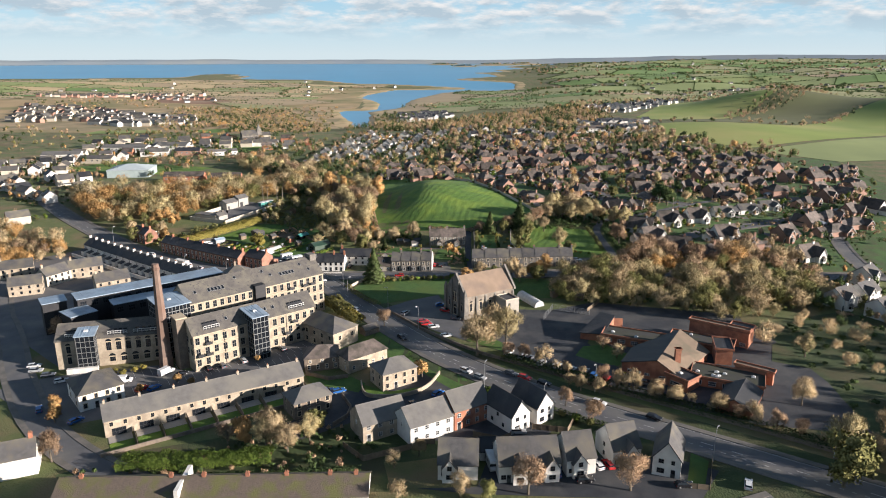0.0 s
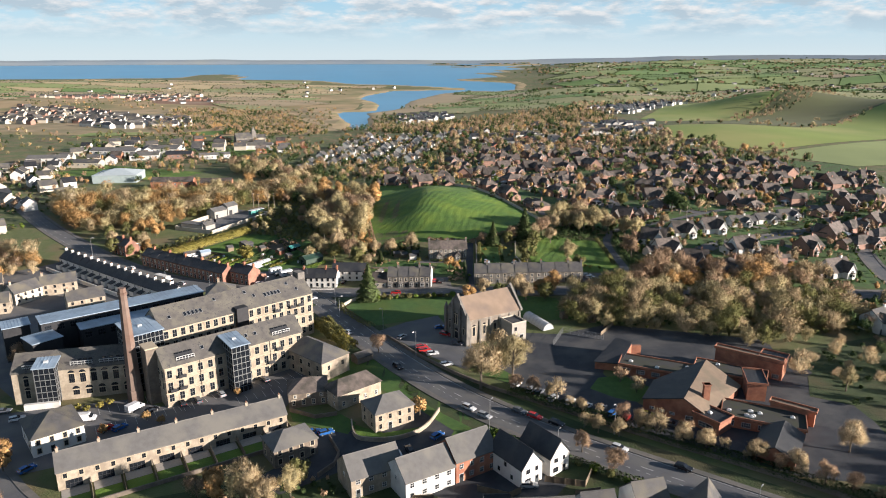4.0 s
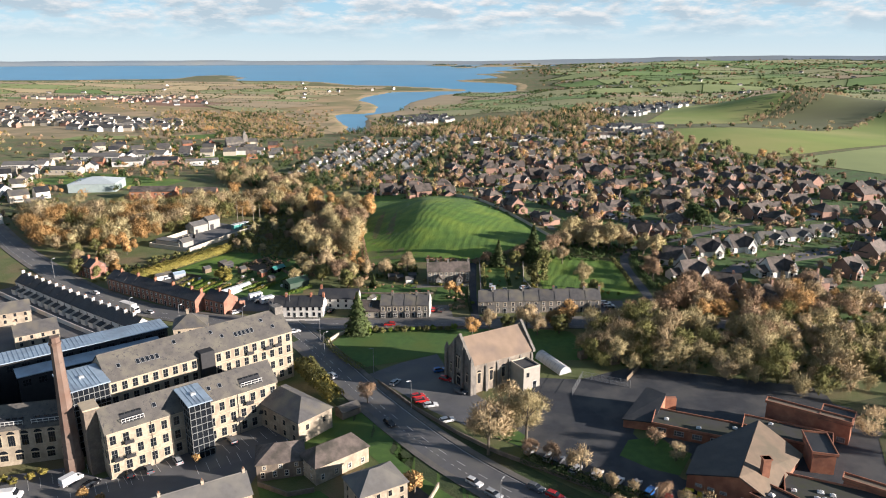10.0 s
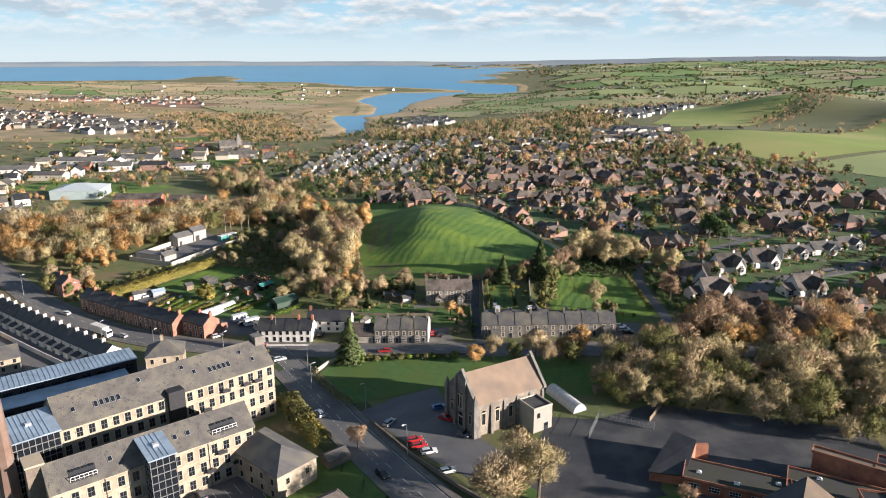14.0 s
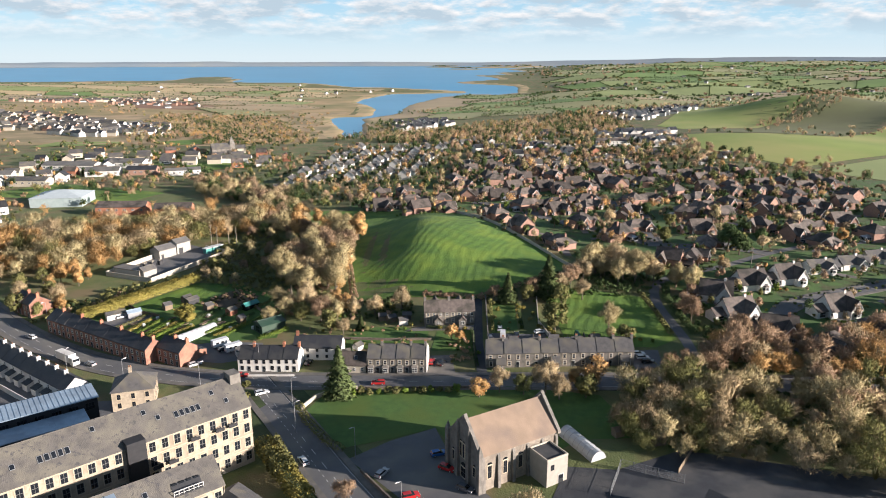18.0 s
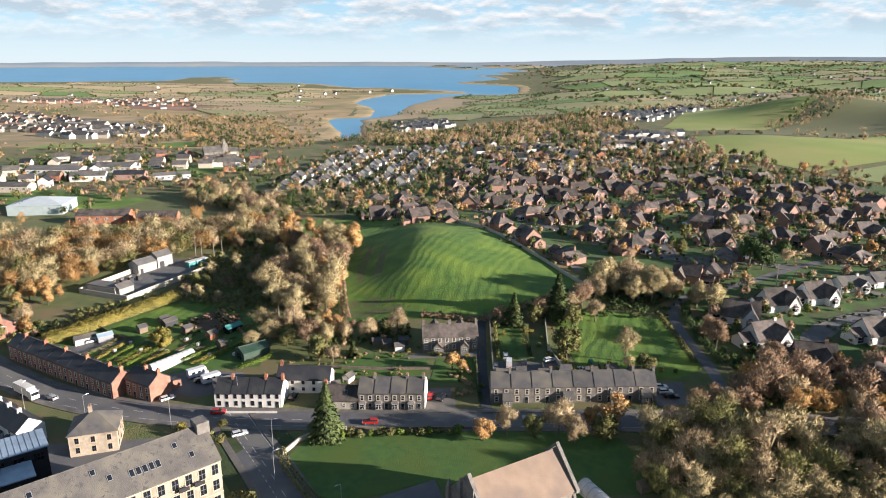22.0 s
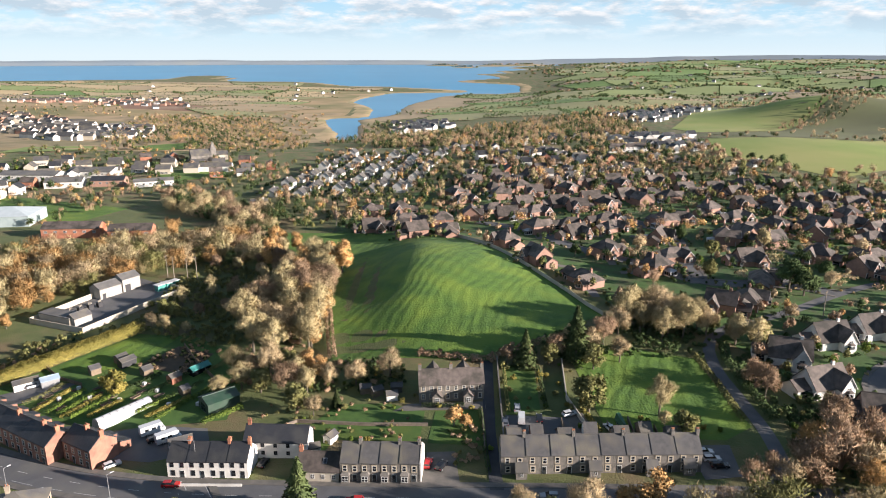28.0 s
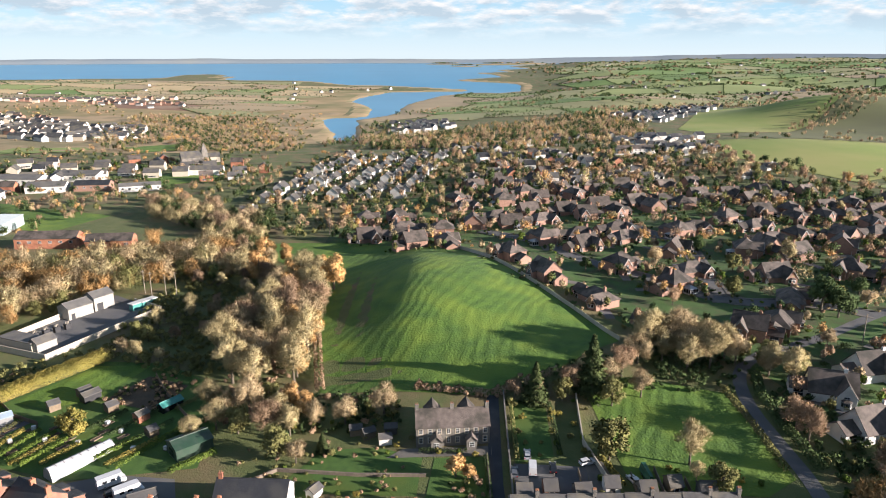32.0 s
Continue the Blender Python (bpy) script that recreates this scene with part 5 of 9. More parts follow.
def cross_house(x, y, turn, L, D, eave, rise, wall, roof, label, side=0.68):
    """Ridge along the front, with a smaller dark-edged gable breaking forward."""
    h = house("chalet_house", x, y, turn, L, D, eave, rise, label, "house", wall, roof, group="new gabled houses")
    bm = bmesh.new()
    u, w, f = L * side, 3.4, 1.3
    prof = [(u - w / 2, -2), (u + w / 2, -2), (u + w / 2, eave - 0.6), (u, eave + 1.7), (u - w / 2, eave - 0.6)]
    solid(bm, [(a, -f, b) for a, b in prof], [(a, D * 0.4, b) for a, b in prof])
    wing = part("front_gable", bm, wall, h)
    bm = gable_roof(D * 0.4 + f, w, eave - 0.6, 2.3, 0.3, 0.2)
    bmesh.ops.transform(bm, matrix=Matrix.Translation((u + w / 2, -f, 0)) @ Matrix.Rotation(radians(90), 4, "Z"), verts=bm.verts)
    part("gable_roof", bm, roof, wing)
    for zz, ww in ((0.9, 1.6), (3.2, 1.1)):
        part("window", window_mesh(ww, 1.2, FRAME_D, 1), None, wing).matrix_local = pose(u, -f, zz)
    on_wall(h, "door", door_mesh(), "f", L * 0.32, 0.05, L, D)
    on_wall(h, "window", window_mesh(1.2, 1.2, FRAME_D, 1), "f", L * 0.15, 0.9, L, D)
    fill_wall(h, "r", L, D, 2, (0.9, 3.3), 0.9, 1.1, FRAME_D, 1)
    fill_wall(h, "l", L, D, 1, (0.9, 3.3), 0.9, 1.1, FRAME_D, 1)
    return h


cross_house(-1.2, 144.2, -4, 9.5, 9, 4.2, 4.2, RENDER_W, SLATE, "white gabled house with a grey slate roof", 0.3)
cross_house(13.2, 142.0, 4, 7.2, 10, 4.6, 4.4, RENDER_W, SLATE, "white gabled house with a grey slate roof")
cross_house(20.8, 142.6, 6, 7.0, 10, 4.4, 4.2, RENDER_W, SLATE, "white gabled house with a grey slate roof")
cross_house(29.4, 143.8, 10, 7.2, 9.5, 4.6, 4.4, RENDER_W, SLATE, "white gabled house with a grey slate roof", 0.4)
cross_house(41.0, 147.0, 14, 7.4, 9.5, 4.6, 4.4, RENDER_W, SLATE, "white gabled house with a brown-grey slate roof", 0.6)
gable_front(49.6, 144.2, -22, 6.4, 10.5, 4.8, 4.2, RENDER_W, SLATE, "white gabled house with black barge boards", bay=False)
house("garage", 9.2, 151.6, 2, 5.5, 6.5, 2.5, 2.0, "small garage with a dark slate roof", "garage", RENDER_W, SLATE_D)
sheet("court", [(-6, 141), (8, 138), (30, 136), (58, 134), (66, 145), (58, 150), (44, 152), (36, 153), (12, 155), (8, 141)], TARMAC_D, 0.07, label="dark tarmac court before the white houses", category="yard")
sheet("garden_lawn", [(56, 139), (60, 138), (65, 149), (62, 153), (57.5, 142)], GRASS, 0.1, 2, "bright corner lawn behind a fence", "lawn", "")
fence([(56, 138.5), (61, 137.5), (66, 149.5)], 1.4, "tan timber garden fence")
fence([(-8, 158), (-20, 153), (-26, 160)], 1.7, "weathered timber garden fence")
fence([(8, 163), (15, 160), (18, 162)], 1.7, "weathered timber garden fence")
fence([(24, 166), (33, 163.5), (37, 172)], 1.7, "weathered timber garden fence")
for kind, colour, x, y, a in (("camper", "white", 12.0, 149.2, -80), ("car", "blue", 27.6, 145.2, 80), ("car", "white", 37.5, 147.6, 110), ("car", "red", 40.2, 147.8, 105), ("car", "black", 33.3, 141.8, 10), ("car", "black", 55.6, 139.0, 5),
                              ("car", "white", 70.2, 138.6, 65), ("car", "white", 44.6, 178.6, -38), ("car", "black", 57.7, 169.6, -38)):
    vehicle(kind, colour, x, y, a)
# bungalow row at the start of the flight
bung = house("bungalow_row", -88, 134.5, 1.5, 71, 9.5, 4.6, 2.6, "long terrace with a mossy brown tiled roof", "terrace", RENDER_W, FELT, z=0.6)
fill_wall(bung, "f", 71, 9.5, 20, (0.9, 2.9), 1.3, 1.0, FRAME_W, 2)
for u in (5, 25.5, 33, 43, 52, 62, 68):
    chimney_stack(bung, u, 4.75, 7.2, BRICK_R, 0.9, 0.7, 1.0, 2)
add_box(bung, "party_wall", RENDER_W, 27.6, -0.5, -1, 28.6, 10, 7.0)
house("white_house", -113.3, 145.3, 24, 14, 8, 5.2, 3.0, "white rendered house with a slate roof", "house", RENDER_W, SLATE, chimneys=(1, 13))
house("white_house", -150, 166, 28, 12, 9, 5.2, 3.0, "white rendered house with a slate roof", "house", RENDER_W, SLATE, chimneys=(1,))

# ---- chapel ----
chapel = house("chapel", 8.9, 246.6, 31, 22, 13.4, 8.8, 6.2, "stone chapel with a steep weathered pink roof", "chapel", CHURCH, TILE_PK, z=4.9, over=0.2)
fill_wall(chapel, "f", 22, 13.4, 5, (2.6,), 1.1, 3.2, FRAME_D, 1, STONE_TRIM, arch=True)
fill_wall(chapel, "r", 22, 13.4, 2, (3.0,), 1.1, 3.4, FRAME_D, 1, STONE_TRIM, arch=True)
for i in range(6):
    bm = bmesh.new()
    u = 0.3 + i * 4.28
    solid(bm, [(u - 0.4, -1.0, -2), (u + 0.4, -1.0, -2), (u + 0.4, 0, -2), (u - 0.4, 0, -2)], [(u - 0.35, -0.35, 7.6), (u + 0.35, -0.35, 7.6), (u + 0.35, 0, 8.3), (u - 0.35, 0, 8.3)])
    part("buttress", bm, GREYST, chapel)
for a, b in (((-0.5, 8.3), (6.7, 15.9)), ((13.9, 8.3), (6.7, 15.9))):
    for u0 in (-0.75, 21.9):
        bm = bmesh.new()
        lo = [(u0, a[0], a[1]), (u0 + 0.85, a[0], a[1]), (u0 + 0.85, b[0], b[1]), (u0, b[0], b[1])]
        solid(bm, lo, [(x, y, z + 0.75) for x, y, z in lo])
        bmesh.ops.recalc_face_normals(bm, faces=bm.faces)
        part("gable_coping", bm, GREYST, chapel)
bm = bmesh.new()
box(bm, -0.6, -0.3, -2, 0, 13.7, 8.8)
solid(bm, [(-0.6, -0.3, 8.8), (0, -0.3, 8.8), (0, 13.7, 8.8), (-0.6, 13.7, 8.8)], [(-0.6, 6.5, 15.6), (0, 6.5, 15.6), (0, 6.9, 15.6), (-0.6, 6.9, 15.6)])
# Front turned from the sun; the grey stone carries its shade.
part("west_front", bm, GREYST, chapel, "weathered stone front, greyed for the shade on it")
for v in (-0.2, 13.5, 4.3, 9.1):
    bm = bmesh.new()
    top = 9.8 if v in (-0.2, 13.5) else 12.6
    box(bm, -1.3, v - 0.6, -2, -0.2, v + 0.6, top)
    solid(bm, [(-1.3, v - 0.6, top), (-0.2, v - 0.6, top), (-0.2, v + 0.6, top), (-1.3, v + 0.6, top)], [(-0.8, v - 0.05, top + 2.0), (-0.7, v - 0.05, top + 2.0), (-0.7, v + 0.05, top + 2.0), (-0.8, v + 0.05, top + 2.0)])
    part("turret", bm, GREYST, chapel)
for v in (5.5, 6.7, 7.9):
    on_wall(chapel, "window", window_mesh(0.7, 3.6, FRAME_D, 0, True, STONE_TRIM), "l", 13.4 - v, 5.2, 22, 13.4).matrix_local = pose(-0.62, v, 5.2, 0, 0, -90)
for v in (2.2, 11.2):
    part("window", window_mesh(0.8, 2.4, FRAME_D, 0, True, STONE_TRIM), None, chapel).matrix_local = pose(-0.62, v, 2.6, 0, 0, -90)
part("door", window_mesh(2.0, 2.6, FRAME_D, 1, True, STONE_TRIM), None, chapel, "arched dark door").matrix_local = pose(-0.66, 6.7, 0, 0, 0, -90)
annex = add_box(chapel, "annex", mat("pale_grey_render", (0.42, 0.39, 0.34), (0.36, 0.33, 0.29), 0.8, 0.85), 13.4, -7.0, -2, 19.6, -0.1, 6.8, "pale rendered flat-roofed annex")
bm = bmesh.new()
box(bm, 13.7, -6.7, 6.8, 19.3, -0.4, 6.85)
part("flat_roof", bm, TARMAC_D, annex)
bm = bmesh.new()
for b in ((13.4, -7.0, 19.6, -6.7), (13.4, -0.4, 19.6, -0.1), (13.4, -6.7, 13.7, -0.4), (19.3, -6.7, 19.6, -0.4)):
    box(bm, b[0], b[1], 6.8, b[2], b[3], 7.25)
part("parapet", bm, RENDER_C, annex)
part("window", window_mesh(1.0, 1.4, FRAME_D, 1), None, annex).matrix_local = pose(15, -7.0, 4.2)
part("door", door_mesh(1.4, 2.3), None, annex).matrix_local = pose(17.6, -7.0, 0.1)
bm = bmesh.new()
tube(bm, (22.2, 6.7, 15.6), (22.2, 6.7, 17.0), 0.12, 0.05, 5)
box(bm, 22.15, 6.35, 16.3, 22.25, 7.05, 16.45)
part("finial", bm, GREYST, chapel)

sheet("car_park", [(-24, 262), (-17, 254), (-3, 237), (9, 226), (14, 222), (20, 232), (12, 243), (6, 252), (2, 262), (-2, 276), (-14, 270)], TARMAC, 0.07, label="worn tarmac car park beside the chapel", category="car park")
sheet("school_yard", [(20, 232), (14, 222), (24, 213), (34, 204), (46, 194), (55, 186), (66, 178), (84, 166), (112, 160), (112, 186), (66, 192), (56, 202), (50, 222), (58, 240), (66, 250), (110, 235), (112, 246), (60, 262), (42, 254), (30, 256)], TARMAC_D, 0.065, label="dark tarmac school playground", category="playground")
sheet("lawn", [(-40, 287), (-36, 278), (-27, 267), (-14, 271), (-2, 276), (4, 282), (7, 290), (2, 297), (-20, 299), (-35, 299)], GRASS, 0.08, label="shaded mown lawn beside the chapel", category="lawn")
sheet("lawn_edge", [(-2, 276), (4, 282), (7, 290), (2, 297), (20, 299), (46, 292), (52, 268), (36, 268), (28, 262), (14, 266), (4, 262)], GRASS, 0.10, 6, "shaded rough grass behind the chapel", "ground")
sheet("chapel_grass", [(8, 227), (14, 222), (20, 217), (22, 222), (16, 231), (11, 233)], GRASS, 0.1, 2, "small sunlit lawn under the big trees", "lawn", "")
sheet("garden_ground", [(30, 262), (46, 256), (56, 272), (50, 292), (30, 290)], SCRUB, 0.06, 4, "rough garden ground behind the chapel", "garden")
wall_line([(-20, 256), (-8, 238.5), (4, 224), (14, 214), (24, 206.5), (40, 194), (60, 179), (84, 162), (104, 147)], 1.1, 0.4, RUBBLE, "low rubble wall between road and car park")
hedge([(20, 211), (40, 196), (60, 181), (84, 164), (106, 148)], 4.6, 2.0, L_GRN, "untrimmed dark hedge beside the road", 9, 0.4, 5)
hedge([(12, 188), (30, 175), (48, 162)], 1.8, 1.8, L_GRN, "dark clipped hedge below the road", 9, 0.4, 6)
for kind, colour, x, y, a in (("car", "silver", -14.7, 254.8, 60), ("car", "red", -7.4, 245.4, 20), ("car", "red", -6.2, 242.6, 20), ("car", "white", -3.5, 239.6, 15), ("car", "blue", -1.0, 262.6, 20), ("car", "red", 1.0, 256.0, -30),
                              ("car", "grey", 5.2, 247.4, -35), ("car", "white", 1.2, 230.8, 20), ("car", "white", 22.2, 214.6, 55), ("car", "white", 26.3, 211.2, 55), ("car", "grey", 28.4, 209.6, 55), ("car", "silver", 31.8, 205.6, 50),
                              ("car", "white", 36.4, 203.4, 50), ("car", "white", 40.6, 200.3, 50), ("car", "silver", 44.4, 199.0, 50), ("car", "blue", 47.0, 196.3, 50), ("car", "red", 49.8, 193.4, 55), ("car", "yellow", 56.3, 195.1, -22),
                              ("car", "grey", 61.2, 189.8, -30), ("car", "white", 7.4, 201.6, -42), ("car", "silver", 11.6, 196.8, -42), ("car", "red", 25.4, 195.6, -38), ("car", "black", 30.8, 191.6, -38), ("car", "grey", 21.5, 198.8, -40),
                              ("car", "black", -14.6, 230.2, -55), ("car", "white", -35, 261, 122)):
    vehicle(kind, colour, x, y, a)
for x, y, a in ((12.5, 189.5, 60), (-9, 238.5, 220), (45, 186, 230), (66, 149, 50), (96, 150, 230), (-22, 262, 220), (-44, 291, 0), (-40, 276, 30), (-60, 316, 180), (-75, 303, 40), (-122, 314, 60), (-150, 354, 230), (28, 173.5, 60), (-100, 306, 50), (-178, 362, 50)):
    street_lamp(x, y, a)


def polytunnel(x, y, turn, L, W, H, label):
    h = thing("polytunnel", x, y, G(x, y), turn, label, "polytunnel")
    bm = bmesh.new()
    n = 8
    prof = [(W / 2 * math.cos(math.pi * i / n), H * math.sin(math.pi * i / n)) for i in range(n + 1)]
    prof = [(W / 2, -0.5), *prof[0:], (-W / 2, -0.5)]
    solid(bm, [(0, v, z) for v, z in prof], [(L, v, z) for v, z in prof])
    bmesh.ops.recalc_face_normals(bm, faces=bm.faces)
    part("cover", bm, mat("white_polythene", (0.62, 0.64, 0.65), (0.5, 0.52, 0.53), 0.8, 0.35), h)
    for i in range(int(L / 2) + 1):
        bm, rings = bmesh.new(), []
        for a, b in prof[1:-1]:
            k = 1.02
            rings.append([bm.verts.new((i * 2.0 + dx, a * (k + dk), b * (k + dk))) for dx, dk in ((-0.05, 0), (0.05, 0), (0.05, 0.025), (-0.05, 0.025))])
        for p_, q_ in zip(rings, rings[1:]):
            for e in range(4):
                bm.faces.new((p_[e], p_[(e + 1) % 4], q_[(e + 1) % 4], q_[e]))
        part("hoop", bm, STEEL, h)
    return h


polytunnel(32.5, 271, -65, 14, 4.4, 2.6, "long clear polytunnel beside the chapel garden")
polytunnel(-94.5, 336.5, 55, 16, 4.2, 3.2, "long white polytunnel at the allotments")
house("garden_shed", 45, 268, 20, 2.6, 2.2, 1.9, 0.6, "small timber garden shed", "shed", WOOD, WOOD)
house("garden_shed", 54, 264, 10, 3, 2.2, 1.9, 0.6, "small timber garden shed", "shed", WOOD, WOOD)


def mesh_fence(line, high, label, gap=3.0):
    """A wire mesh fence: posts, and panels of thin rods between two rails."""
    pts = resample(line, gap)
    x0, y0 = pts[0]
    h = thing("mesh_fence", x0, y0, 0, 0, label, "fence")
    for i, (ax, ay) in enumerate(pts):
        bm = bmesh.new()
        box(bm, ax - x0 - 0.05, ay - y0 - 0.05, G(ax, ay) - 0.3, ax - x0 + 0.05, ay - y0 + 0.05, G(ax, ay) + high)
        part("post", bm, STEEL, h)
    for (ax, ay), (bx, by) in zip(pts, pts[1:]):
        bm = bmesh.new()
        a, b = Vector((ax - x0, ay - y0, G(ax, ay))), Vector((bx - x0, by - y0, G(bx, by)))
        for k in (0.08, 0.5, 0.96):
            tube(bm, a + Vector((0, 0, high * k)), b + Vector((0, 0, high * k)), 0.03, 0.03, 4)
        for k in range(1, 12):
            p = a.lerp(b, k / 12)
            tube(bm, p + Vector((0, 0, high * 0.08)), p + Vector((0, 0, high * 0.96)), 0.012, 0.012, 3)
        part("mesh_panel", bm, STEEL, h)
    return h


mesh_fence([(38, 244), (43, 255), (56, 248)], 2.4, "grey wire mesh fence round the playground corner")
fence([(56, 252), (63, 262)], 1.5, "pale weathered timber fence beside the chapel garden")

# ---- school ----
hall = thing("school_hall", 55.8, 198.2, 6.0, 0, "red brick school hall under a big tan tiled roof", "school")


def rel(pts, o=(55.8, 198.2)):
    return [(x - o[0], y - o[1], z) for x, y, z in pts]


base = [(55.8, 198.2), (64.6, 192.0), (70.0, 189.6), (85.6, 206.4), (78.6, 214.6), (62.4, 208.2)]
bm = bmesh.new()
solid(bm, rel([(x, y, -3) for x, y in base]), rel([(55.8, 198.2, 3.6), (64.6, 192.4, 6.6), (70, 189.6, 3.2), (85.6, 206.4, 3.2), (78.6, 214.6, 7.0), (62.4, 208.2, 3.6)]))
part("wall", bm, BRICK_R, hall)
# West slope takes dark slate to stand for its shade; east slope is tan.
for nm, pts, m_ in (("roof_slope", [(55.2, 197.6, 3.7), (64.4, 191.6, 6.9), (79.0, 215.2, 7.3), (61.8, 209.0, 3.7)], SLATE_D), ("roof_slope", [(64.5, 191.5, 6.9), (70.2, 188.8, 3.1), (86.4, 206.4, 3.1), (79.1, 215.2, 7.3)], TILE_TAN)):
    bm = bmesh.new()
    solid(bm, rel(pts), rel([(x, y, z + 0.3) for x, y, z in pts]))
    part(nm, bm, m_, hall)
bm = bmesh.new()
box(bm, 15.2, -3.6, 0, 16.9, -2.3, 9.6)
box(bm, 15.0, -3.8, 9.3, 17.1, -2.1, 9.6)
part("chimney", bm, BRICK_R, hall)
for k in (0.25, 0.5, 0.75):
    part("window", window_mesh(1.5, 0.8, FRAME_W, 2), None, hall).matrix_local = pose(8.8 * k, -6.2 * k, 1.2, 0, 0, -35)
part("window", window_mesh(2.6, 1.5, FRAME_W, 3), None, hall).matrix_local = pose(10.8, -7.2, 0.6, 0, 0, -24)
FLATROOF = mat("mossy_flat_roof", (0.042, 0.042, 0.036), (0.05, 0.055, 0.028), 0.5, 0.95, stain=((0.05, 0.05, 0.05), 0.4))


def school_block(x, y, turn, L, D, high, label, rooflights=0, win=4, roof=FLATROOF, wall=BRICK_R, z=6.0):
    h = flat_block("school_block", x, y, turn, L, D, high, label, wall, roof, z, category="school", parapet=0.3)
    bm = bmesh.new()
    for b in ((-0.4, -0.4, L + 0.4, -0.2), (-0.4, D + 0.2, L + 0.4, D + 0.4), (-0.4, -0.2, -0.2, D + 0.2), (L + 0.2, -0.2, L + 0.4, D + 0.2)):
        box(bm, b[0], b[1], high + 0.1, b[2], b[3], high + 0.75)
    part("parapet", bm, wall, h)
    if win:
        fill_wall(h, "f", L, D, win, (0.9,), L / win * 0.55, 1.4, FRAME_W, 3)
    rnd = random.Random(int(x * 10))
    for i in range(rooflights):
        px, py = rnd.uniform(1.5, L - 1.5), rnd.uniform(1.2, D - 1.2)
        bm = bmesh.new()
        box(bm, px - 0.6, py - 0.6, high + 0.3, px + 0.6, py + 0.6, high + 0.5)
        solid(bm, [(px - 0.5, py - 0.5, high + 0.5), (px + 0.5, py - 0.5, high + 0.5), (px + 0.5, py + 0.5, high + 0.5), (px - 0.5, py + 0.5, high + 0.5)], [(px - 0.2, py - 0.2, high + 0.85), (px + 0.2, py - 0.2, high + 0.85), (px + 0.2, py + 0.2, high + 0.85), (px - 0.2, py + 0.2, high + 0.85)])
        part("roof_light", bm, FRAME_W, h)
    return h


school_block(54.8, 221.5, -24, 22, 8.0, 2.9, "flat-roofed red brick classroom range with mossy felt", 3, 5)
school_block(74.4, 189.6, -24, 20, 9.5, 3.0, "flat-roofed classroom range with white roof lights", 9, 5)
school_block(76.5, 217.5, -28, 20, 8.0, 3.2, "flat-roofed brick link with mossy felt", 3, 0)
school_block(86.5, 226.8, -36, 19.5, 2.2, 6.3, "long two-storey red brick wall block with a white coping", 0, 0, TILE_TAN)
school_block(96.6, 219.0, -36, 7.0, 7.5, 6.0, "two-storey red brick end block with white windows", 0, 2, SLATE_D)
school_block(87.0, 203.5, -14, 5.0, 9.5, 5.4, "dark-roofed red brick stair block", 0, 0, SLATE_D)
school_block(89.4, 194.6, -37, 11, 2.0, 4.4, "red brick boundary block with a tan coping", 0, 0, TILE_TAN)
school_block(66.9, 190.0, -52, 7.5, 6.0, 3.6, "low red brick boiler house", 1, 1, SLATE_D)
tan_block = house("school_block", 83.4, 168.0, 56, 15, 9.5, 2.4, 2.4, "red brick classroom with a dark pitched roof", "school", BRICK_R, SLATE_D)
fill_wall(tan_block, "r", 15, 9.5, 3, (0.7,), 1.6, 1.2, FRAME_W, 2)
play = thing("school_block", 48.4, 225.6, 5.6, 0, "red brick classroom with steep dark mono-pitch roof", "school")
bm = bmesh.new()
pl = [(48.2, 225.4), (55.4, 223.4), (61.8, 233.6), (58.0, 238.0)]
solid(bm, rel([(x, y, -2.5) for x, y in pl], (48.4, 225.6)), rel([(x, y, z) for (x, y), z in zip(pl, (2.5, 2.7, 5.0, 4.8))], (48.4, 225.6)))
part("wall", bm, BRICK_R, play)
bm = bmesh.new()
rf = [(47.6, 225.0, 2.5), (55.5, 222.9, 2.7), (62.0, 234.0, 5.2), (57.9, 238.8, 5.0)]
solid(bm, rel(rf, (48.4, 225.6)), rel([(x, y, z + 0.3) for x, y, z in rf], (48.4, 225.6)))
part("roof", bm, SLATE_D, play)
part("window", window_mesh(1.6, 1.2, FRAME_W, 2), None, play).matrix_local = pose(5.2, -1.6, 0.8, 0, 0, -16)
add_box(play, "end_wall", BRICK_R, 12.8, 8.2, -2, 16.6, 9.4, 4.2)
sheet("school_grass", [(48, 219), (55, 220), (62, 212), (56, 203), (50, 206), (44, 212)], GRASS, 0.1, 3, "patch of grass inside the school drive", "lawn", "")
sheet("school_grass", [(106, 205), (122, 196), (136, 210), (124, 228), (112, 218)], ROUGH, 0.1, 4, "sunlit grass slope behind the school", "lawn", "")

sheet("school_yard", [(62, 207), (52, 232), (54, 256), (72, 258), (92, 250), (114, 234), (116, 190), (112, 160), (84, 168), (72, 188)], TARMAC_D, 0.055, 5, "dark tarmac yard between the classrooms", "playground")
sheet("rough_slope", [(106, 150), (112, 236), (150, 248), (180, 238), (178, 180), (150, 132)], ROUGH, 0.05, 6, "dark rough grass slope beyond the school", "ground")
sheet("roadside_grass", [(10, 186), (40, 164), (70, 143), (104, 120), (120, 108), (96, 104), (60, 130), (20, 160), (2, 176)], ROUGH, 0.045, 5, "dark rough verge below the road", "verge")
sheet("row_grounds", [(-96, 150), (-82, 160), (-40, 172), (-28, 168), (-16, 158), (-12, 140), (-90, 144)], ROUGH, 0.045, 5, "shaded rough ground behind the terrace", "ground")
sheet("house_gardens", [(-30, 172), (-22, 186), (4, 180), (20, 172), (44, 160), (40, 154), (10, 156), (-10, 152), (-26, 156)], ROUGH, 0.04, 5, "rough gardens round the new houses", "garden")
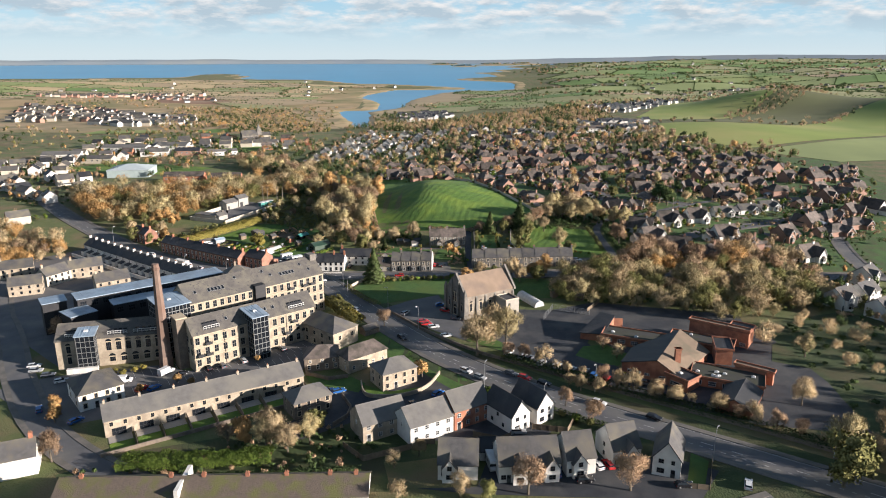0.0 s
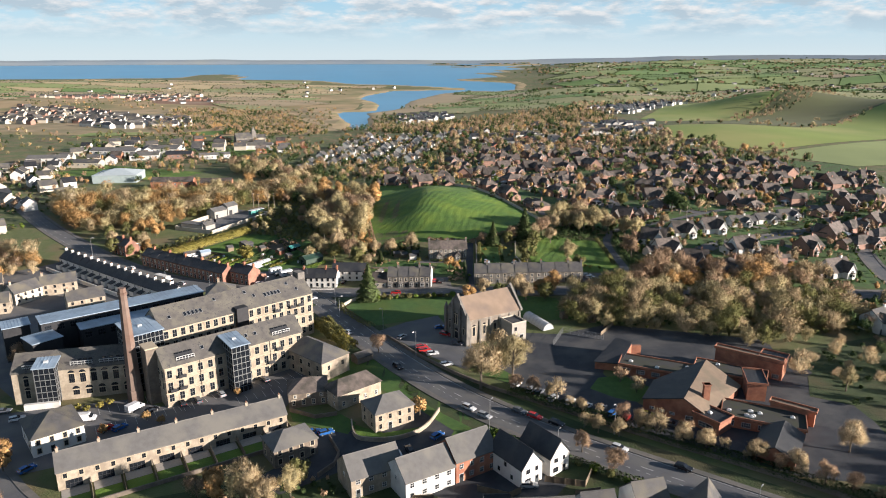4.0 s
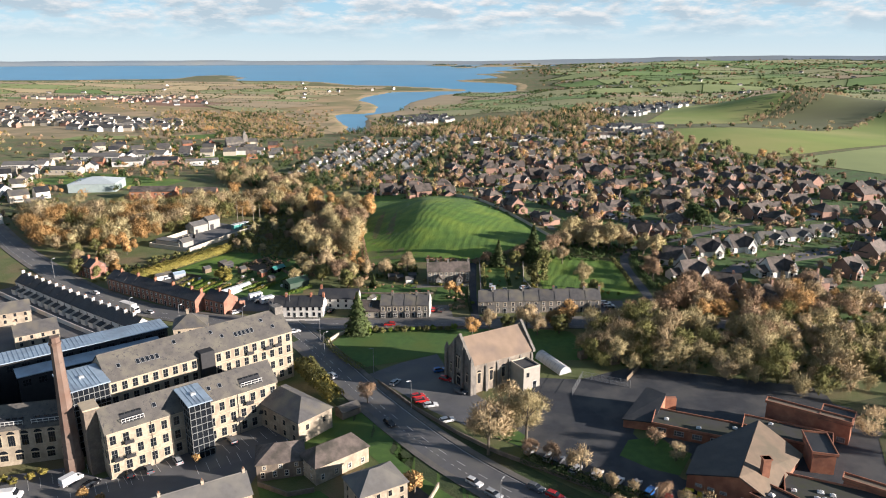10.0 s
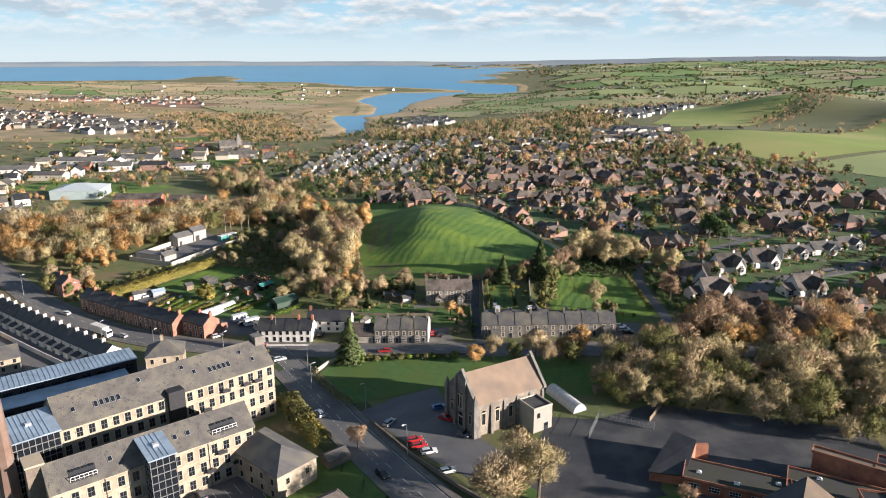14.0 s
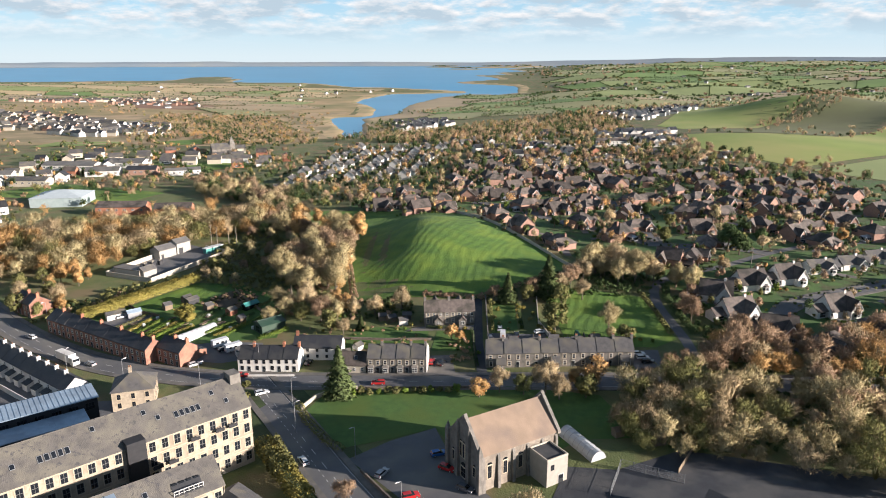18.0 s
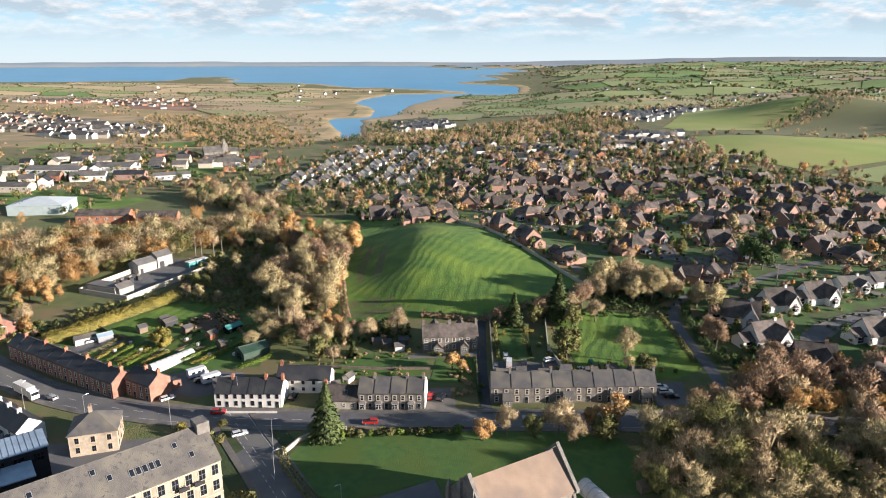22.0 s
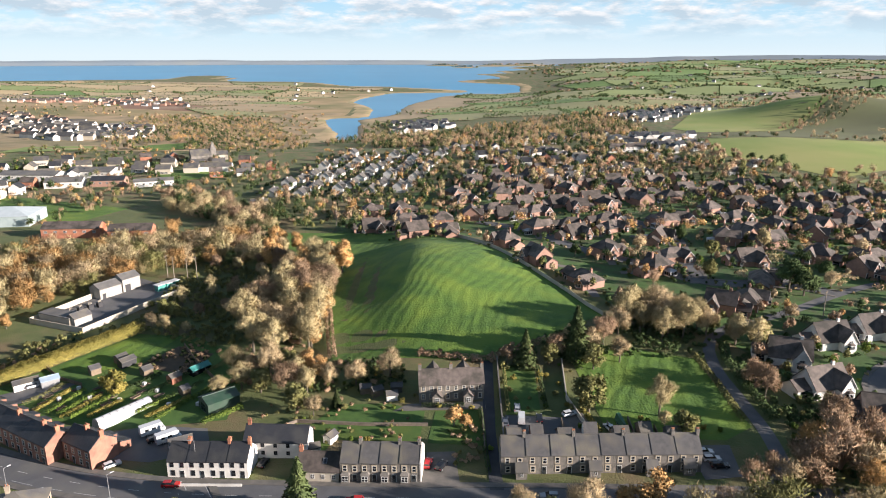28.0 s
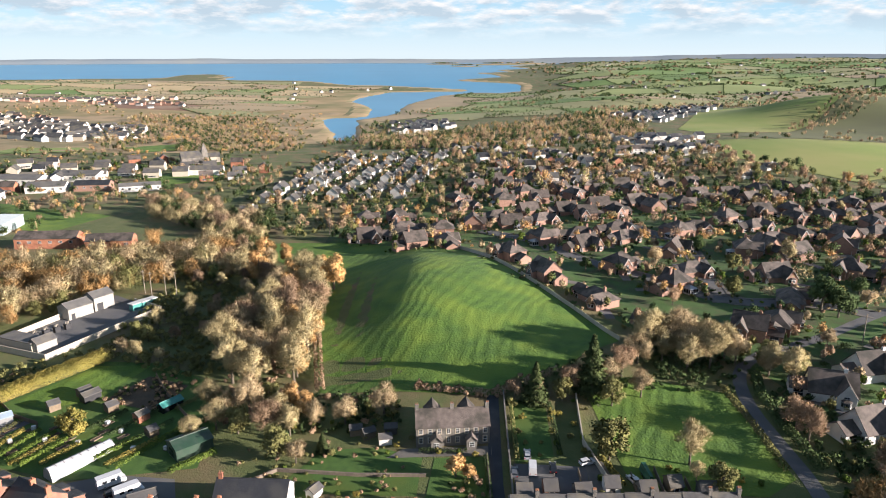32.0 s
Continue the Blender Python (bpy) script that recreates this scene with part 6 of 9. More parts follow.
sheet("house_drive", [(-8, 174), (14, 176), (30, 166), (24, 158), (4, 160), (-10, 164)], TARMAC_D, 0.06, 4, "dark tarmac drive among the new houses", "yard")
wall_line(round_line([(-25.3, 196), (-24, 189), (-21.5, 186.2), (-14, 185.6), (-8, 188), (-4, 192.4), (-1, 201)]), 1.3, 0.35, SAND, "curved pale stone wall round the house garden")
wall_line([(-30.2, 170.4), (-27, 175), (-26.4, 180), (-30.2, 188)], 1.4, 0.3, RUBBLE, "stone wall beside the drive")
wall_line([(-44, 203.5), (-36, 199), (-30, 200.5)], 1.3, 0.3, RUBBLE, "low stone wall before the lodges")
sheet("lodge_garden", [(-44, 203), (-36, 199.5), (-29, 201), (-24, 196), (-25.5, 190), (-34, 194), (-42, 198)], GRASS, 0.085, 3, "small shaded lawn before the lodges", "lawn", "")
sheet("garden_lawn", [(-24.5, 195), (-23.2, 189.4), (-21, 187.2), (-14, 186.6), (-9, 189), (-6, 192.6), (-16, 190)], FIELD, 0.09, 2, "bright lawn inside the curved wall", "lawn", "")
hedge([(-92, 146.5), (-60, 147.2), (-20, 148.6)], 1.6, 1.6, L_GRN, "dark clipped hedge behind the long terrace", 12, 0.36, 90)
hedge([(-117.5, 161.5), (-107.5, 163.5)], 1.6, 1.8, L_YEL, "bright yellow garden hedge beside the street", 16, 0.34, 91)
for x, y, a in ((-8, 160, 0), (6, 172, 20), (18, 170, 30), (30, 160, 10)):
    fence([(x, y), (x + 6 * math.cos(radians(a)), y + 6 * math.sin(radians(a)))], 1.7, "weathered timber garden fence")
for k_, c_, x, y, a in (("car", "blue", -104, 176, 60), ("car", "white", -10, 172, 20), ("car", "black", -4, 178, -30), ("car", "blue", -31.5, 190.5, 30), ("car", "silver", 20, 164, 0)):
    vehicle(k_, c_, x, y, a)
for lo_, hi_ in ((6.4, 10.5), (-10.5, -6.4)):
    ribbon("verge", ROAD_A, lo_, hi_, ROUGH, 0.05, label="dark rough verge along the main road", category="verge")

# ---- terraces along the street ----


def cottage(key, L, D, eave, rise, wall, roof, label, group, win=FRAME_W, cols=2, surround=None, back=(4.0, 2.6, 3.8), bay=False, chim=BRICK_R, pots=4):
    """One house of a terrace, built once; its front-left corner is its origin."""
    if key in SHARED:
        return SHARED[key]
    h = tagged(new("terraced_house"), label, "house", group)
    part("wall", wall_block(L, D, eave, rise), wall, h)
    part("roof", gable_roof(L, D, eave, rise, 0.25, 0.0), roof, h)
    chimney_stack(h, L - 0.3, D / 2, eave + rise, chim, 0.7, 1.1, 1.3, pots)
    for c in range(cols):
        on_wall(h, "window", window_mesh(0.95, 1.45, win, 0, False, surround), "f", L * (c + 0.5) / cols, 3.0, L, D)
    on_wall(h, "window", window_mesh(1.0, 1.5, win, 0, False, surround), "f", L * 0.28, 0.7, L, D)
    on_wall(h, "door", door_mesh(0.95, 2.1), "f", L * 0.74, 0.0, L, D)
    on_wall(h, "window", window_mesh(0.9, 1.2, win, 0), "b", L * 0.3, 3.0, L, D)
    if bay:
        bm = bmesh.new()
        box(bm, L * 0.28 - 1.0, -0.9, -1, L * 0.28 + 1.0, 0, 2.4)
        solid(bm, [(L * 0.28 - 1.1, -1.0, 2.4), (L * 0.28 + 1.1, -1.0, 2.4), (L * 0.28 + 1.1, 0, 2.4), (L * 0.28 - 1.1, 0, 2.4)], [(L * 0.28 - 0.7, -0.2, 2.9), (L * 0.28 + 0.7, -0.2, 2.9), (L * 0.28 + 0.7, 0, 2.9), (L * 0.28 - 0.7, 0, 2.9)])
        b = part("bay_window", bm, wall, h)
        part("window", window_mesh(1.5, 1.4, win, 1), None, b).matrix_local = pose(L * 0.28, -0.92, 0.7)
    if back:
        bm = bmesh.new()
        bd, b0, b1 = back
        prof = [(D, -2), (D + bd, -2), (D + bd, b0), (D, b1)]
        solid(bm, [(L * 0.95, v, z) for v, z in prof], [(L * 0.4, v, z) for v, z in prof])
        ext = part("rear_extension", bm, wall, h)
        bm = bmesh.new()
        lo = [(L * 0.38, D, b1 + 0.05), (L * 0.97, D, b1 + 0.05), (L * 0.97, D + bd + 0.2, b0), (L * 0.38, D + bd + 0.2, b0)]
        solid(bm, lo, [(x, y, z + 0.18) for x, y, z in lo])
        part("lean_to_roof", bm, roof, ext)
    h.location = (0, 0, -60)
    SHARED[key] = h
    h["first"] = 1
    return h


def put(h, x, y, turn, sink=0.0, z=None):
    m = pose(x, y, (G(x, y) - sink) if z is None else z, 0, 0, turn)
    if "first" in h:
        del h["first"]
        h.matrix_basis = m
        return h
    return copy_thing(h, m)


def terrace(h, x, y, turn, n, L, step=0.0):
    c, s = math.cos(radians(turn)), math.sin(radians(turn))
    for i in range(n):
        px, py = x + c * L * i, y + s * L * i
        ob = put(h, px, py, turn, z=G(px + c * L / 2, py + s * L / 2) - 0.1)
        if i % 2 and i < n - 1:
            for k in [k for k in ob.children if k.name.startswith("chimney")]:
                bpy.data.objects.remove(k)


stone_c = cottage("stone", 4.7, 8, 5.2, 3.0, GREYST, SLATE, "grey stone terraced cottage with a bay window", "stone terrace", FRAME_W, 2, STONE_TRIM, bay=True, chim=GREYST)
terrace(stone_c, -24.3, 311.2, -4, 4, 4.7)
gable_w = thing("gable_wall", -5.4, 309.9, G(-5.4, 310), -4, "white rendered gable end of the stone terrace", "wall")
bm = bmesh.new()
solid(bm, [(0, -0.1, -2), (0, 8.1, -2), (0, 8.1, 5.3), (0, 4, 8.4), (0, -0.1, 5.3)], [(0.35, -0.1, -2), (0.35, 8.1, -2), (0.35, 8.1, 5.3), (0.35, 4, 8.4), (0.35, -0.1, 5.3)])
part("wall", bm, RENDER_W, gable_w)
white_c = cottage("white", 4.95, 7.6, 4.6, 3.0, RENDER_W, SLATE_D, "white rendered terraced house with a dark slate roof", "white terrace", FRAME_D, 2, None)
terrace(white_c, -66.6, 314.6, -3, 4, 4.95)
grey_w = house("rear_house", -50, 322, -3, 16, 7, 4.4, 2.8, "white house with a dark slate roof set back from the street", "house", RENDER_W, SLATE_D, chimneys=(0.8,))
fill_wall(grey_w, "f", 16, 7, 5, (0.8, 2.9), 0.9, 1.1, FRAME_D, 1)
low = house("low_house", -34.6, 311.6, -4, 10, 7, 2.9, 3.0, "low white cottage with a dark brown roof", "house", RENDER_C, TILE_BR, chimneys=(0.4,))
fill_wall(low, "f", 10, 7, 4, (0.8,), 0.9, 1.2, FRAME_W, 1)
skylight(low, 6.5, 7, 2.9, 3.0, 0.5)
long_c = cottage("long", 5.9, 8, 5.0, 3.0, GREYST, SLATE, "grey stone terraced house with a slate roof", "long stone terrace", FRAME_W, 2, STONE_TRIM, chim=GREYST)
terrace(long_c, 13.8, 312.0, -1, 8, 5.9)
for u in (17.2, 34.5, 47.8, 56.6):
    p = house("porch", u, 309.8, -1, 2.6, 2.4, 2.2, 1.4, "small stone porch with a pitched slate roof", "porch", GREYST, SLATE)
    on_wall(p, "window", window_mesh(0.9, 1.2, FRAME_W, 1), "f", 1.3, 0.7, 2.6, 2.4)
for i, (x, y, L, m_) in enumerate(((16.4, 323.4, 3.4, GREYST), (22.6, 324.6, 3.0, BRICK_T), (29.4, 322.8, 3.6, GREYST), (36.2, 325.2, 3.2, RENDER_W), (43.6, 323.2, 3.6, GREYST), (50.4, 324.8, 3.0, WOOD), (56.6, 322.6, 3.4, GREYST))):
    o = house("outhouse", x, y, -1 + (i % 3) * 3, L, 4.2, 2.3, 1.5, "small pitched outhouse behind the long stone terrace", "shed", m_, SLATE)
    on_wall(o, "door", door_mesh(), "f", L / 2, 0.05, L, 4.2)
for i in range(7):
    wall_line([(19.6 + 5.9 * i, 320.3), (19.9 + 5.9 * i, 330 + (i % 3) * 2)], 1.5, 0.2, RUBBLE if i % 2 else WOOD, "low wall between the back yards of the terrace")
brick_c = cottage("brick", 5.5, 7.6, 5.4, 2.7, BRICK_T, SLATE_D, "red brick terraced house with a dark slate roof", "red brick terrace", FRAME_W, 2, STONE_TRIM, pots=5)
terrace(brick_c, -146.6, 347.8, -30, 10, 5.5)
terrace(brick_c, -96.4, 323.4, -29, 2, 5.5)
terrace(brick_c, -170.0, 366.5, -33, 2, 6.2)
row_w = cottage("white_row", 5.6, 7.4, 4.8, 2.8, RENDER_W, SLATE_D, "white narrow terraced house with a dark slate roof", "white street row", FRAME_W, 2, None, back=(2.2, 2.0, 2.7), chim=RENDER_W)
cw, sw = math.cos(radians(145)), math.sin(radians(145))
for i in range(16):
    px, py = -107.5 + cw * 5.6 * i, 299.5 + sw * 5.6 * i
    put(row_w, px, py, 145, z=G(px, py) + 0.1)
wall_line([(-115.2, 288.5), (-190.0, 341.0)], 1.9, 0.25, RENDER_W, "white rendered yard wall behind the street row")
corner = house("corner_house", -96.0, 289.5, 17, 11.5, 10.5, 6.0, 3.8, "sandstone corner house with a hipped slate roof", "house", SAND, SLATE, hip=True, chimneys=(5,), chim_mat=SAND)
fill_wall(corner, "f", 11.5, 10.5, 3, (0.9, 3.6), 1.0, 1.6, FRAME_D, 1, STONE_TRIM)
fill_wall(corner, "r", 11.5, 10.5, 3, (0.9, 3.6), 1.0, 1.6, FRAME_D, 1, STONE_TRIM)
for x, y, a, L in ((-187, 282, 24, 13), (-178, 296, 62, 12), (-173, 306.5, 30, 14), (-151, 286.5, 36, 14), (-205, 305, 28, 14), (-203, 262, 30, 12)):
    h = house("stone_house", x, y, a, L, 8, 5.0, 3.0, "tan stone town house with a slate roof", "house", SAND if x % 2 else RENDER_C, SLATE, chimneys=(1.0,), chim_mat=SAND)
    fill_wall(h, "f", L, 8, 4, (0.9, 3.2), 0.9, 1.3, FRAME_D, 1)
    fill_wall(h, "r", L, 8, 2, (0.9, 3.2), 0.9, 1.3, FRAME_D, 1)
sheet("town_yard", [(-215, 262), (-190, 262), (-160, 240), (-128, 212), (-100, 232), (-60, 300), (-108, 296), (-190, 352), (-215, 330)], TARMAC, 0.05, label="grey tarmac back yards of the town", category="yard")
hedge([(-47, 268), (-38, 254), (-31, 243)], 5.5, 4.2, L_YEL, "overgrown yellow-green bank of shrubs beside the mill", 10, 0.5, 21)
hedge([(-45, 266), (-37, 252)], 6.5, 5.4, L_OLV, "overgrown olive shrubs beside the mill", 7, 0.55, 22)
hedge([(-42, 290), (-38, 281), (-30, 269), (-26, 265)], 2.6, 1.9, L_OLV, "low mixed shrubs along the lawn", 8, 0.4, 23)
wall_line([(-41, 288.5), (-38, 295), (-33, 299.2), (-26, 300)], 1.3, 0.4, RENDER_C, "curved pale wall at the lawn corner")
for i in range(13):
    tree("shrub" if i % 3 else "shrub_green", -27 + i * 2.6, 296.6 + 0.5 * math.sin(i * 2.1), 0.95 + 0.15 * math.sin(i * 1.7))
tree("conifer", -31.0, 297.0, 1.25)
wall_line([(-24, 300.2), (8, 298.6)], 0.9, 0.4, RUBBLE, "low stone wall between lawn and street")
for x, y in ((-66, 300), (-63, 298), (-70, 299), (-59, 295), (-61, 303), (-72, 302)):
    tree("shrub" if x % 2 else "shrub_yellow", x, y, 1.1)
sheet("verge", [(-74, 303), (-60, 304), (-52, 292), (-56, 286), (-70, 297)], ROUGH, 0.09, 4, "planted corner beside the junction", "verge")

# ---- allotments and yard behind the brick terrace ----
sheet("allotment_grass", [(-138, 356), (-108, 396), (-88, 394), (-62, 376), (-60, 340), (-90, 336), (-118, 344)], GRASS, 0.06, 5, "sunlit allotment grass between hedges", "allotment")
sheet("allotment_lawn", [(-124, 372), (-109, 393), (-92, 393), (-99, 374), (-112, 368)], FIELD, 0.1, 4, "bright open grass plot", "lawn")
sheet("plot_soil", [(-98, 372), (-90, 386), (-76, 380), (-80, 366)], SOIL, 0.1, 4, "brown weedy garden plot", "allotment")
sheet("yard", [(-96, 333), (-80, 338), (-64, 336), (-60, 326), (-74, 321), (-86, 323)], TARMAC, 0.08, 4, "tarmac yard behind the brick houses", "yard")
sheet("parking", [(-130, 346), (-118, 354), (-112, 362), (-122, 362), (-134, 354)], TARMAC, 0.1, 4, "small tarmac parking place", "yard")
hedge([(-139, 356), (-128, 370), (-116, 385), (-107.5, 396)], 5.4, 4.8, L_YEL, "tall clipped golden hedge", 36, 0.3, 31, waver=0.15)
for i, (x0, y0, x1, y1, lv) in enumerate(((-116.3, 345, -112, 357, L_YEL), (-112.4, 344, -107.5, 357, L_HDG), (-108.7, 343, -103, 356, L_HDG), (-104.3, 341.5, -98.2, 353, L_HDG), (-99.5, 342, -93.5, 350.5, L_YEL), (-87, 343.6, -79, 353, L_HDG), (-83, 341, -74, 352, L_YEL), (-97.6, 353, -88, 366, L_GRN), (-88, 354, -78, 368, L_GRN))):
    hedge([(x0, y0), (x1, y1)], 1.3, 1.5, lv, "clipped garden hedge between allotment plots", 16, 0.35, 40 + i, waver=0.1)
tree("shrub_yellow", -99, 357, 2.6)
tree("shrub_yellow", -97, 354.5, 2.0)
for x, y, a, L, m_, lb in ((-128.7, 356.5, 40, 7, RENDER_W, "pale block-built shed"), (-121.5, 358.6, 40, 5, STEEL, "low greenhouse of pale panels"), (-102.2, 370.3, 55, 5, DARKM, "dark timber shed"), (-104.5, 373, 55, 3.5, WOOD, "small timber shed"),
                        (-82.4, 359.9, 55, 3.4, BRICK_R, "red timber allotment shed"), (-76.5, 352.8, 50, 2.5, WOOD, "small timber shed"), (-93, 365, 50, 3, WOOD, "small timber shed"), (-110, 366, 45, 3, WOOD, "small timber shed"), (-70, 325, 30, 6, RENDER_W, "white rendered outhouse")):
    house("garden_shed", x, y, a, L, 3, 2.1, 0.7, f"{lb} among the allotments", "shed", m_, LEADZ if m_ is STEEL else SLATE)
GREENP = mat("teal_sheeting", (0.06, 0.3, 0.27), (0.05, 0.24, 0.22), 1, 0.5)
GREEND = mat("dark_green_sheeting", (0.03, 0.075, 0.045), (0.025, 0.06, 0.04), 1, 0.5, stain=((0.05, 0.08, 0.06), 0.4))
house("greenhouse", -77.6, 364.6, 55, 6.5, 2.6, 1.8, 0.8, "small greenhouse with teal sheeting on the roof", "greenhouse", GLASS, GREENP)
gs = house("green_shed", -65.6, 342.2, 42, 9.5, 6.5, 3.0, 1.2, "dark green metal shed with a shallow roof", "shed", GREEND, GREEND)
on_wall(gs, "door", window_mesh(3.0, 2.4, GREEND, 1), "l", 3.2, 0.1, 9.5, 6.5)
hedge([(-66, 337.5), (-57, 345.5)], 1.6, 2.0, L_HDG, "bright clipped hedge beside the green shed", 16, 0.35, 60)
for k_, c_, x, y, a in (("camper", "white", -78.2, 334.3, 40), ("camper", "white", -72.4, 330.4, 40), ("car", "black", -76.0, 330.5, 40), ("car", "white", -82.5, 319.6, 40), ("car", "red", -64.5, 311.0, 0), ("car", "black", -44.5, 318.8, 80),
                        ("car", "red", -3.6, 316.6, 80), ("car", "black", -0.4, 315.4, 65), ("car", "red", -20, 303.2, 182), ("car", "white", -55, 299, 30), ("car", "white", -124.5, 359.8, 40), ("car", "white", -150, 342.5, 150), ("car", "silver", -118, 321, 150),
                        ("car", "white", 64.5, 318.5, 0), ("car", "white", 65.2, 315.6, 0), ("car", "black", 66.0, 312.8, 0), ("car", "silver", 24, 302.6, 180)):
    vehicle(k_, c_, x, y, a)
sheet("parking", [(61, 308), (70, 309), (72, 322), (61, 322)], TARMAC, 0.1, 4, "small grey parking place at the end of the terrace", "yard")
sheet("parking", [(-5, 309.5), (4, 309), (3, 322), (-4, 322)], PAVE, 0.1, 4, "gravel parking beside the stone terrace", "yard")
for lo_x, hi_x in ((-66.4, -47.5),):
    wall_line([(lo_x, 311.3), (hi_x, 310.4)], 0.7, 0.25, RENDER_W, "low white front garden wall")
lorry = thing("lorry", -126, 322.5, G(-126, 322.5) + 0.1, -33, "white box lorry standing on the street", "lorry")
bm = bmesh.new()
box(bm, -5.5, -1.25, 1.1, 2.6, 1.25, 3.8)
part("cargo_box", bm, RENDER_W, lorry)
bm = bmesh.new()
extrude_profile(bm, [(2.7, 0.5), (4.6, 0.5), (4.65, 1.6), (4.4, 2.9), (2.7, 3.1)], 1.2, 1.15)
bmesh.ops.recalc_face_normals(bm, faces=bm.faces)
part("cab", bm, CAR_COL["white"], lorry)
bm = bmesh.new()
box(bm, 4.5, -1.05, 1.75, 4.66, 1.05, 2.6)
part("windscreen", bm, GLASS, lorry)
bm = bmesh.new()
box(bm, -5.4, -1.0, 0.6, 2.7, 1.0, 1.1)
part("chassis", bm, DARKM, lorry)
for wx in (-4, -2.8, 3.6):
    for s in (1, -1):
        part("wheel", wheel_mesh(), None, lorry).matrix_local = pose(wx, s * 1.05, 0.45) @ Matrix.Diagonal((1.5, 1.3, 1.5, 1))

# electricity yard
sheet("electricity_yard", [(-152, 406), (-128, 397), (-106, 437), (-132, 456)], TARMAC, 0.1, 5, "grey gravelled electricity yard", "yard")
for ln in ([(-152, 406), (-128, 397)], [(-128, 397), (-106, 437)], [(-152, 406), (-140, 432)], [(-106, 437), (-120, 446)]):
    wall_line(ln, 2.2, 0.25, RENDER_C, "pale concrete yard wall")
CLAD = mat("pale_cladding", (0.42, 0.40, 0.36), (0.36, 0.345, 0.31), 1.0, 0.7, stain=((0.33, 0.31, 0.28), 0.3))
sub = house("substation", -136.5, 428.5, 58, 9.5, 7, 4.2, 1.6, "pale clad substation building with a low gable", "substation", CLAD, SLATE_L)
add_box(sub, "door", DARKM, 1.0, -0.06, 0, 2.4, 0.05, 2.2)
sub2 = house("substation", -131.2, 437.2, 58, 8, 6.5, 5.4, 1.6, "taller pale clad substation building", "substation", CLAD, SLATE_L)
add_box(sub2, "door", DARKM, 1.0, -0.06, 0, 3.4, 0.05, 3.0)
flat_block("substation_shed", -149, 407.5, -22, 15, 5.5, 3.4, "low pale concrete switch house", RENDER_C, SLATE_L, category="substation")
house("substation_shed", -133, 401.5, 62, 7, 4.5, 3.2, 1.4, "grey clad shed with a pitched roof", "shed", CLAD, SLATE)
flat_block("container", -117, 437.5, 58, 6, 2.4, 2.5, "green steel storage container", GREENP, FRAME_W, category="container")
flat_block("container", -114.5, 440.5, 58, 6, 2.4, 2.5, "green steel storage container", GREENP, FRAME_W, category="container")
for i in range(5):
    x, y = -143 + i * 2.4, 411 + i * 2.6
    t_ = thing("transformer", x, y, G(x, y) + 0.1, 60, "grey transformer with ribbed sides", "transformer", "transformers")
    add_box(t_, "tank", DARKM, -1.0, -0.7, 0, 1.0, 0.7, 2.0)
    for k in range(4):
        add_box(t_, "fin", DARKM, -0.8 + k * 0.45, 0.75, 0.3, -0.7 + k * 0.45, 1.2, 1.8)
    for k in (-0.5, 0, 0.5):
        bm = bmesh.new()
        tube(bm, (k, 0, 2.0), (k, 0, 2.9), 0.1, 0.06, 6)
        part("insulator", bm, RENDER_C, t_)


def pole(x, y, high=10.0):
    if "pole" not in SHARED:
        ob = tagged(new("electricity_pole"), "tall pale timber electricity pole with a crossarm", "pole", "electricity poles")
        bm = bmesh.new()
        tube(bm, (0, 0, -0.5), (0, 0, 10), 0.17, 0.11, 7)
        part("pole", bm, mat("pale_pole", (0.36, 0.31, 0.25), (0.3, 0.26, 0.21), 2, 0.9), ob)
        bm = bmesh.new()
        box(bm, -1.1, -0.08, 9.3, 1.1, 0.08, 9.5)
        part("crossarm", bm, WOOD, ob)
        SHARED["pole"] = ob
        ob.matrix_basis = pose(x, y, G(x, y))
        return ob
    return copy_thing(SHARED["pole"], pose(x, y, G(x, y), 0, 0, x * 7))


for x, y in ((-117, 455), (-121, 458), (-110, 452), (-107, 455), (-168, 440), (-110, 498), (-120, 560), (-98, 560), (-60, 548), (135, 398)):
    pole(x, y)

# ---- villa and gardens ----
villa = house("villa", -6.6, 345.2, 4, 18.4, 7.6, 5.0, 3.0, "grey stone double house with a brown slate roof", "house", GREYST, TILE_BR, chimneys=(0.3, 9.2, 18.1), chim_mat=GREYST)
fill_wall(villa, "f", 18.4, 7.6, 8, (3.2,), 0.95, 1.4, FRAME_W, 1, STONE_TRIM)
fill_wall(villa, "f", 18.4, 7.6, 8, (0.7,), 0.95, 1.5, FRAME_W, 1, STONE_TRIM, skip=((0, 2), (0, 5)))
fill_wall(villa, "r", 18.4, 7.6, 2, (3.2,), 0.9, 1.3, FRAME_W, 1, STONE_TRIM)
for u in (3.6, 12.4):
    bm = bmesh.new()
    prof = [(u, -1), (u + 2.6, -1), (u + 2.6, 2.3), (u + 1.3, 3.6), (u, 2.3)]
    solid(bm, [(a, -2.2, b) for a, b in prof], [(a, 0, b) for a, b in prof])
    pw = part("porch", bm, GREYST, villa)
    bm = gable_roof(2.3, 2.6, 2.3, 1.3, 0.2, 0.15)
    bmesh.ops.transform(bm, matrix=Matrix.Translation((u + 2.6, -2.3, 0)) @ Matrix.Rotation(radians(90), 4, "Z"), verts=bm.verts)
    part("porch_roof", bm, TILE_BR, pw)
    part("window", window_mesh(1.3, 1.3, FRAME_W, 1), None, pw).matrix_local = pose(u + 1.3, -2.22, 0.6)
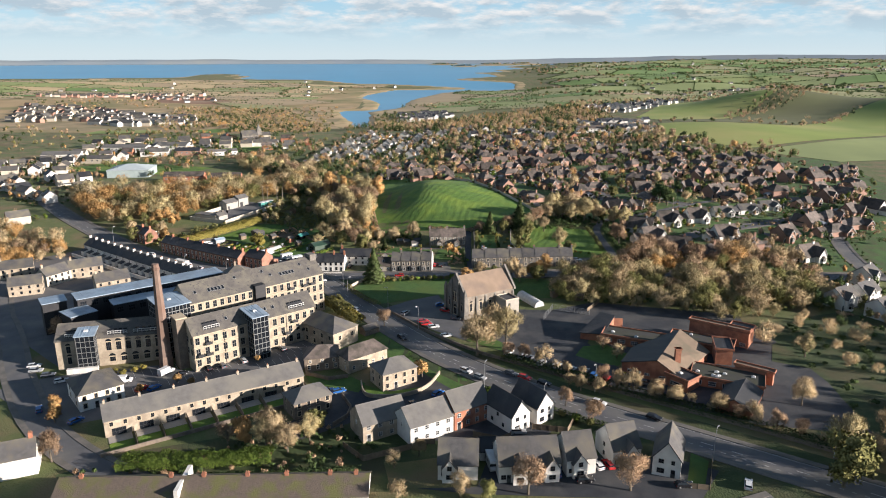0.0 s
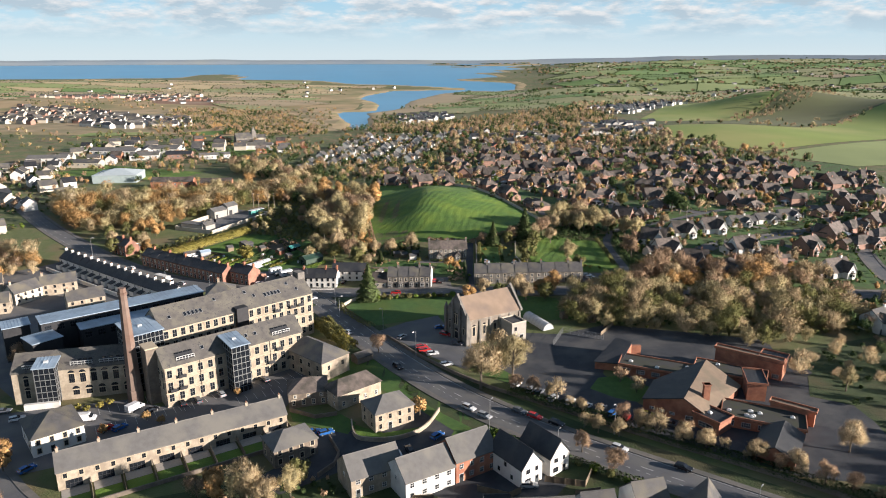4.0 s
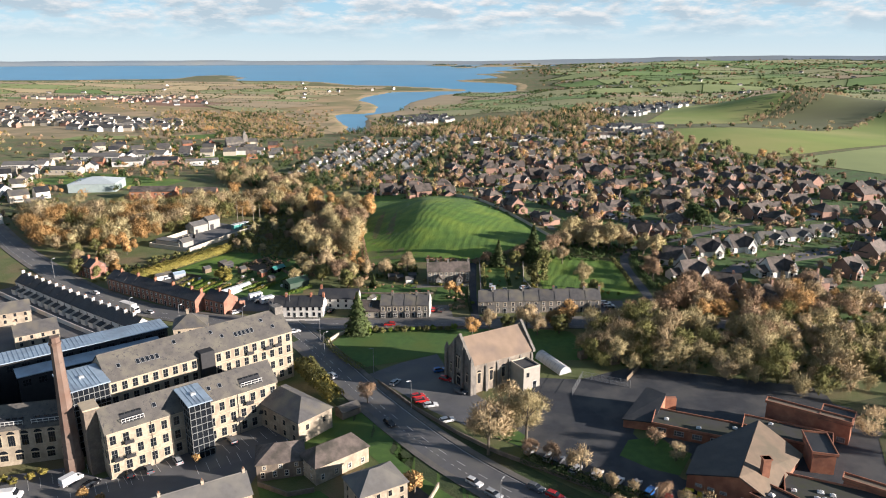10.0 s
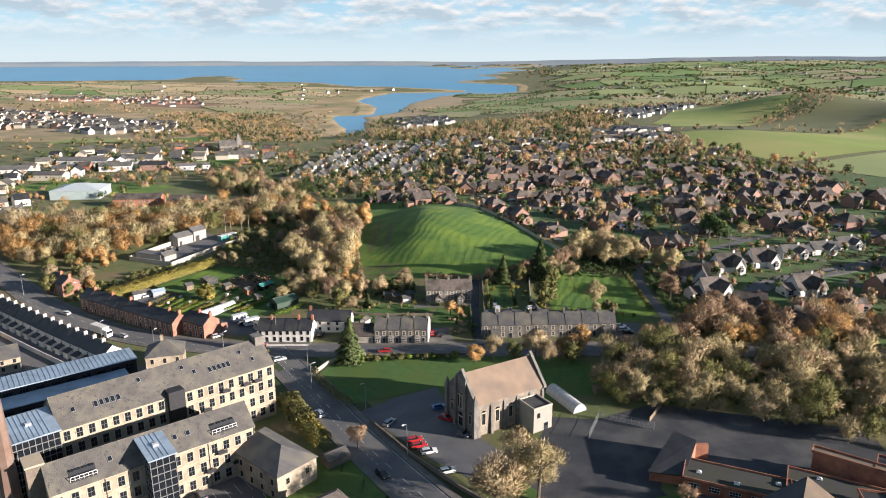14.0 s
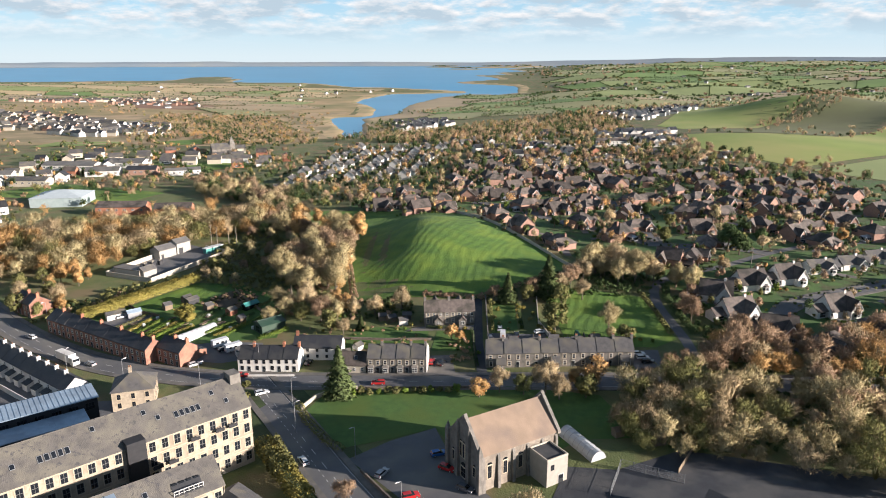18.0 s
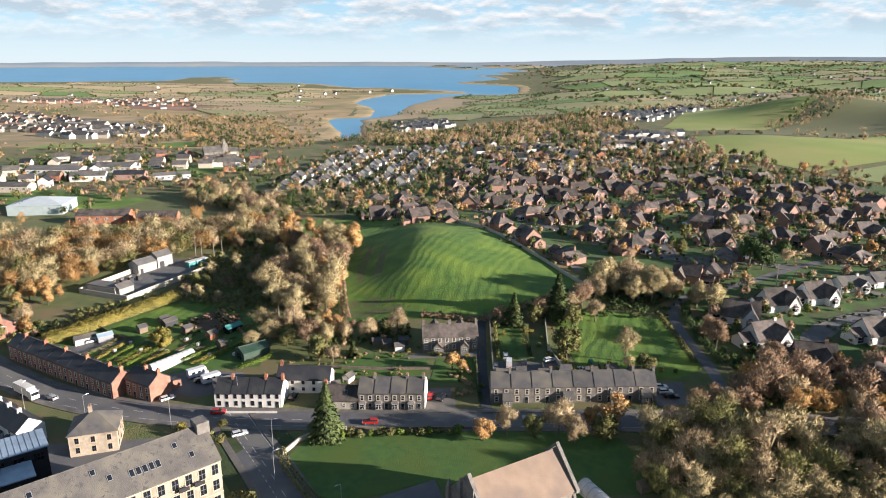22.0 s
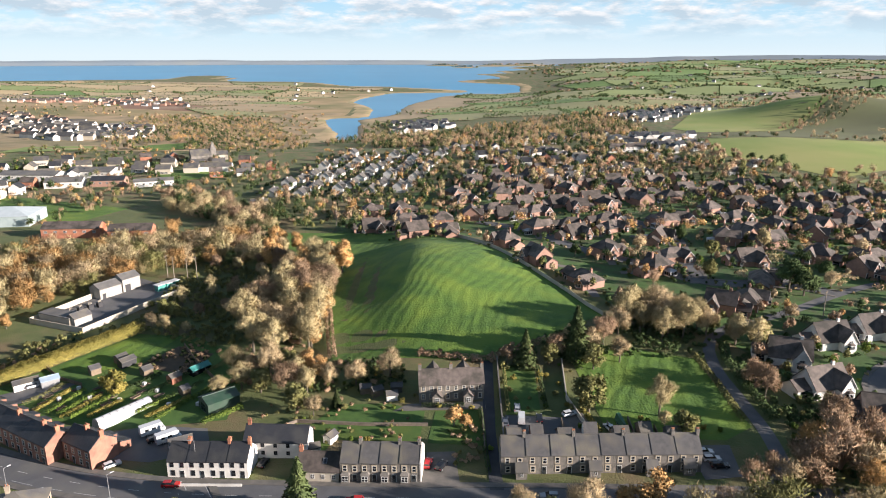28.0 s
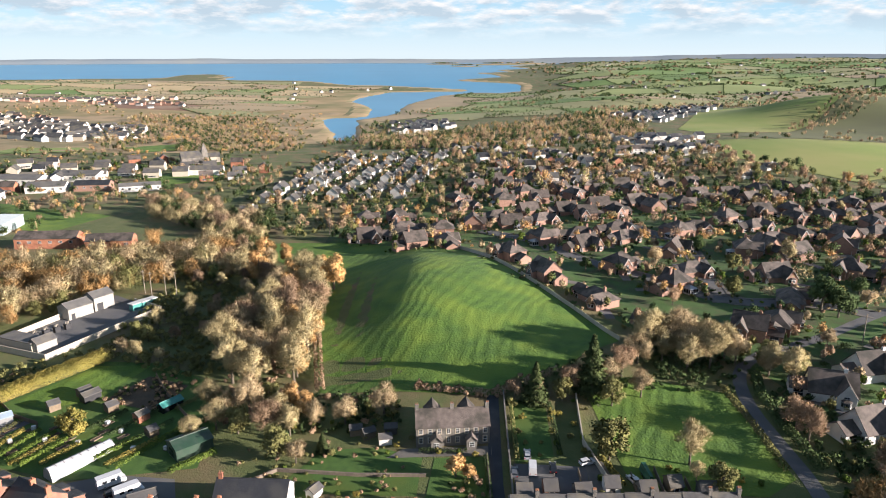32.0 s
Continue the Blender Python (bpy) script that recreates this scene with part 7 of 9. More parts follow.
for u in (4.5, 13.5):
    bm = gable_roof(4.5, 4.2, 4.6, 2.4, 0.2, 0.2)
    bmesh.ops.transform(bm, matrix=Matrix.Translation((u + 2.1, 7.0, 0)) @ Matrix.Rotation(radians(90), 4, "Z"), verts=bm.verts)
    part("rear_roof", bm, TILE_BR, villa)
    bm = bmesh.new()
    box(bm, u - 2.0, 7.6, -2, u + 2.0, 11.3, 4.7)
    part("rear_wing", bm, GREYST, villa)
sheet("garden_lawn", [(-4, 326), (10.2, 324), (11.2, 341), (-2, 341)], GRASS, 0.08, 3, "front lawn of the stone villa", "lawn", "")
sheet("terrace_path", [(-14, 341.5), (12, 341.5), (12.3, 345.2), (-10, 345.0)], PAVE, 0.1, 3, "gravel path before the villa", "path")
sheet("villa_garden", [(-40, 330), (-6, 327), (-5, 341), (-16, 346), (-30, 346)], GRASS, 0.06, 4, "rough grass garden beside the villa", "garden")
sheet("garden_lawn", [(-46, 324), (-30, 324), (-28, 331), (-42, 333)], GRASS, 0.1, 3, "dark back lawn behind the terrace", "lawn", "")
for x, y, a, m_ in ((-16, 346.5, 10, RENDER_W), (-20, 349, 30, WOOD), (-24, 351, 10, WOOD), (-29, 326.5, 60, RENDER_W), (-34, 322, 20, RENDER_W), (-15, 351, 5, SLATE)):
    house("garden_shed", x, y, a, 3.2, 2.4, 1.9, 0.7, "small weathered garden shed", "shed", m_, SLATE)
wall_line([(-46, 333.5), (-40, 338), (-20, 335), (-4, 334)], 0.9, 0.4, RUBBLE, "low brick and stone garden wall")
wall_line([(10.6, 322), (10.8, 341)], 1.2, 0.3, RUBBLE, "low stone wall beside the drive")
wall_line([(15.6, 322), (17, 368)], 1.5, 0.35, GREYST, "stone wall along the garden")
fence([(-53, 326), (-46, 333.5)], 1.7, "new orange timber fence panels", mat("new_timber", (0.42, 0.24, 0.12), (0.36, 0.2, 0.1), 2, 0.8))
fence([(-48.5, 324), (-42, 332)], 1.7, "new orange timber fence panels", MATS["new_timber"])
sheet("garden_lawn", [(17.5, 338), (18.5, 366), (28, 362), (27, 340)], GRASS, 0.08, 3, "long narrow mown back garden", "lawn", "")
sheet("drive", [(16, 322), (17, 338), (34, 336), (33, 323)], TARMAC, 0.09, 4, "grey parking yard behind the terrace", "yard")
sheet("patio", [(33.5, 324), (34, 340), (38, 340), (40, 326)], PAVE, 0.1, 3, "paved strip of a garden", "patio", "")
sheet("paddock", [(43, 330), (40, 372), (56, 376), (79, 368), (81, 330), (72, 324), (52, 326)], FIELD, 0.07, 5, "sunlit green paddock behind the gardens", "field")
wall_line([(38.5, 327), (35, 345), (37, 366)], 1.6, 0.3, RENDER_C, "pale rendered garden wall")
hedge([(41, 328), (37.8, 340)], 1.2, 1.6, L_YEL, "yellow-green clipped garden hedge", 14, 0.35, 70)
hedge([(79.5, 332), (80, 350), (79, 370)], 2.0, 2.0, L_OLV, "rough hedge along the lane", 9, 0.4, 71)
hedge([(88, 332), (87.5, 350), (88, 366), (92, 378)], 3.0, 2.4, L_GRN, "dark overgrown hedge along the lane", 9, 0.45, 72)
for k_, c_, x, y, a in (("van", "white", 21.2, 335.2, 85), ("car", "silver", 20.6, 340.6, 85), ("car", "grey", 16.8, 334.0, 85), ("car", "black", 26.0, 335.2, 85), ("car", "white", 43.8, 330.0, 110), ("car", "white", 34.6, 337.2, 20)):
    vehicle(k_, c_, x, y, a)
cov = thing("covered_boat", 47.2, 332, G(47.2, 332), 95, "boat on a trailer under a green tarpaulin", "boat")
bm = bmesh.new()
solid(bm, [(-2.8, -0.9, 0.5), (2.4, -1.0, 0.5), (2.4, 1.0, 0.5), (-2.8, 0.9, 0.5)], [(-3.0, -0.3, 2.0), (2.5, -0.5, 2.3), (2.5, 0.5, 2.3), (-3.0, 0.3, 2.0)])
part("tarpaulin", bm, mat("green_tarpaulin", (0.03, 0.16, 0.09), (0.025, 0.12, 0.07), 2, 0.6), cov)
for wx in (-0.6, 0.6):
    for s in (1, -1):
        part("wheel", wheel_mesh(), None, cov).matrix_local = pose(wx, s * 0.9, 0.32)
for x, y, k, s_ in ((25.5, 364.5, "conifer", 0.95), (41.9, 369, "conifer", 1.35), (40, 338.5, "olive", 1.15), (58.5, 336, "tan_b", 1.0), (58, 330, "tan_b", 0.45), (3, 333.6, "orange_far", 0.75), (6, 332.5, "orange_far", 0.5),
                    (-16, 361, "tan", 0.85), (-26, 357, "tan", 0.75), (-34, 357, "tan", 0.7), (-30, 345, "conifer", 0.45), (-41, 343, "olive", 0.9), (-36, 341, "tan", 0.6), (62, 325, "olive", 0.8)):
    tree(k, x, y, s_)
rs = random.Random(77)
for _ in range(70):
    x, y = rs.uniform(-48, 40), rs.uniform(324, 364)
    if not (-8 < x < 17 and y > 322) and not (17 < x < 33 and y < 340):
        tree(rs.choice(["shrub", "shrub_green", "shrub_yellow", "shrub"]), x, y, rs.uniform(0.4, 0.9))
for x, y in ((28.6, 341), (28.4, 345), (27.8, 350), (28.2, 355), (34.6, 341.5), (35.2, 347), (34, 353), (31, 358), (53, 334), (54.5, 333), (66, 331), (68, 329), (72, 328), (12, 322), (4, 342.5), (-1, 342.6), (8, 341)):
    tree("shrub_yellow" if int(x * 3 + y) % 2 else "shrub_green", x, y, 0.6)

# ---- the estate ----


def estate_house(key, L, D, eave, rise, wall, roof, label, hip, wing, rows, chim=True, upper=True, garage=1, glazed=False):
    """A detached house with a front wing, a bay window and a lower garage, built once; origin at its middle."""
    h = tagged(new("detached_house"), label, "house", "houses of the estate")
    M = Matrix.Translation((-L / 2, -D / 2, 0))

    def sub(name, bm, m_, par=h, more=Matrix()):
        bmesh.ops.transform(bm, matrix=M @ more, verts=bm.verts)
        return part(name, bm, m_, par)

    sub("wall", wall_block(L, D, eave, 0 if hip else rise), wall)
    sub("roof", hip_roof(L, D, eave, rise, 0.45) if hip else gable_roof(L, D, eave, rise, 0.45, 0.35), roof)
    if chim:
        bm = bmesh.new()
        box(bm, L * 0.75 - 0.45, D / 2 - 0.35, eave + 0.5, L * 0.75 + 0.45, D / 2 + 0.35, eave + rise + 1.0)
        for i in (-0.2, 0.2):
            tube(bm, (L * 0.75 + i, D / 2, eave + rise + 1.0), (L * 0.75 + i, D / 2, eave + rise + 1.4), 0.13, 0.1, 6, 1)
        sub("chimney", bm, [wall, POT])
    u, w, f, we, wr = wing
    bm = bmesh.new()
    prof = [(u, -2.5), (u + w, -2.5), (u + w, we), (u + w / 2, we + wr), (u, we)]
    solid(bm, [(a, -f, b) for a, b in prof], [(a, D * 0.45, b) for a, b in prof])
    wg = sub("wing", bm, wall)
    bm = gable_roof(D * 0.45 + f, w, we, wr, 0.4, 0.3)
    for s in (0, 1):          # white barge boards on the gable
        a, b = (u - 0.35, u + w / 2) if s == 0 else (u + w / 2, u + w + 0.35)
        za, zb = (we - 0.4 * wr / w * 2, we + wr) if s == 0 else (we + wr, we - 0.4 * wr / w * 2)
        q = [(-0.34, w - (a - u), za - 0.16), (-0.34, w - (b - u), zb - 0.16), (-0.34, w - (b - u), zb + 0.1), (-0.34, w - (a - u), za + 0.1)]
        solid(bm, q, [(x - 0.05, y, z) for x, y, z in q], 1)
    bmesh.ops.transform(bm, matrix=M @ Matrix.Translation((u + w, -f, 0)) @ Matrix.Rotation(radians(90), 4, "Z"), verts=bm.verts)
    part("wing_roof", bm, [roof, FRAME_W], wg)
    bm = bmesh.new()          # bay window in one piece: plinth, white frame with dark panes, small roof
    bx, bw, rows_, pane = u + w / 2, 1.25, [], []
    for o, z in ((0.05, -1), (0.05, 0.7), (0.05, 0.85), (0.05, 2.05), (0.05, 2.3), (0.25, 2.3), (-0.45, 2.8)):
        c4 = [Vector((bx - bw - o, -f - 0.02, z)), Vector((bx - bw * 0.6 - o, -f - 0.95 - o, z)), Vector((bx + bw * 0.6 + o, -f - 0.95 - o, z)), Vector((bx + bw + o, -f - 0.02, z))]
        pts = []
        for a, b, cuts in ((c4[0], c4[1], (0, 0.15)), (c4[1], c4[2], (0, 0.07, 0.3, 0.36, 0.64, 0.7, 0.93)), (c4[2], c4[3], (0, 0.15, 0.85))):
            pts += [a.lerp(b, k) for k in cuts]
        rows_.append([bm.verts.new(p) for p in [*pts, c4[3]]])
    for j, kind in enumerate("wfgffr"):
        for i in range(len(rows_[0]) - 1):
            q = bm.faces.new((rows_[j][i], rows_[j][i + 1], rows_[j + 1][i + 1], rows_[j + 1][i]))
            q.material_index = {"w": 0, "f": 1, "r": 3}.get(kind, 2 if i in (1, 3, 5, 7, 10) else 1)
    bm.faces.new(rows_[-1]).material_index = 3
    bmesh.ops.transform(bm, matrix=M, verts=bm.verts)
    part("bay_window", bm, [wall, FRAME_W, GLASS, roof], wg)
    if upper:
        part("window", window_mesh(1.5, 1.2, FRAME_W, 1), None, wg).matrix_local = M @ pose(u + w / 2, -f, we - 1.1)
    gx = L if garage > 0 else -4.6
    bm = wall_block(4.6, 6.0, 2.4, 1.9, 0.5)
    gr = sub("garage", bm, wall, h, Matrix.Translation((gx, D * 0.2, 0)))
    bm = gable_roof(4.6, 6.0, 2.4, 1.9, 0.35, 0.25)
    sub("garage_roof", bm, roof, gr, Matrix.Translation((gx, D * 0.2, 0)))
    part("garage_door", window_mesh(2.6, 2.1, FRAME_W, 0), None, gr).matrix_local = M @ pose(gx + 2.3, D * 0.2, 0.05)
    if glazed:
        bm = bmesh.new()          # conservatory at the back corner
        x0, y0 = L * 0.12, D
        box(bm, x0, y0, -1, x0 + 4, y0 + 3.2, 0.6, 1)
        box(bm, x0 + 0.05, y0, 0.6, x0 + 3.95, y0 + 3.15, 2.2, 2)
        for k in range(6):
            box(bm, x0 + 0.8 * k - 0.05, y0 + 3.08, 0.6, x0 + 0.8 * k + 0.05, y0 + 3.22, 2.3, 1)
            box(bm, x0 - 0.04 + (k % 2) * 3.98, y0 + 1.1 * (k // 2), 0.6, x0 + 0.06 + (k % 2) * 3.98, y0 + 1.1 * (k // 2) + 0.1, 2.3, 1)
        solid(bm, [(x0 - 0.15, y0, 2.2), (x0 + 4.15, y0, 2.2), (x0 + 4.15, y0 + 3.3, 2.2), (x0 - 0.15, y0 + 3.3, 2.2)], [(x0 + 1.2, y0, 3.1), (x0 + 2.8, y0, 3.1), (x0 + 2.6, y0 + 1.5, 3.1), (x0 + 1.4, y0 + 1.5, 3.1)], 0)
        sub("conservatory", bm, [STEEL, FRAME_W, GLASS])
    spots = [("f", (L + u + w) / 2 if u < L * 0.3 else u * 0.45, z) for z in rows] + [("r" if garage < 0 else "l", D * 0.6, rows[-1]), ("b", L * 0.3, rows[0]), ("b", L * 0.7, rows[-1])]
    for wl_, uu, z in spots:
        o = on_wall(h, "window", window_mesh(1.7, 1.25, FRAME_W, 2), wl_, uu, z, L, D)
        o.matrix_local = M @ o.matrix_local
    o = on_wall(h, "door", door_mesh(), "f", (u + w + 1.0) if u < L * 0.3 else u - 0.9, 0.05, L, D)
    o.matrix_local = M @ o.matrix_local
    h["first"] = 1
    SHARED[key] = h
    return h


E_T = [estate_house("e_hip", 10.5, 8.6, 4.4, 3.8, BRICK_D, TILE_BR, "two-storey brown brick house with a hipped tile roof", True, (0.8, 4.6, 2.2, 4.0, 2.9), (0.9, 3.2), garage=1, glazed=True),
       estate_house("e_steep", 11, 8.4, 2.7, 4.6, BRICK_D, TILE_BR, "brick chalet house with a steep brown tile roof", False, (6.0, 4.8, 2.6, 2.7, 3.4), (0.9,), upper=False, garage=-1, glazed=True),
       estate_house("e_bung", 13, 8.4, 2.6, 3.4, BRICK_D, TILE_BR, "red brick bungalow with a brown tile roof", True, (7.8, 5.0, 2.2, 2.5, 2.6), (0.9,), upper=False, garage=-1),
       estate_house("e_gable", 10, 8.4, 4.4, 3.7, BRICK_D, TILE_BR, "two-storey red brick house with a brown tile roof", False, (0.6, 4.2, 1.8, 3.9, 2.8), (0.9, 3.2))]
E_W = estate_house("e_white", 12, 9, 2.9, 4.8, RENDER_W, TILE_BR, "white rendered chalet house with a steep brown roof", False, (6.4, 4.8, 2.4, 3.4, 3.4), (0.9,), garage=-1)
E_B = estate_house("w_bung", 12, 7.5, 2.7, 2.6, RENDER_W, SLATE, "white rendered bungalow with a grey tile roof", False, (7.0, 4.2, 1.6, 2.6, 2.0), (0.9,), upper=False)
E_2 = estate_house("w_two", 10, 8, 4.9, 3.0, RENDER_W, SLATE, "white two-storey house with a grey tile roof", False, (0.8, 3.8, 1.2, 4.7, 2.2), (0.9, 3.3))


def dwell(h, x, y, turn):
    FOOT.append((x, y, 7.2))
    ob = put(h, x, y, turn)
    if h in E_T:
        ob.matrix_basis = ob.matrix_basis @ Matrix.Diagonal((1.03, 1.03, 1.0, 1))
    return ob


NEAR = [(30, 484, -60), (41, 456, -62), (57, 432, -60), (75, 408, -40), (67, 507, 30), (75, 473, 30), (90, 447, -150), (101, 404, -30), (113, 410, 60), (127.4, 431, 65), (134, 459, 10), (137, 494, 75),
        (166, 462, -40), (176, 444, 30), (185, 433, -50), (209, 494, 20), (216, 475, 10), (216, 444, 100), (173, 519, 20), (184, 500, 60), (158, 514, 10), (131, 539, 0), (106, 498, 60), (190, 557, 20), (225, 543, 0), (250, 498, 30),
        (103, 466, 20), (88, 520, 40), (117, 333, -15), (127, 318, 20), (152, 332, 10), (178, 350, 30)]
for i, (x, y, a) in enumerate(NEAR):
    dwell(E_T[(i * 7 + i // 3) % 4], x, y, a)
for x, y, a in ((107.5, 366, -20), (125.5, 377.5, 12), (143.5, 384, 14), (108.5, 348.5, 16), (147, 351.5, 16), (174, 318, 20)):
    dwell(E_W, x, y, a)
for x, y, a in ((163, 395.5, 10), (179, 400.5, 12), (195, 408, 15)):
    dwell(E_B, x, y, a)
for x, y, a in ((156, 256, 30), (168, 262, 30), (165, 244, 30), (182, 284, 40)):
    dwell(E_2, x, y, a)


def streets(poly, kinds, gap, seed, angle, limit=60, clear=7.5, jit=2.5):
    """Houses in loose rows over an outline; rows run along the angle."""
    rnd, n = random.Random(seed), 0
    cx, cy = sum(p[0] for p in poly) / len(poly), sum(p[1] for p in poly) / len(poly)
    c, s = math.cos(radians(angle)), math.sin(radians(angle))
    reach = int(max(math.hypot(p[0] - cx, p[1] - cy) for p in poly) / gap[0]) + 1
    cells = [(i, j) for j in range(-reach, reach + 1) for i in range(-reach, reach + 1)]
    for i, j in cells:
        u, v = i * gap[0] + rnd.uniform(-jit, jit), j * gap[1] + (gap[1] * 0.32 if j % 2 else 0) + rnd.uniform(-jit, jit)
        x, y = cx + c * u - s * v, cy + s * u + c * v
        if n < limit and inside((x, y), poly) and free(x, y, clear):
            dwell(rnd.choice(kinds), x, y, angle + rnd.choice((0, 0, 180, 90)) + rnd.uniform(-14, 14))
            n += 1


streets([(-2, 614), (36, 685), (226, 646), (290, 576), (226, 470), (190, 450), (120, 500), (80, 520), (30, 500)], E_T, (23, 26), 5, 20, 66)
streets([(-50, 515), (0, 505), (20, 560), (-20, 600), (-60, 560)], E_T, (18, 20), 6, 10, 9)
streets([(226, 450), (290, 560), (330, 560), (260, 400), (200, 340), (190, 400)], E_T + [E_W], (20, 22), 7, 30, 26)
for x0 in (-118, -98, -72, -50, -30):
    for i in range(8):
        x, y = x0 + i * 4.5 + (i % 2), 640 + i * 27 + (x0 % 7)
        if free(x, y, 6) and x < 10:
            dwell(E_B if (i + x0) % 3 else E_2, x, y, 80 + (i % 2) * 180)
dwell(E_2, -114, 590, 20)
for x, y, a in ((94, 830, 10), (106, 792, 20), (117, 762, 10), (77, 679, 0), (48, 668, 10), (93, 664, 0), (62, 674, 5), (203, 838, 0), (216, 830, 10), (228, 822, 0), (238, 815, 5), (177, 748, 0), (200, 748, 0), (20, 700, 10), (40, 720, 5), (128, 700, 0), (150, 690, 8), (220, 690, 20), (250, 720, 20)):
    dwell(E_2 if x % 2 else E_B, x, y, a)
lw = house("long_house", 155, 812, 2, 36, 9, 5, 2.4, "long white two-storey building with a low roof", "house", RENDER_W, TILE_BR)
fill_wall(lw, "f", 36, 9, 9, (0.9, 3.2), 1.4, 1.2, FRAME_W, 1)

# ---- woods and gardens ----
sheet("field", [(-43, 416), (-40, 396), (-36, 375), (-10, 371), (14, 367), (36, 380), (57, 399), (48, 420), (38, 441), (21, 478), (3, 508), (-20, 517), (-48, 530), (-75, 533), (-105, 531), (-80, 505), (-60, 480), (-48, 450)], FIELD, 0.1, 4, label="sloping green pasture with mown ridges", category="field")
sheet("estate_lawns", [(22, 500), (66, 404), (94, 380), (110, 330), (150, 300), (230, 300), (300, 420), (340, 600), (240, 660), (36, 690), (-60, 600), (-60, 530), (0, 512)], mat("garden_grass", (0.072, 0.155, 0.028), (0.045, 0.10, 0.02), 0.14, 0.9, bump=0.4, bscale=3, stain=((0.075, 0.085, 0.03), 1.1)), 0.05, 9, "gardens and lawns of the estate", "garden")
fence([(57, 399), (48, 421), (38, 442), (22, 478), (6, 505)], 1.6, "pale timber field fence along the gardens", RENDER_C, 6)
hedge([(-43, 412), (-40, 396), (-36, 376)], 3, 2.0, L_BRN, "rough brown field hedge", 6, 0.5, 80)
hedge([(-8, 372), (14, 367.5), (34, 378)], 2.2, 1.8, L_BRN, "rough brown field hedge", 7, 0.45, 81)
wood([(-66, 350), (-40, 352), (-36, 366), (-44, 372), (-66, 372)], ["tan", "orange", "olive", "tan_b", "brown"], 6.0, 0.85, 31, 14)
wood([(-64, 374), (-42, 376), (-44, 412), (-46, 440), (-64, 440), (-74, 400)], ["tan", "tan_b", "orange", "tan", "brown", "tan_b"], 5.0, 1.18, 1, 34)
wood([(-60, 440), (-44, 440), (-44, 470), (-58, 476)], ["orange", "tan_b", "orange"], 6, 1.25, 12, 8)
wood([(-86, 480), (-70, 480), (-70, 505), (-84, 508)], ["orange"], 7, 1.15, 13, 3)
wood([(-112, 400), (-76, 384), (-68, 430), (-76, 476), (-110, 470), (-100, 440)], ["olive", "tan", "brown", "tan_b"], 7.0, 0.6, 14, 24)
wood([(58, 382), (72, 378), (92, 384), (84, 394), (66, 396)], ["tan", "tan_b"], 4.5, 1.15, 15, 18)
wood([(92, 376), (104, 378), (100, 390), (92, 388)], ["tan", "olive"], 5, 0.8, 16, 4)
wood([(88, 305), (104, 315), (102, 345), (92, 360), (88, 340)], ["shrub", "shrub_green", "brown"], 4, 0.8, 17, 18)
wood([(10, 291), (46, 288), (48, 298), (12, 299)], ["brown", "orange", "tan", "olive"], 5.5, 0.85, 18, 10)
joined_wood([(46, 262), (60, 258), (78, 254), (108, 238), (124, 240), (126, 252), (100, 262), (70, 276), (50, 290)], [L_KHA, L_KHA, L_TAN, L_OLV], 5.0, 0.95, 19, 46, "scrubby tan trees along the edge of the playground")
joined_wood([(50, 292), (80, 274), (126, 254), (152, 250), (160, 285), (110, 293), (60, 297)], [L_KHA, L_KHA, L_TAN, L_BRN, L_OLV], 5.2, 1.0, 20, 74, "tangled winter wood of tan and brown trees")
joined_wood([(66, 304), (150, 300), (168, 310), (150, 330), (112, 322), (90, 318)], [L_ORG, L_BRN, L_BRN, L_TAN], 5.0, 1.05, 21, 56, "tangled winter wood of tan and brown trees")
joined_wood([(106, 222), (118, 198), (150, 190), (176, 230), (150, 244), (122, 238)], [L_TAN, L_TAN, L_GRN], 8, 0.7, 22, 22, "tangled winter wood of tan and brown trees")
joined_wood([(108, 140), (150, 120), (170, 150), (140, 170), (112, 164)], [L_TAN, L_OLV, L_BRN], 7, 1.0, 23, 22, "tangled winter wood of tan and brown trees")
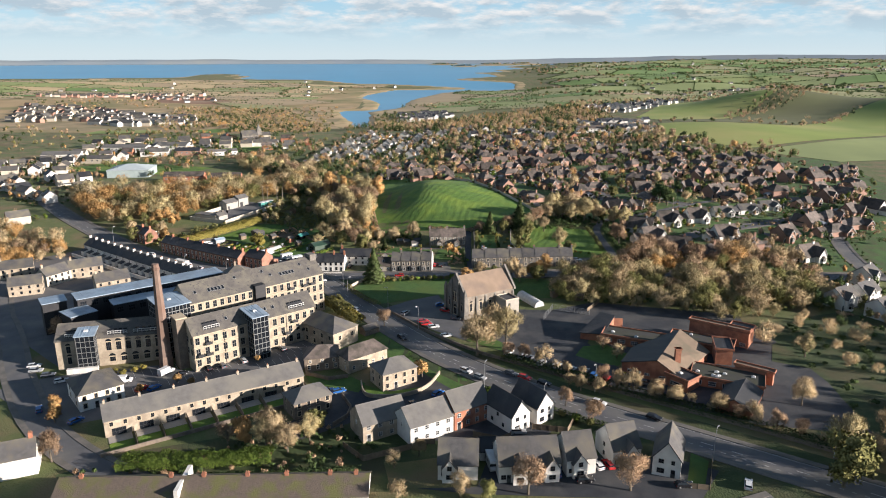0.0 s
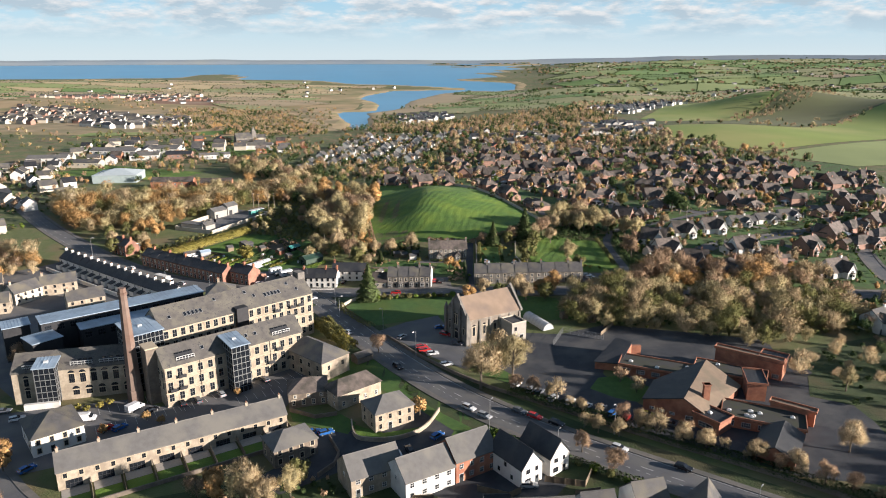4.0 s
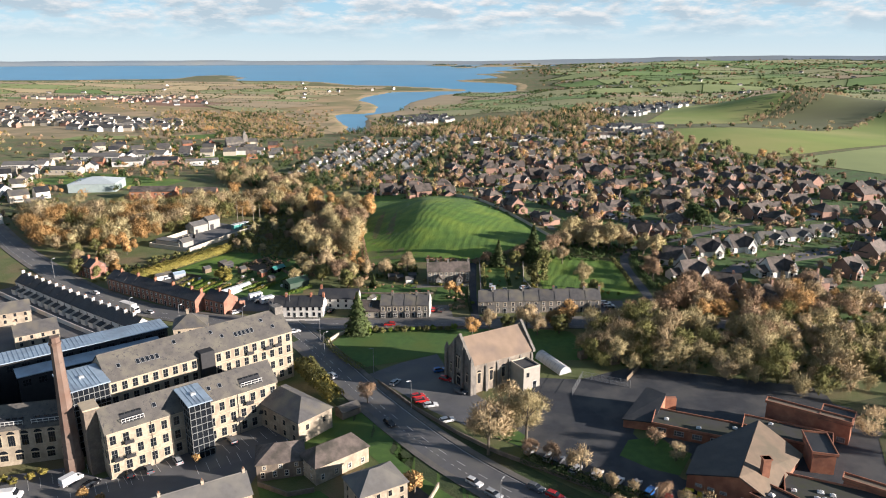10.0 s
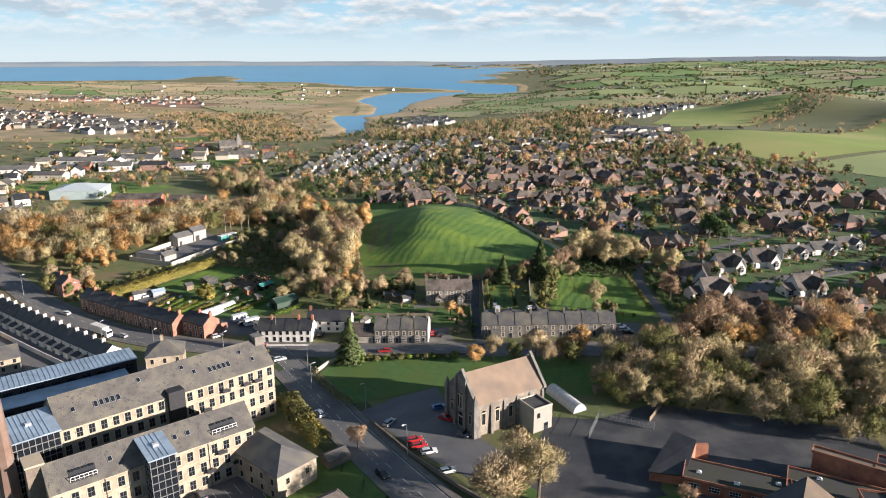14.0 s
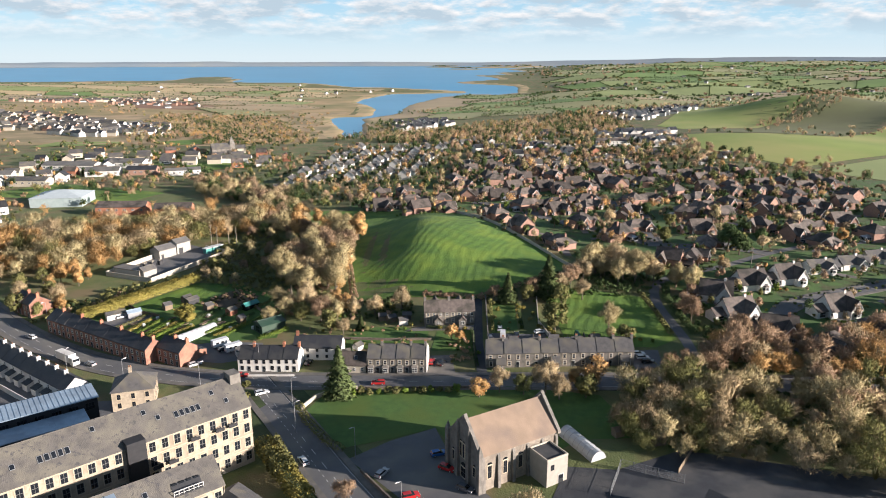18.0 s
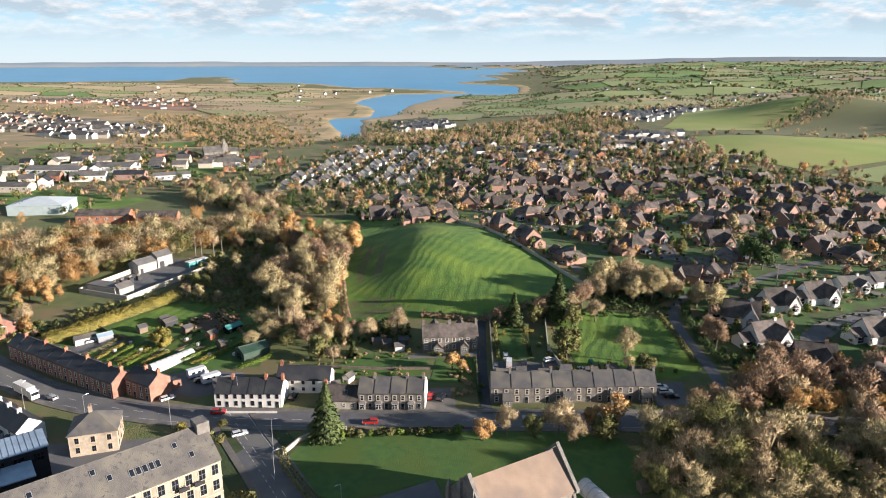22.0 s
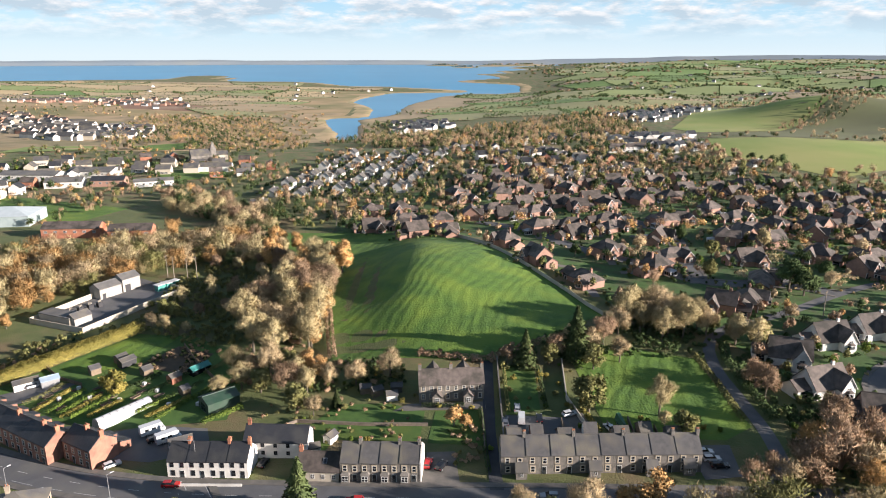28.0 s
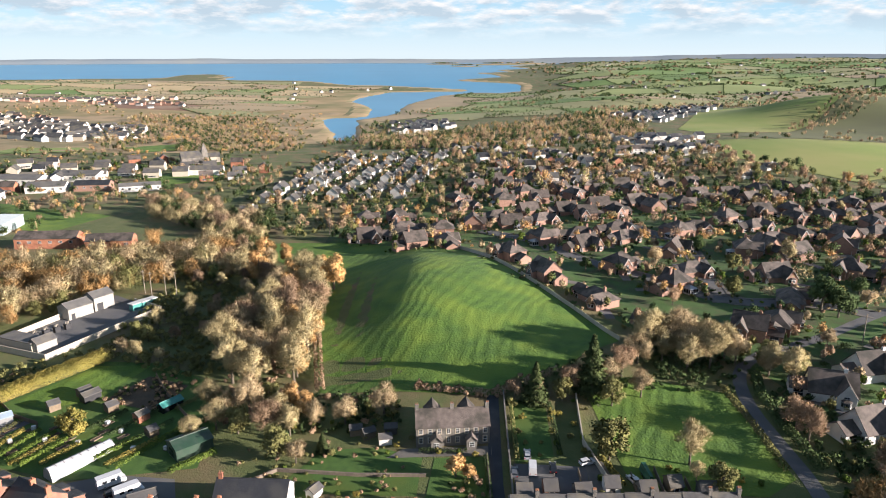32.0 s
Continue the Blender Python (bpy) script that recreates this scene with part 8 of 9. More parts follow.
for x, y, k, s_ in ((11.5, 214, "tan", 1.4), (21.5, 219, "tan_b", 1.3), (18, 226, "tan", 1.25), (33, 205.5, "tan_far", 0.75), (55.5, 184.5, "tan_far", 0.85), (61, 180.5, "tan", 0.6), (66, 178, "tan", 0.55), (76, 172, "tan", 0.6), (84, 168, "tan", 0.55),
                    (57, 209, "tan_far", 0.6), (54, 216, "brown_far", 0.6), (-6.5, 199, "orange_far", 0.75), (-22, 243, "brown", 0.6), (118, 208, "tan_b", 0.7), (35, 178, "brown", 0.5), (41, 187, "tan", 0.5), (46, 185, "tan", 0.5), (38, 190, "tan_far", 0.5),
                    (19.5, 137.5, "brown", 0.85), (43, 138, "brown", 0.85), (91.7, 138, "olive", 1.4), (96, 146, "tan_b", 1.2), (101, 176, "tan", 0.8), (-45, 161.5, "tan", 1.0), (-52.5, 162, "orange", 0.7), (-35, 162, "tan_b", 0.75), (-100, 156, "brown", 0.75), (-112, 180.5, "orange", 0.6), (-6, 154.5, "tan", 0.45), (40.7, 168.5, "brown", 0.6), (4, 137.5, "tan", 0.6), (10, 136, "olive", 0.5), (-10, 136, "tan_far", 0.6), (-12, 150, "tan_far", 0.55), (-40, 158, "tan", 0.8), (-46, 160, "tan_b", 0.75), (-34, 168, "olive", 0.7),
                    (-54, 166, "orange_far", 0.8), (-57, 163, "brown_far", 0.7), (-110, 176, "orange_far", 0.6), (-66, 183, "orange_far", 0.35), (-84, 200, "orange_far", 0.4), (-79, 198, "orange_far", 0.35), (-93, 193, "orange_far", 0.4), (-62, 214, "orange_far", 0.35), (-130, 150, "brown", 0.7), (-140, 235, "brown", 0.8)):
    tree(k, x, y, s_)
for x, y in ((-107, 207), (-104, 206), (-101, 208), (-99, 210)):
    tree("shrub_yellow", x, y, 0.8)
wood([(-165, 345), (-145, 372), (-150, 400), (-160, 412), (-190, 392)], ["orange", "tan", "olive"], 7, 0.75, 24, 14)
joined_wood([(-255, 380), (-200, 350), (-190, 330), (-225, 320), (-262, 350)], [L_ORG, L_TAN, L_BRN], 5, 0.95, 25, 50, "autumn wood of orange and tan trees beside the street")
joined_wood([(-200, 398), (-160, 414), (-142, 440), (-124, 462), (-96, 478), (-108, 530), (-140, 510), (-180, 482), (-250, 462), (-240, 440)], [L_KHA, L_TAN, L_ORG, L_KHA, L_TAN, L_ORG, L_KHA, L_OLV], 4.9, 1.2, 26, 225, "bare tan wood with orange autumn leaves")
joined_wood([(-96, 470), (-70, 480), (-90, 520), (-100, 580), (-185, 640), (-180, 600), (-112, 540)], [L_KHA, L_BRN, L_TAN, L_KHA, L_GRN], 5.4, 1.0, 27, 130, "bare tan wood with dark evergreens")
# Out of view to the east; added for the shade it throws westwards.
joined_wood([(150, 130), (240, 110), (260, 250), (200, 262), (176, 236), (150, 190)], [L_BRN, L_TAN, L_GRN], 7, 1.25, 28, 70, "unseen tall bare wood added to shade the school slope")
joined_wood([(104, 132), (150, 112), (150, 150), (118, 158)], [L_TAN, L_OLV], 6, 1.0, 29, 22, "tan trees beside the road")
for x, y, k, s_ in ((36, 369, "brown", 0.75), (41, 373, "tan_b", 0.8), (47, 371, "tan", 0.8), (52, 376, "brown", 0.85), (33, 365, "olive", 0.7), (26, 366, "brown", 0.6), (20, 366, "brown", 0.55), (46, 362, "olive", 0.8), (55, 366, "tan", 0.8),
                    (135, 424, "evergreen", 1.5), (138, 418, "evergreen", 1.2), (141, 427, "olive", 0.9), (122, 395, "tan", 0.6), (96, 378, "tan_b", 0.9), (100, 372, "tan_b", 1.0), (104, 378, "olive", 0.8), (110, 440, "olive", 0.8), (152, 425, "tan", 0.7),
                    (158, 440, "evergreen", 0.8), (150, 480, "tan_b", 0.9), (118, 500, "evergreen", 0.9), (122, 470, "olive", 0.8), (190, 470, "tan", 0.8), (198, 440, "orange", 0.7), (92, 480, "tan", 0.8), (60, 470, "evergreen", 0.7), (84, 430, "brown", 0.6)):
    tree(k, x, y, s_)
for x, y, k, s_ in ((-77, 469, "orange", 1.35), (-72, 463, "brown", 1.0), (-57, 470, "tan_b", 1.2), (-60, 458, "orange", 1.3), (-66, 452, "tan", 1.1)):
    tree(k, x, y, s_)
rt = random.Random(5)
for i in range(20):
    k = i / 19
    tree(rt.choice(["tan", "tan_far", "brown"]), 22 + 84 * k + rt.uniform(-1, 1), 211.5 - 62 * k + rt.uniform(-1, 2), rt.uniform(0.35, 0.55))
for i in range(12):
    tree(rt.choice(["shrub", "shrub_green", "shrub"]), 14 + 3.2 * i, 186 - 2.3 * i + rt.uniform(-1, 1), rt.uniform(0.7, 1.1))

# ---- the town's far side ----
FAR_H = []


def far_house(key, L, D, eave, rise, wall, roof, label):
    h = tagged(new("distant_house"), label, "house", "distant houses")
    M = Matrix.Translation((-L / 2, -D / 2, 0))
    for nm, bm, m_ in (("wall", wall_block(L, D, eave, rise), wall), ("roof", gable_roof(L, D, eave, rise, 0.35, 0.2), roof)):
        bmesh.ops.transform(bm, matrix=M, verts=bm.verts)
        part(nm, bm, m_, h)
    o = part("window", window_mesh(L * 0.6, 1.3, FRAME_W, 3), None, h)
    o.matrix_local = M @ pose(L * 0.5, 0, 0.9)
    h["first"] = 1
    SHARED[key] = h
    FAR_H.append(h)
    return h


F_W = far_house("f_white", 11, 7.5, 3.0, 2.8, RENDER_W, SLATE, "white bungalow with a grey roof in the distance")
F_T = far_house("f_two", 9, 8, 5.0, 3.0, RENDER_W, SLATE_D, "white two-storey house in the distance")
F_B = far_house("f_brick", 10, 8, 4.8, 3.0, BRICK_R, TILE_BR, "red brick house in the distance")
F_L = far_house("f_long", 26, 8, 4.8, 2.6, RENDER_W, SLATE, "long white terrace with a grey roof in the distance")
F_C = far_house("f_cream", 12, 8, 4.8, 3.0, RENDER_C, SLATE, "cream house with a grey roof in the distance")

JOIN = {}


def far_block(x, y, turn, L, D, eave, rise, wall, roof):
    """Adds a small house to the joined far houses."""
    m = pose(x, y, G(x, y), 0, 0, turn)
    if land(x, y) < SEA + 1.2:
        return
    for mt, pts, fc in ((wall, [(-L / 2, -D / 2, -2), (L / 2, -D / 2, -2), (L / 2, D / 2, -2), (-L / 2, D / 2, -2), (-L / 2, -D / 2, eave), (L / 2, -D / 2, eave), (L / 2, D / 2, eave), (-L / 2, D / 2, eave), (-L / 2, 0, eave + rise), (L / 2, 0, eave + rise)], ((0, 1, 5, 4), (2, 3, 7, 6), (1, 2, 6, 9, 5), (3, 0, 4, 8, 7))),
                        (roof, [(-L / 2 - 0.3, -D / 2 - 0.4, eave - 0.2), (L / 2 + 0.3, -D / 2 - 0.4, eave - 0.2), (L / 2 + 0.3, 0, eave + rise + 0.15), (-L / 2 - 0.3, 0, eave + rise + 0.15), (L / 2 + 0.3, D / 2 + 0.4, eave - 0.2), (-L / 2 - 0.3, D / 2 + 0.4, eave - 0.2)], ((0, 1, 2, 3), (3, 2, 4, 5)))):
        vs, fs, _ = JOIN.setdefault(mt.name, ([], [], mt))
        k = len(vs)
        vs += [tuple(m @ Vector(p)) for p in pts]
        fs += [tuple(k + i for i in f) for f in fc]


def far_streets(poly, kinds, gap, seed, angle, limit):
    rnd, n = random.Random(seed), 0
    cx, cy = sum(p[0] for p in poly) / len(poly), sum(p[1] for p in poly) / len(poly)
    c, s = math.cos(radians(angle)), math.sin(radians(angle))
    reach = int(max(math.hypot(p[0] - cx, p[1] - cy) for p in poly) / min(gap)) + 1
    for j in range(-reach, reach + 1):
        for i in range(-reach, reach + 1):
            u, v = i * gap[0] + rnd.uniform(-5, 5), j * gap[1] + rnd.uniform(-7, 7)
            x, y = cx + c * u - s * v, cy + s * u + c * v
            if n < limit and inside((x, y), poly):
                far_block(x, y, angle + rnd.choice((0, 0, 0, 90)) + rnd.uniform(-25, 25), *rnd.choice(kinds))
                n += 1


K_W, K_T, K_B, K_C, K_L = (11, 7.5, 3.0, 2.8, RENDER_W, SLATE), (9, 8, 5.0, 3.0, RENDER_W, SLATE_D), (10, 8, 4.8, 3.0, BRICK_D, TILE_BR), (12, 8, 4.8, 3.0, RENDER_C, SLATE), (24, 8, 4.8, 2.6, RENDER_W, SLATE)
for x, y, a, L, D, e, r, w_, rf, lb in ((-345, 700, -3, 46, 16, 5, 2.2, RENDER_W, SLATE_L, "long white warehouse with a grey roof"), (-300, 716, -4, 36, 18, 5, 2.5, RENDER_W, SLATE_L, "white warehouse with a grey roof"), (-292, 668, 12, 26, 14, 4.5, 2.4, RENDER_W, SLATE_L, "white warehouse with twin gables"),
                                     (-262, 676, 8, 24, 12, 4.5, 2.4, BRICK_D, SLATE_D, "brick workshop with a dark roof"), (-228, 672, 22, 28, 9, 4, 1.6, RENDER_W, SLATE_L, "long low white workshop"), (-214, 525, 4, 30, 11, 5.2, 2.6, BRICK_R, TILE_BR, "long red brick block of flats"),
                                     (-176, 520, 8, 22, 10, 5.2, 2.6, BRICK_R, TILE_BR, "red brick block of flats"), (-330, 625, 0, 30, 12, 4.5, 2.2, RENDER_C, SLATE, "cream rendered works building"), (-375, 645, 10, 34, 14, 5, 2.2, RENDER_W, SLATE_L, "white rendered works building")):
    h = house("warehouse", x, y, a, L, D, e, r, lb, "warehouse", w_, rf)
    fill_wall(h, "f", L, D, max(3, int(L / 4.5)), (e - 2.4,), 1.8, 1.3, FRAME_W, 2)
shed_h = house("works_hall", -268, 548, 8, 32, 26, 6.0, 3.5, "large works hall with a pale green metal hip roof", "warehouse", mat("mint_cladding", (0.42, 0.50, 0.50), (0.36, 0.44, 0.44), 0.5, 0.6), mat("pale_mint_roof", (0.56, 0.62, 0.64), (0.48, 0.55, 0.57), 0.3, 0.5), hip=True)
church = house("church", -230, 800, 30, 18, 9, 6, 5, "grey stone church with a slate roof", "church", GREYST, SLATE)
bm = bmesh.new()
box(bm, 18, 2, -2, 23, 7, 11)
solid(bm, [(18, 2, 11), (23, 2, 11), (23, 7, 11), (18, 7, 11)], [(20.4, 4.4, 18), (20.6, 4.4, 18), (20.6, 4.6, 18), (20.4, 4.6, 18)])
part("spire", bm, GREYST, church)

PITCH_A, PITCH_B, PITCH_C = [(-450, 866), (-350, 896), (-386, 942), (-452, 920)], [(-352, 944), (-306, 995), (-274, 902), (-300, 882)], [(-196, 768), (-170, 722), (-208, 698), (-240, 735)]
PALE = mat("pale_pitch", (0.24, 0.31, 0.075), (0.19, 0.25, 0.06), 0.05, 0.9)
sheet("pitch", PITCH_A, PALE, 0.5, 12, "pale green mown playing field", "pitch")
sheet("pitch", PITCH_B, FIELD, 0.5, 12, "green playing field behind bare trees", "pitch")
sheet("pitch", PITCH_C, FIELD, 0.4, 12, "green football pitch behind the works", "pitch")
sheet("meadow", [(-330, 590), (-215, 560), (-200, 600), (-300, 640)], FIELD, 0.1, 12, "bright green grazed meadow", "field")


def cluster(poly, kinds, gap, seed, angle, limit, clear=6):
    streets(poly, kinds, gap, seed, angle, limit, clear, 2.0)


cluster([(-368, 660), (-376, 790), (-288, 800), (-230, 840), (-150, 790), (-140, 713), (-200, 720), (-260, 735), (-290, 640)], [F_W, F_T, F_C, F_B, F_L], (22, 20), 41, 15, 48, 8)
far_streets([(-622, 1242), (-436, 1208), (-350, 1008), (-495, 985)], [K_W, K_C, K_W, K_T, K_L], (18, 26), 42, -15, 70)
far_streets([(-880, 1500), (-669, 1427), (-500, 1080), (-640, 1030)], [K_C, K_W, K_C, K_B], (20, 26), 43, -15, 90)
cluster([(-420, 560), (-300, 560), (-330, 660), (-440, 680)], [F_W, F_T, F_C], (18, 22), 44, 20, 20)
cluster([(-330, 470), (-262, 440), (-240, 470), (-280, 540), (-340, 540)], [F_T, F_C, F_W], (15, 18), 45, -40, 18)
cluster([(-300, 400), (-250, 400), (-236, 372), (-262, 352), (-320, 380)], [F_T, F_C, F_T], (15, 17), 46, 40, 12)
far_streets([(-89, 1288), (1, 1380), (20, 1194), (-68, 1120)], [K_T], (15, 22), 47, 20, 34)
far_streets([(246, 1228), (276, 1139), (308, 1159), (464, 1366), (448, 1431), (333, 1326), (268, 1335)], [K_T, K_T, K_W], (14, 17), 48, 50, 95)
far_streets([(167, 971), (186, 803), (231, 792), (262, 905), (220, 950)], [K_T, K_W], (17, 22), 148, 10, 26)
far_streets([(-720, 1700), (-560, 1640), (-480, 1560), (-700, 1560)], [K_B, K_W], (26, 30), 49, 0, 40)
far_streets([(-980, 1666), (-768, 1860), (-560, 1800), (-820, 1600)], [K_W, K_C, K_B], (26, 30), 50, 10, 50)
cluster([(-40, 880), (110, 880), (200, 960), (160, 1040), (-40, 1040)], [F_T, F_W, F_T], (26, 34), 51, 10, 22)
cluster([(30, 690), (150, 690), (160, 800), (20, 860)], [E_B, F_T, F_W, F_B], (24, 26), 52, 10, 26)
rf = random.Random(99)
for _ in range(46):
    x, y = rf.uniform(-1300, 1500), rf.uniform(1500, 2450)
    if river_gap(x, y) > 40 and shore_gap(x, y) > 60:
        far_block(x, y, rf.uniform(0, 180), *rf.choice([K_T, K_W, K_W]))
for _ in range(40):
    x, y = rf.uniform(380, 2400), rf.uniform(1500, 3600)
    if shore_gap(x, y) > 60:
        far_block(x, y, rf.uniform(0, 180), *rf.choice([K_T, K_W]))

for vs_, fs_, m_ in JOIN.values():
    me = bpy.data.meshes.new("far_town")
    me.from_pydata(vs_, [], fs_)
    me.materials.append(m_)
    tagged(new("far_town", me), "white and brick houses scattered in the far distance", "houses", kind="stuff")

# ---- fields out to the lough ----
FM = [mat("field_green", (0.17, 0.275, 0.065), (0.135, 0.225, 0.055), 0.02, 0.9), mat("field_straw", (0.56, 0.43, 0.24), (0.47, 0.37, 0.20), 0.02, 0.9), mat("field_brown", (0.38, 0.27, 0.175), (0.31, 0.22, 0.14), 0.02, 0.9),
      mat("field_olive", (0.34, 0.335, 0.15), (0.27, 0.27, 0.12), 0.02, 0.9), mat("field_tan", (0.44, 0.34, 0.20), (0.36, 0.28, 0.165), 0.015, 0.9), mat("field_pale_green", (0.29, 0.345, 0.12), (0.235, 0.285, 0.10), 0.02, 0.9)]
MARSH = mat("reed_marsh", (0.44, 0.32, 0.18), (0.34, 0.25, 0.14), 0.03, 0.95, stain=((0.22, 0.19, 0.09), 0.5))
EARTH = mat("red_earth", (0.26, 0.13, 0.075), (0.21, 0.11, 0.065), 0.02, 0.95, stain=((0.30, 0.2, 0.13), 0.5))
HILLG = mat("hill_grass", (0.26, 0.33, 0.065), (0.20, 0.27, 0.05), 0.012, 0.9, stain=((0.34, 0.34, 0.10), 0.6))
PLAIN = mat("rough_pasture", (0.44, 0.31, 0.16), (0.34, 0.25, 0.12), 0.012, 0.95, stain=((0.20, 0.19, 0.07), 0.5))
sheet("plain", [(-1500, 950), (-620, 900), (-200, 880), (-165, 1010), (-185, 1240), (-178, 1500), (-200, 1800), (-170, 2020), (-60, 2160), (-150, 2300), (-600, 2400), (-1000, 2460), (-1500, 2250)], PLAIN, 0.05, 30, "tan rough pasture of the coastal plain", "field")
sheet("shore_field", [(-112, 1320), (-100, 1600), (-88, 1800), (-52, 1925), (20, 2020), (120, 2050), (300, 2080), (330, 1800), (120, 1500), (-20, 1400)], FM[4], 0.4, 25, "tan shore pasture beside the river", "field")
sheet("marsh", [(-300, 1260), (-200, 1250), (-190, 1180), (-168, 1090), (-150, 1030), (-210, 1040)], MARSH, 0.3, 25, "brown reed marsh beside the river", "marsh")
sheet("marsh", [(-760, 1260), (-420, 1420), (-190, 1500), (-178, 1320), (-172, 1050), (-200, 900), (-420, 900), (-640, 960)], MARSH, 0.12, 40, "tan reeds and rough pasture", "marsh")
sheet("building_site", [(-727, 1725), (-474, 1590), (-450, 1469), (-600, 1490)], EARTH, 0.3, 30, "bare red earth of a building site", "ground")
sheet("hill_field", [(288, 1049), (432, 1364), (671, 1431), (690, 1240), (560, 1180), (400, 1000), (300, 985)], HILLG, 0.3, 22, "rounded green hill field", "field")
sheet("hill_field", [(700, 1425), (830, 1400), (900, 1300), (760, 1150), (700, 1240)], FM[0], 0.3, 22, "bright green hill field", "field")
# Slope turned from the sun: its shade is in the dark olive colour.
sheet("hill_field", [(285, 965), (390, 985), (545, 1160), (690, 1225), (770, 1130), (590, 1030), (430, 880), (330, 880)], mat("shaded_hill_field", (0.13, 0.145, 0.05), (0.11, 0.115, 0.042), 0.02, 0.95), 0.3, 22, "hill field darkened for the shade on its slope", "field")
sheet("hill_field", [(242, 779), (270, 880), (330, 872), (430, 868), (600, 1015), (760, 1100), (640, 860), (420, 740), (290, 668)], HILLG, 0.3, 20, "sunlit olive green hill field", "field")
sheet("hill_field", [(294, 655), (420, 730), (640, 845), (560, 640), (340, 590)], FM[5], 0.3, 18, "light green meadow below the hill", "field")
CLUMPS, rh = [], random.Random(7)
OPEN = [PITCH_A, PITCH_B, PITCH_C]          # grass that stays free of trees


def tufts(x, y, n, wide, high, s, low=0.12):
    """Notes a rounded clump of n small leaves for the joined far growth."""
    if any(inside((x, y), p) for p in OPEN if abs(x - p[0][0]) < 150 and abs(y - p[0][1]) < 150):
        return
    if y < 900 or land(x, y) > SEA + 0.9:
        CLUMPS.append((x, y, G(x, y), n, wide, high, s, low))


def flush(name, leaves, label, category="trees", hearts=True):
    """Makes the noted clumps into one mesh; a list of leaves and shares mixes them clump by clump."""
    if isinstance(leaves, list):
        lots, rnd = {}, random.Random(len(CLUMPS))
        for c in CLUMPS:
            k = min(max(rnd.gauss(0.5 + 0.75 * noise.noise((c[0] * 0.02, c[1] * 0.02, 3.0)), 0.28), 0), 0.999) if len(leaves) > 1 else 0
            for m, share in leaves:
                k -= share
                if k < 0:
                    break
            lots.setdefault(m.name, (m, []))[1].append(c)
        for m, part_of in lots.values():
            CLUMPS[:] = part_of
            flush(name, m, label, category, hearts)
        return
    rng, q = np.random.default_rng(len(CLUMPS)), np.array(CLUMPS)
    lobes = unit(rng.normal(0, 1, (len(q), 6, 3))) * rng.uniform(0.2, 0.5, (len(q), 6, 1))
    who = np.repeat(np.arange(len(q)), (q[:, 3] * 1.3).astype(int) + (44 if hearts else 0))
    q, n = q[who], len(who)
    d = unit(rng.normal(0, 1, (n, 3)))
    P = lobes[who, rng.integers(0, 6, n)] + d * (rng.random(n) ** 0.45)[:, None] * 0.46
    N = unit(P * 0.9 + d * 0.6)
    mid, half = 0.5 + q[:, 7] / 2, (1 - q[:, 7]) / 2
    P = np.stack((q[:, 0] + P[:, 0] * q[:, 4], q[:, 1] + P[:, 1] * q[:, 4], q[:, 2] + q[:, 5] * np.maximum(mid + P[:, 2] * half, 0.02)), 1)
    A = unit(rng.normal(0, 0.7, (n, 3)) + np.array((0, 0, 0.8)) + d * 0.5)
    B = unit(np.cross(A, d + rng.normal(0, 0.5, (n, 3)))) * q[:, 6:7] * rng.uniform(0.22, 0.5, (n, 1))
    co, no = leaves_of(P, N, A * q[:, 6:7] * rng.uniform(0.35, 0.85, (n, 1)), B, rng, 0.3)
    tagged(new(name, leaf_mesh(name, co, no, leaves)), label, category, kind="stuff")
    CLUMPS.clear()


def patchwork(x0, x1, y0, y1, w, d, kinds, seed, ok, skew=0.15):
    """Fields in a loose net of crooked quads, with hedges along their edges; returns the hedge lines."""
    rnd, lines = random.Random(seed), []
    nx, ny = int((x1 - x0) / w), int((y1 - y0) / d)
    P = [[(x0 + i * w + rnd.uniform(-0.3, 0.3) * w + (j % 2) * w * 0.4, y0 + j * d + rnd.uniform(-0.28, 0.28) * d + skew * i * d * 0.3) for i in range(nx + 1)] for j in range(ny + 1)]
    for j in range(ny):
        for i in range(nx):
            q = [P[j][i], P[j][i + 1], P[j + 1][i + 1], P[j + 1][i]]
            cx, cy = sum(p[0] for p in q) / 4, sum(p[1] for p in q) / 4
            if all(ok(*p) for p in q) and ok(cx, cy):
                sheet("field", [(cx + (x - cx) * 0.985, cy + (y - cy) * 0.985) for x, y in q], rnd.choice(kinds), 0.9, 26 if w < 200 else 45, "hedged farm field in muted winter colours", "field")
                lines += [(q[0], q[1]), (q[0], q[3])]
    return lines


def left_ok(x, y):
    if inside((x, y), [(-980, 1680), (-640, 1060), (-480, 970), (-330, 1000), (-400, 1260), (-460, 1460), (-720, 1740)]) or inside((x, y), [(-520, 1380), (-290, 1330), (-150, 920), (-340, 920)]):
        return False
    return river_gap(x, y) > 25 and shore_gap(x, y) > 30 and not (x > -330 and y < 1280)


def right_ok(x, y):
    if inside((x, y), [(230, 640), (220, 1060), (440, 1380), (700, 1450), (920, 1320), (640, 620), (330, 560)]):
        return False
    return river_gap(x, y) > 30 and shore_gap(x, y) > 40


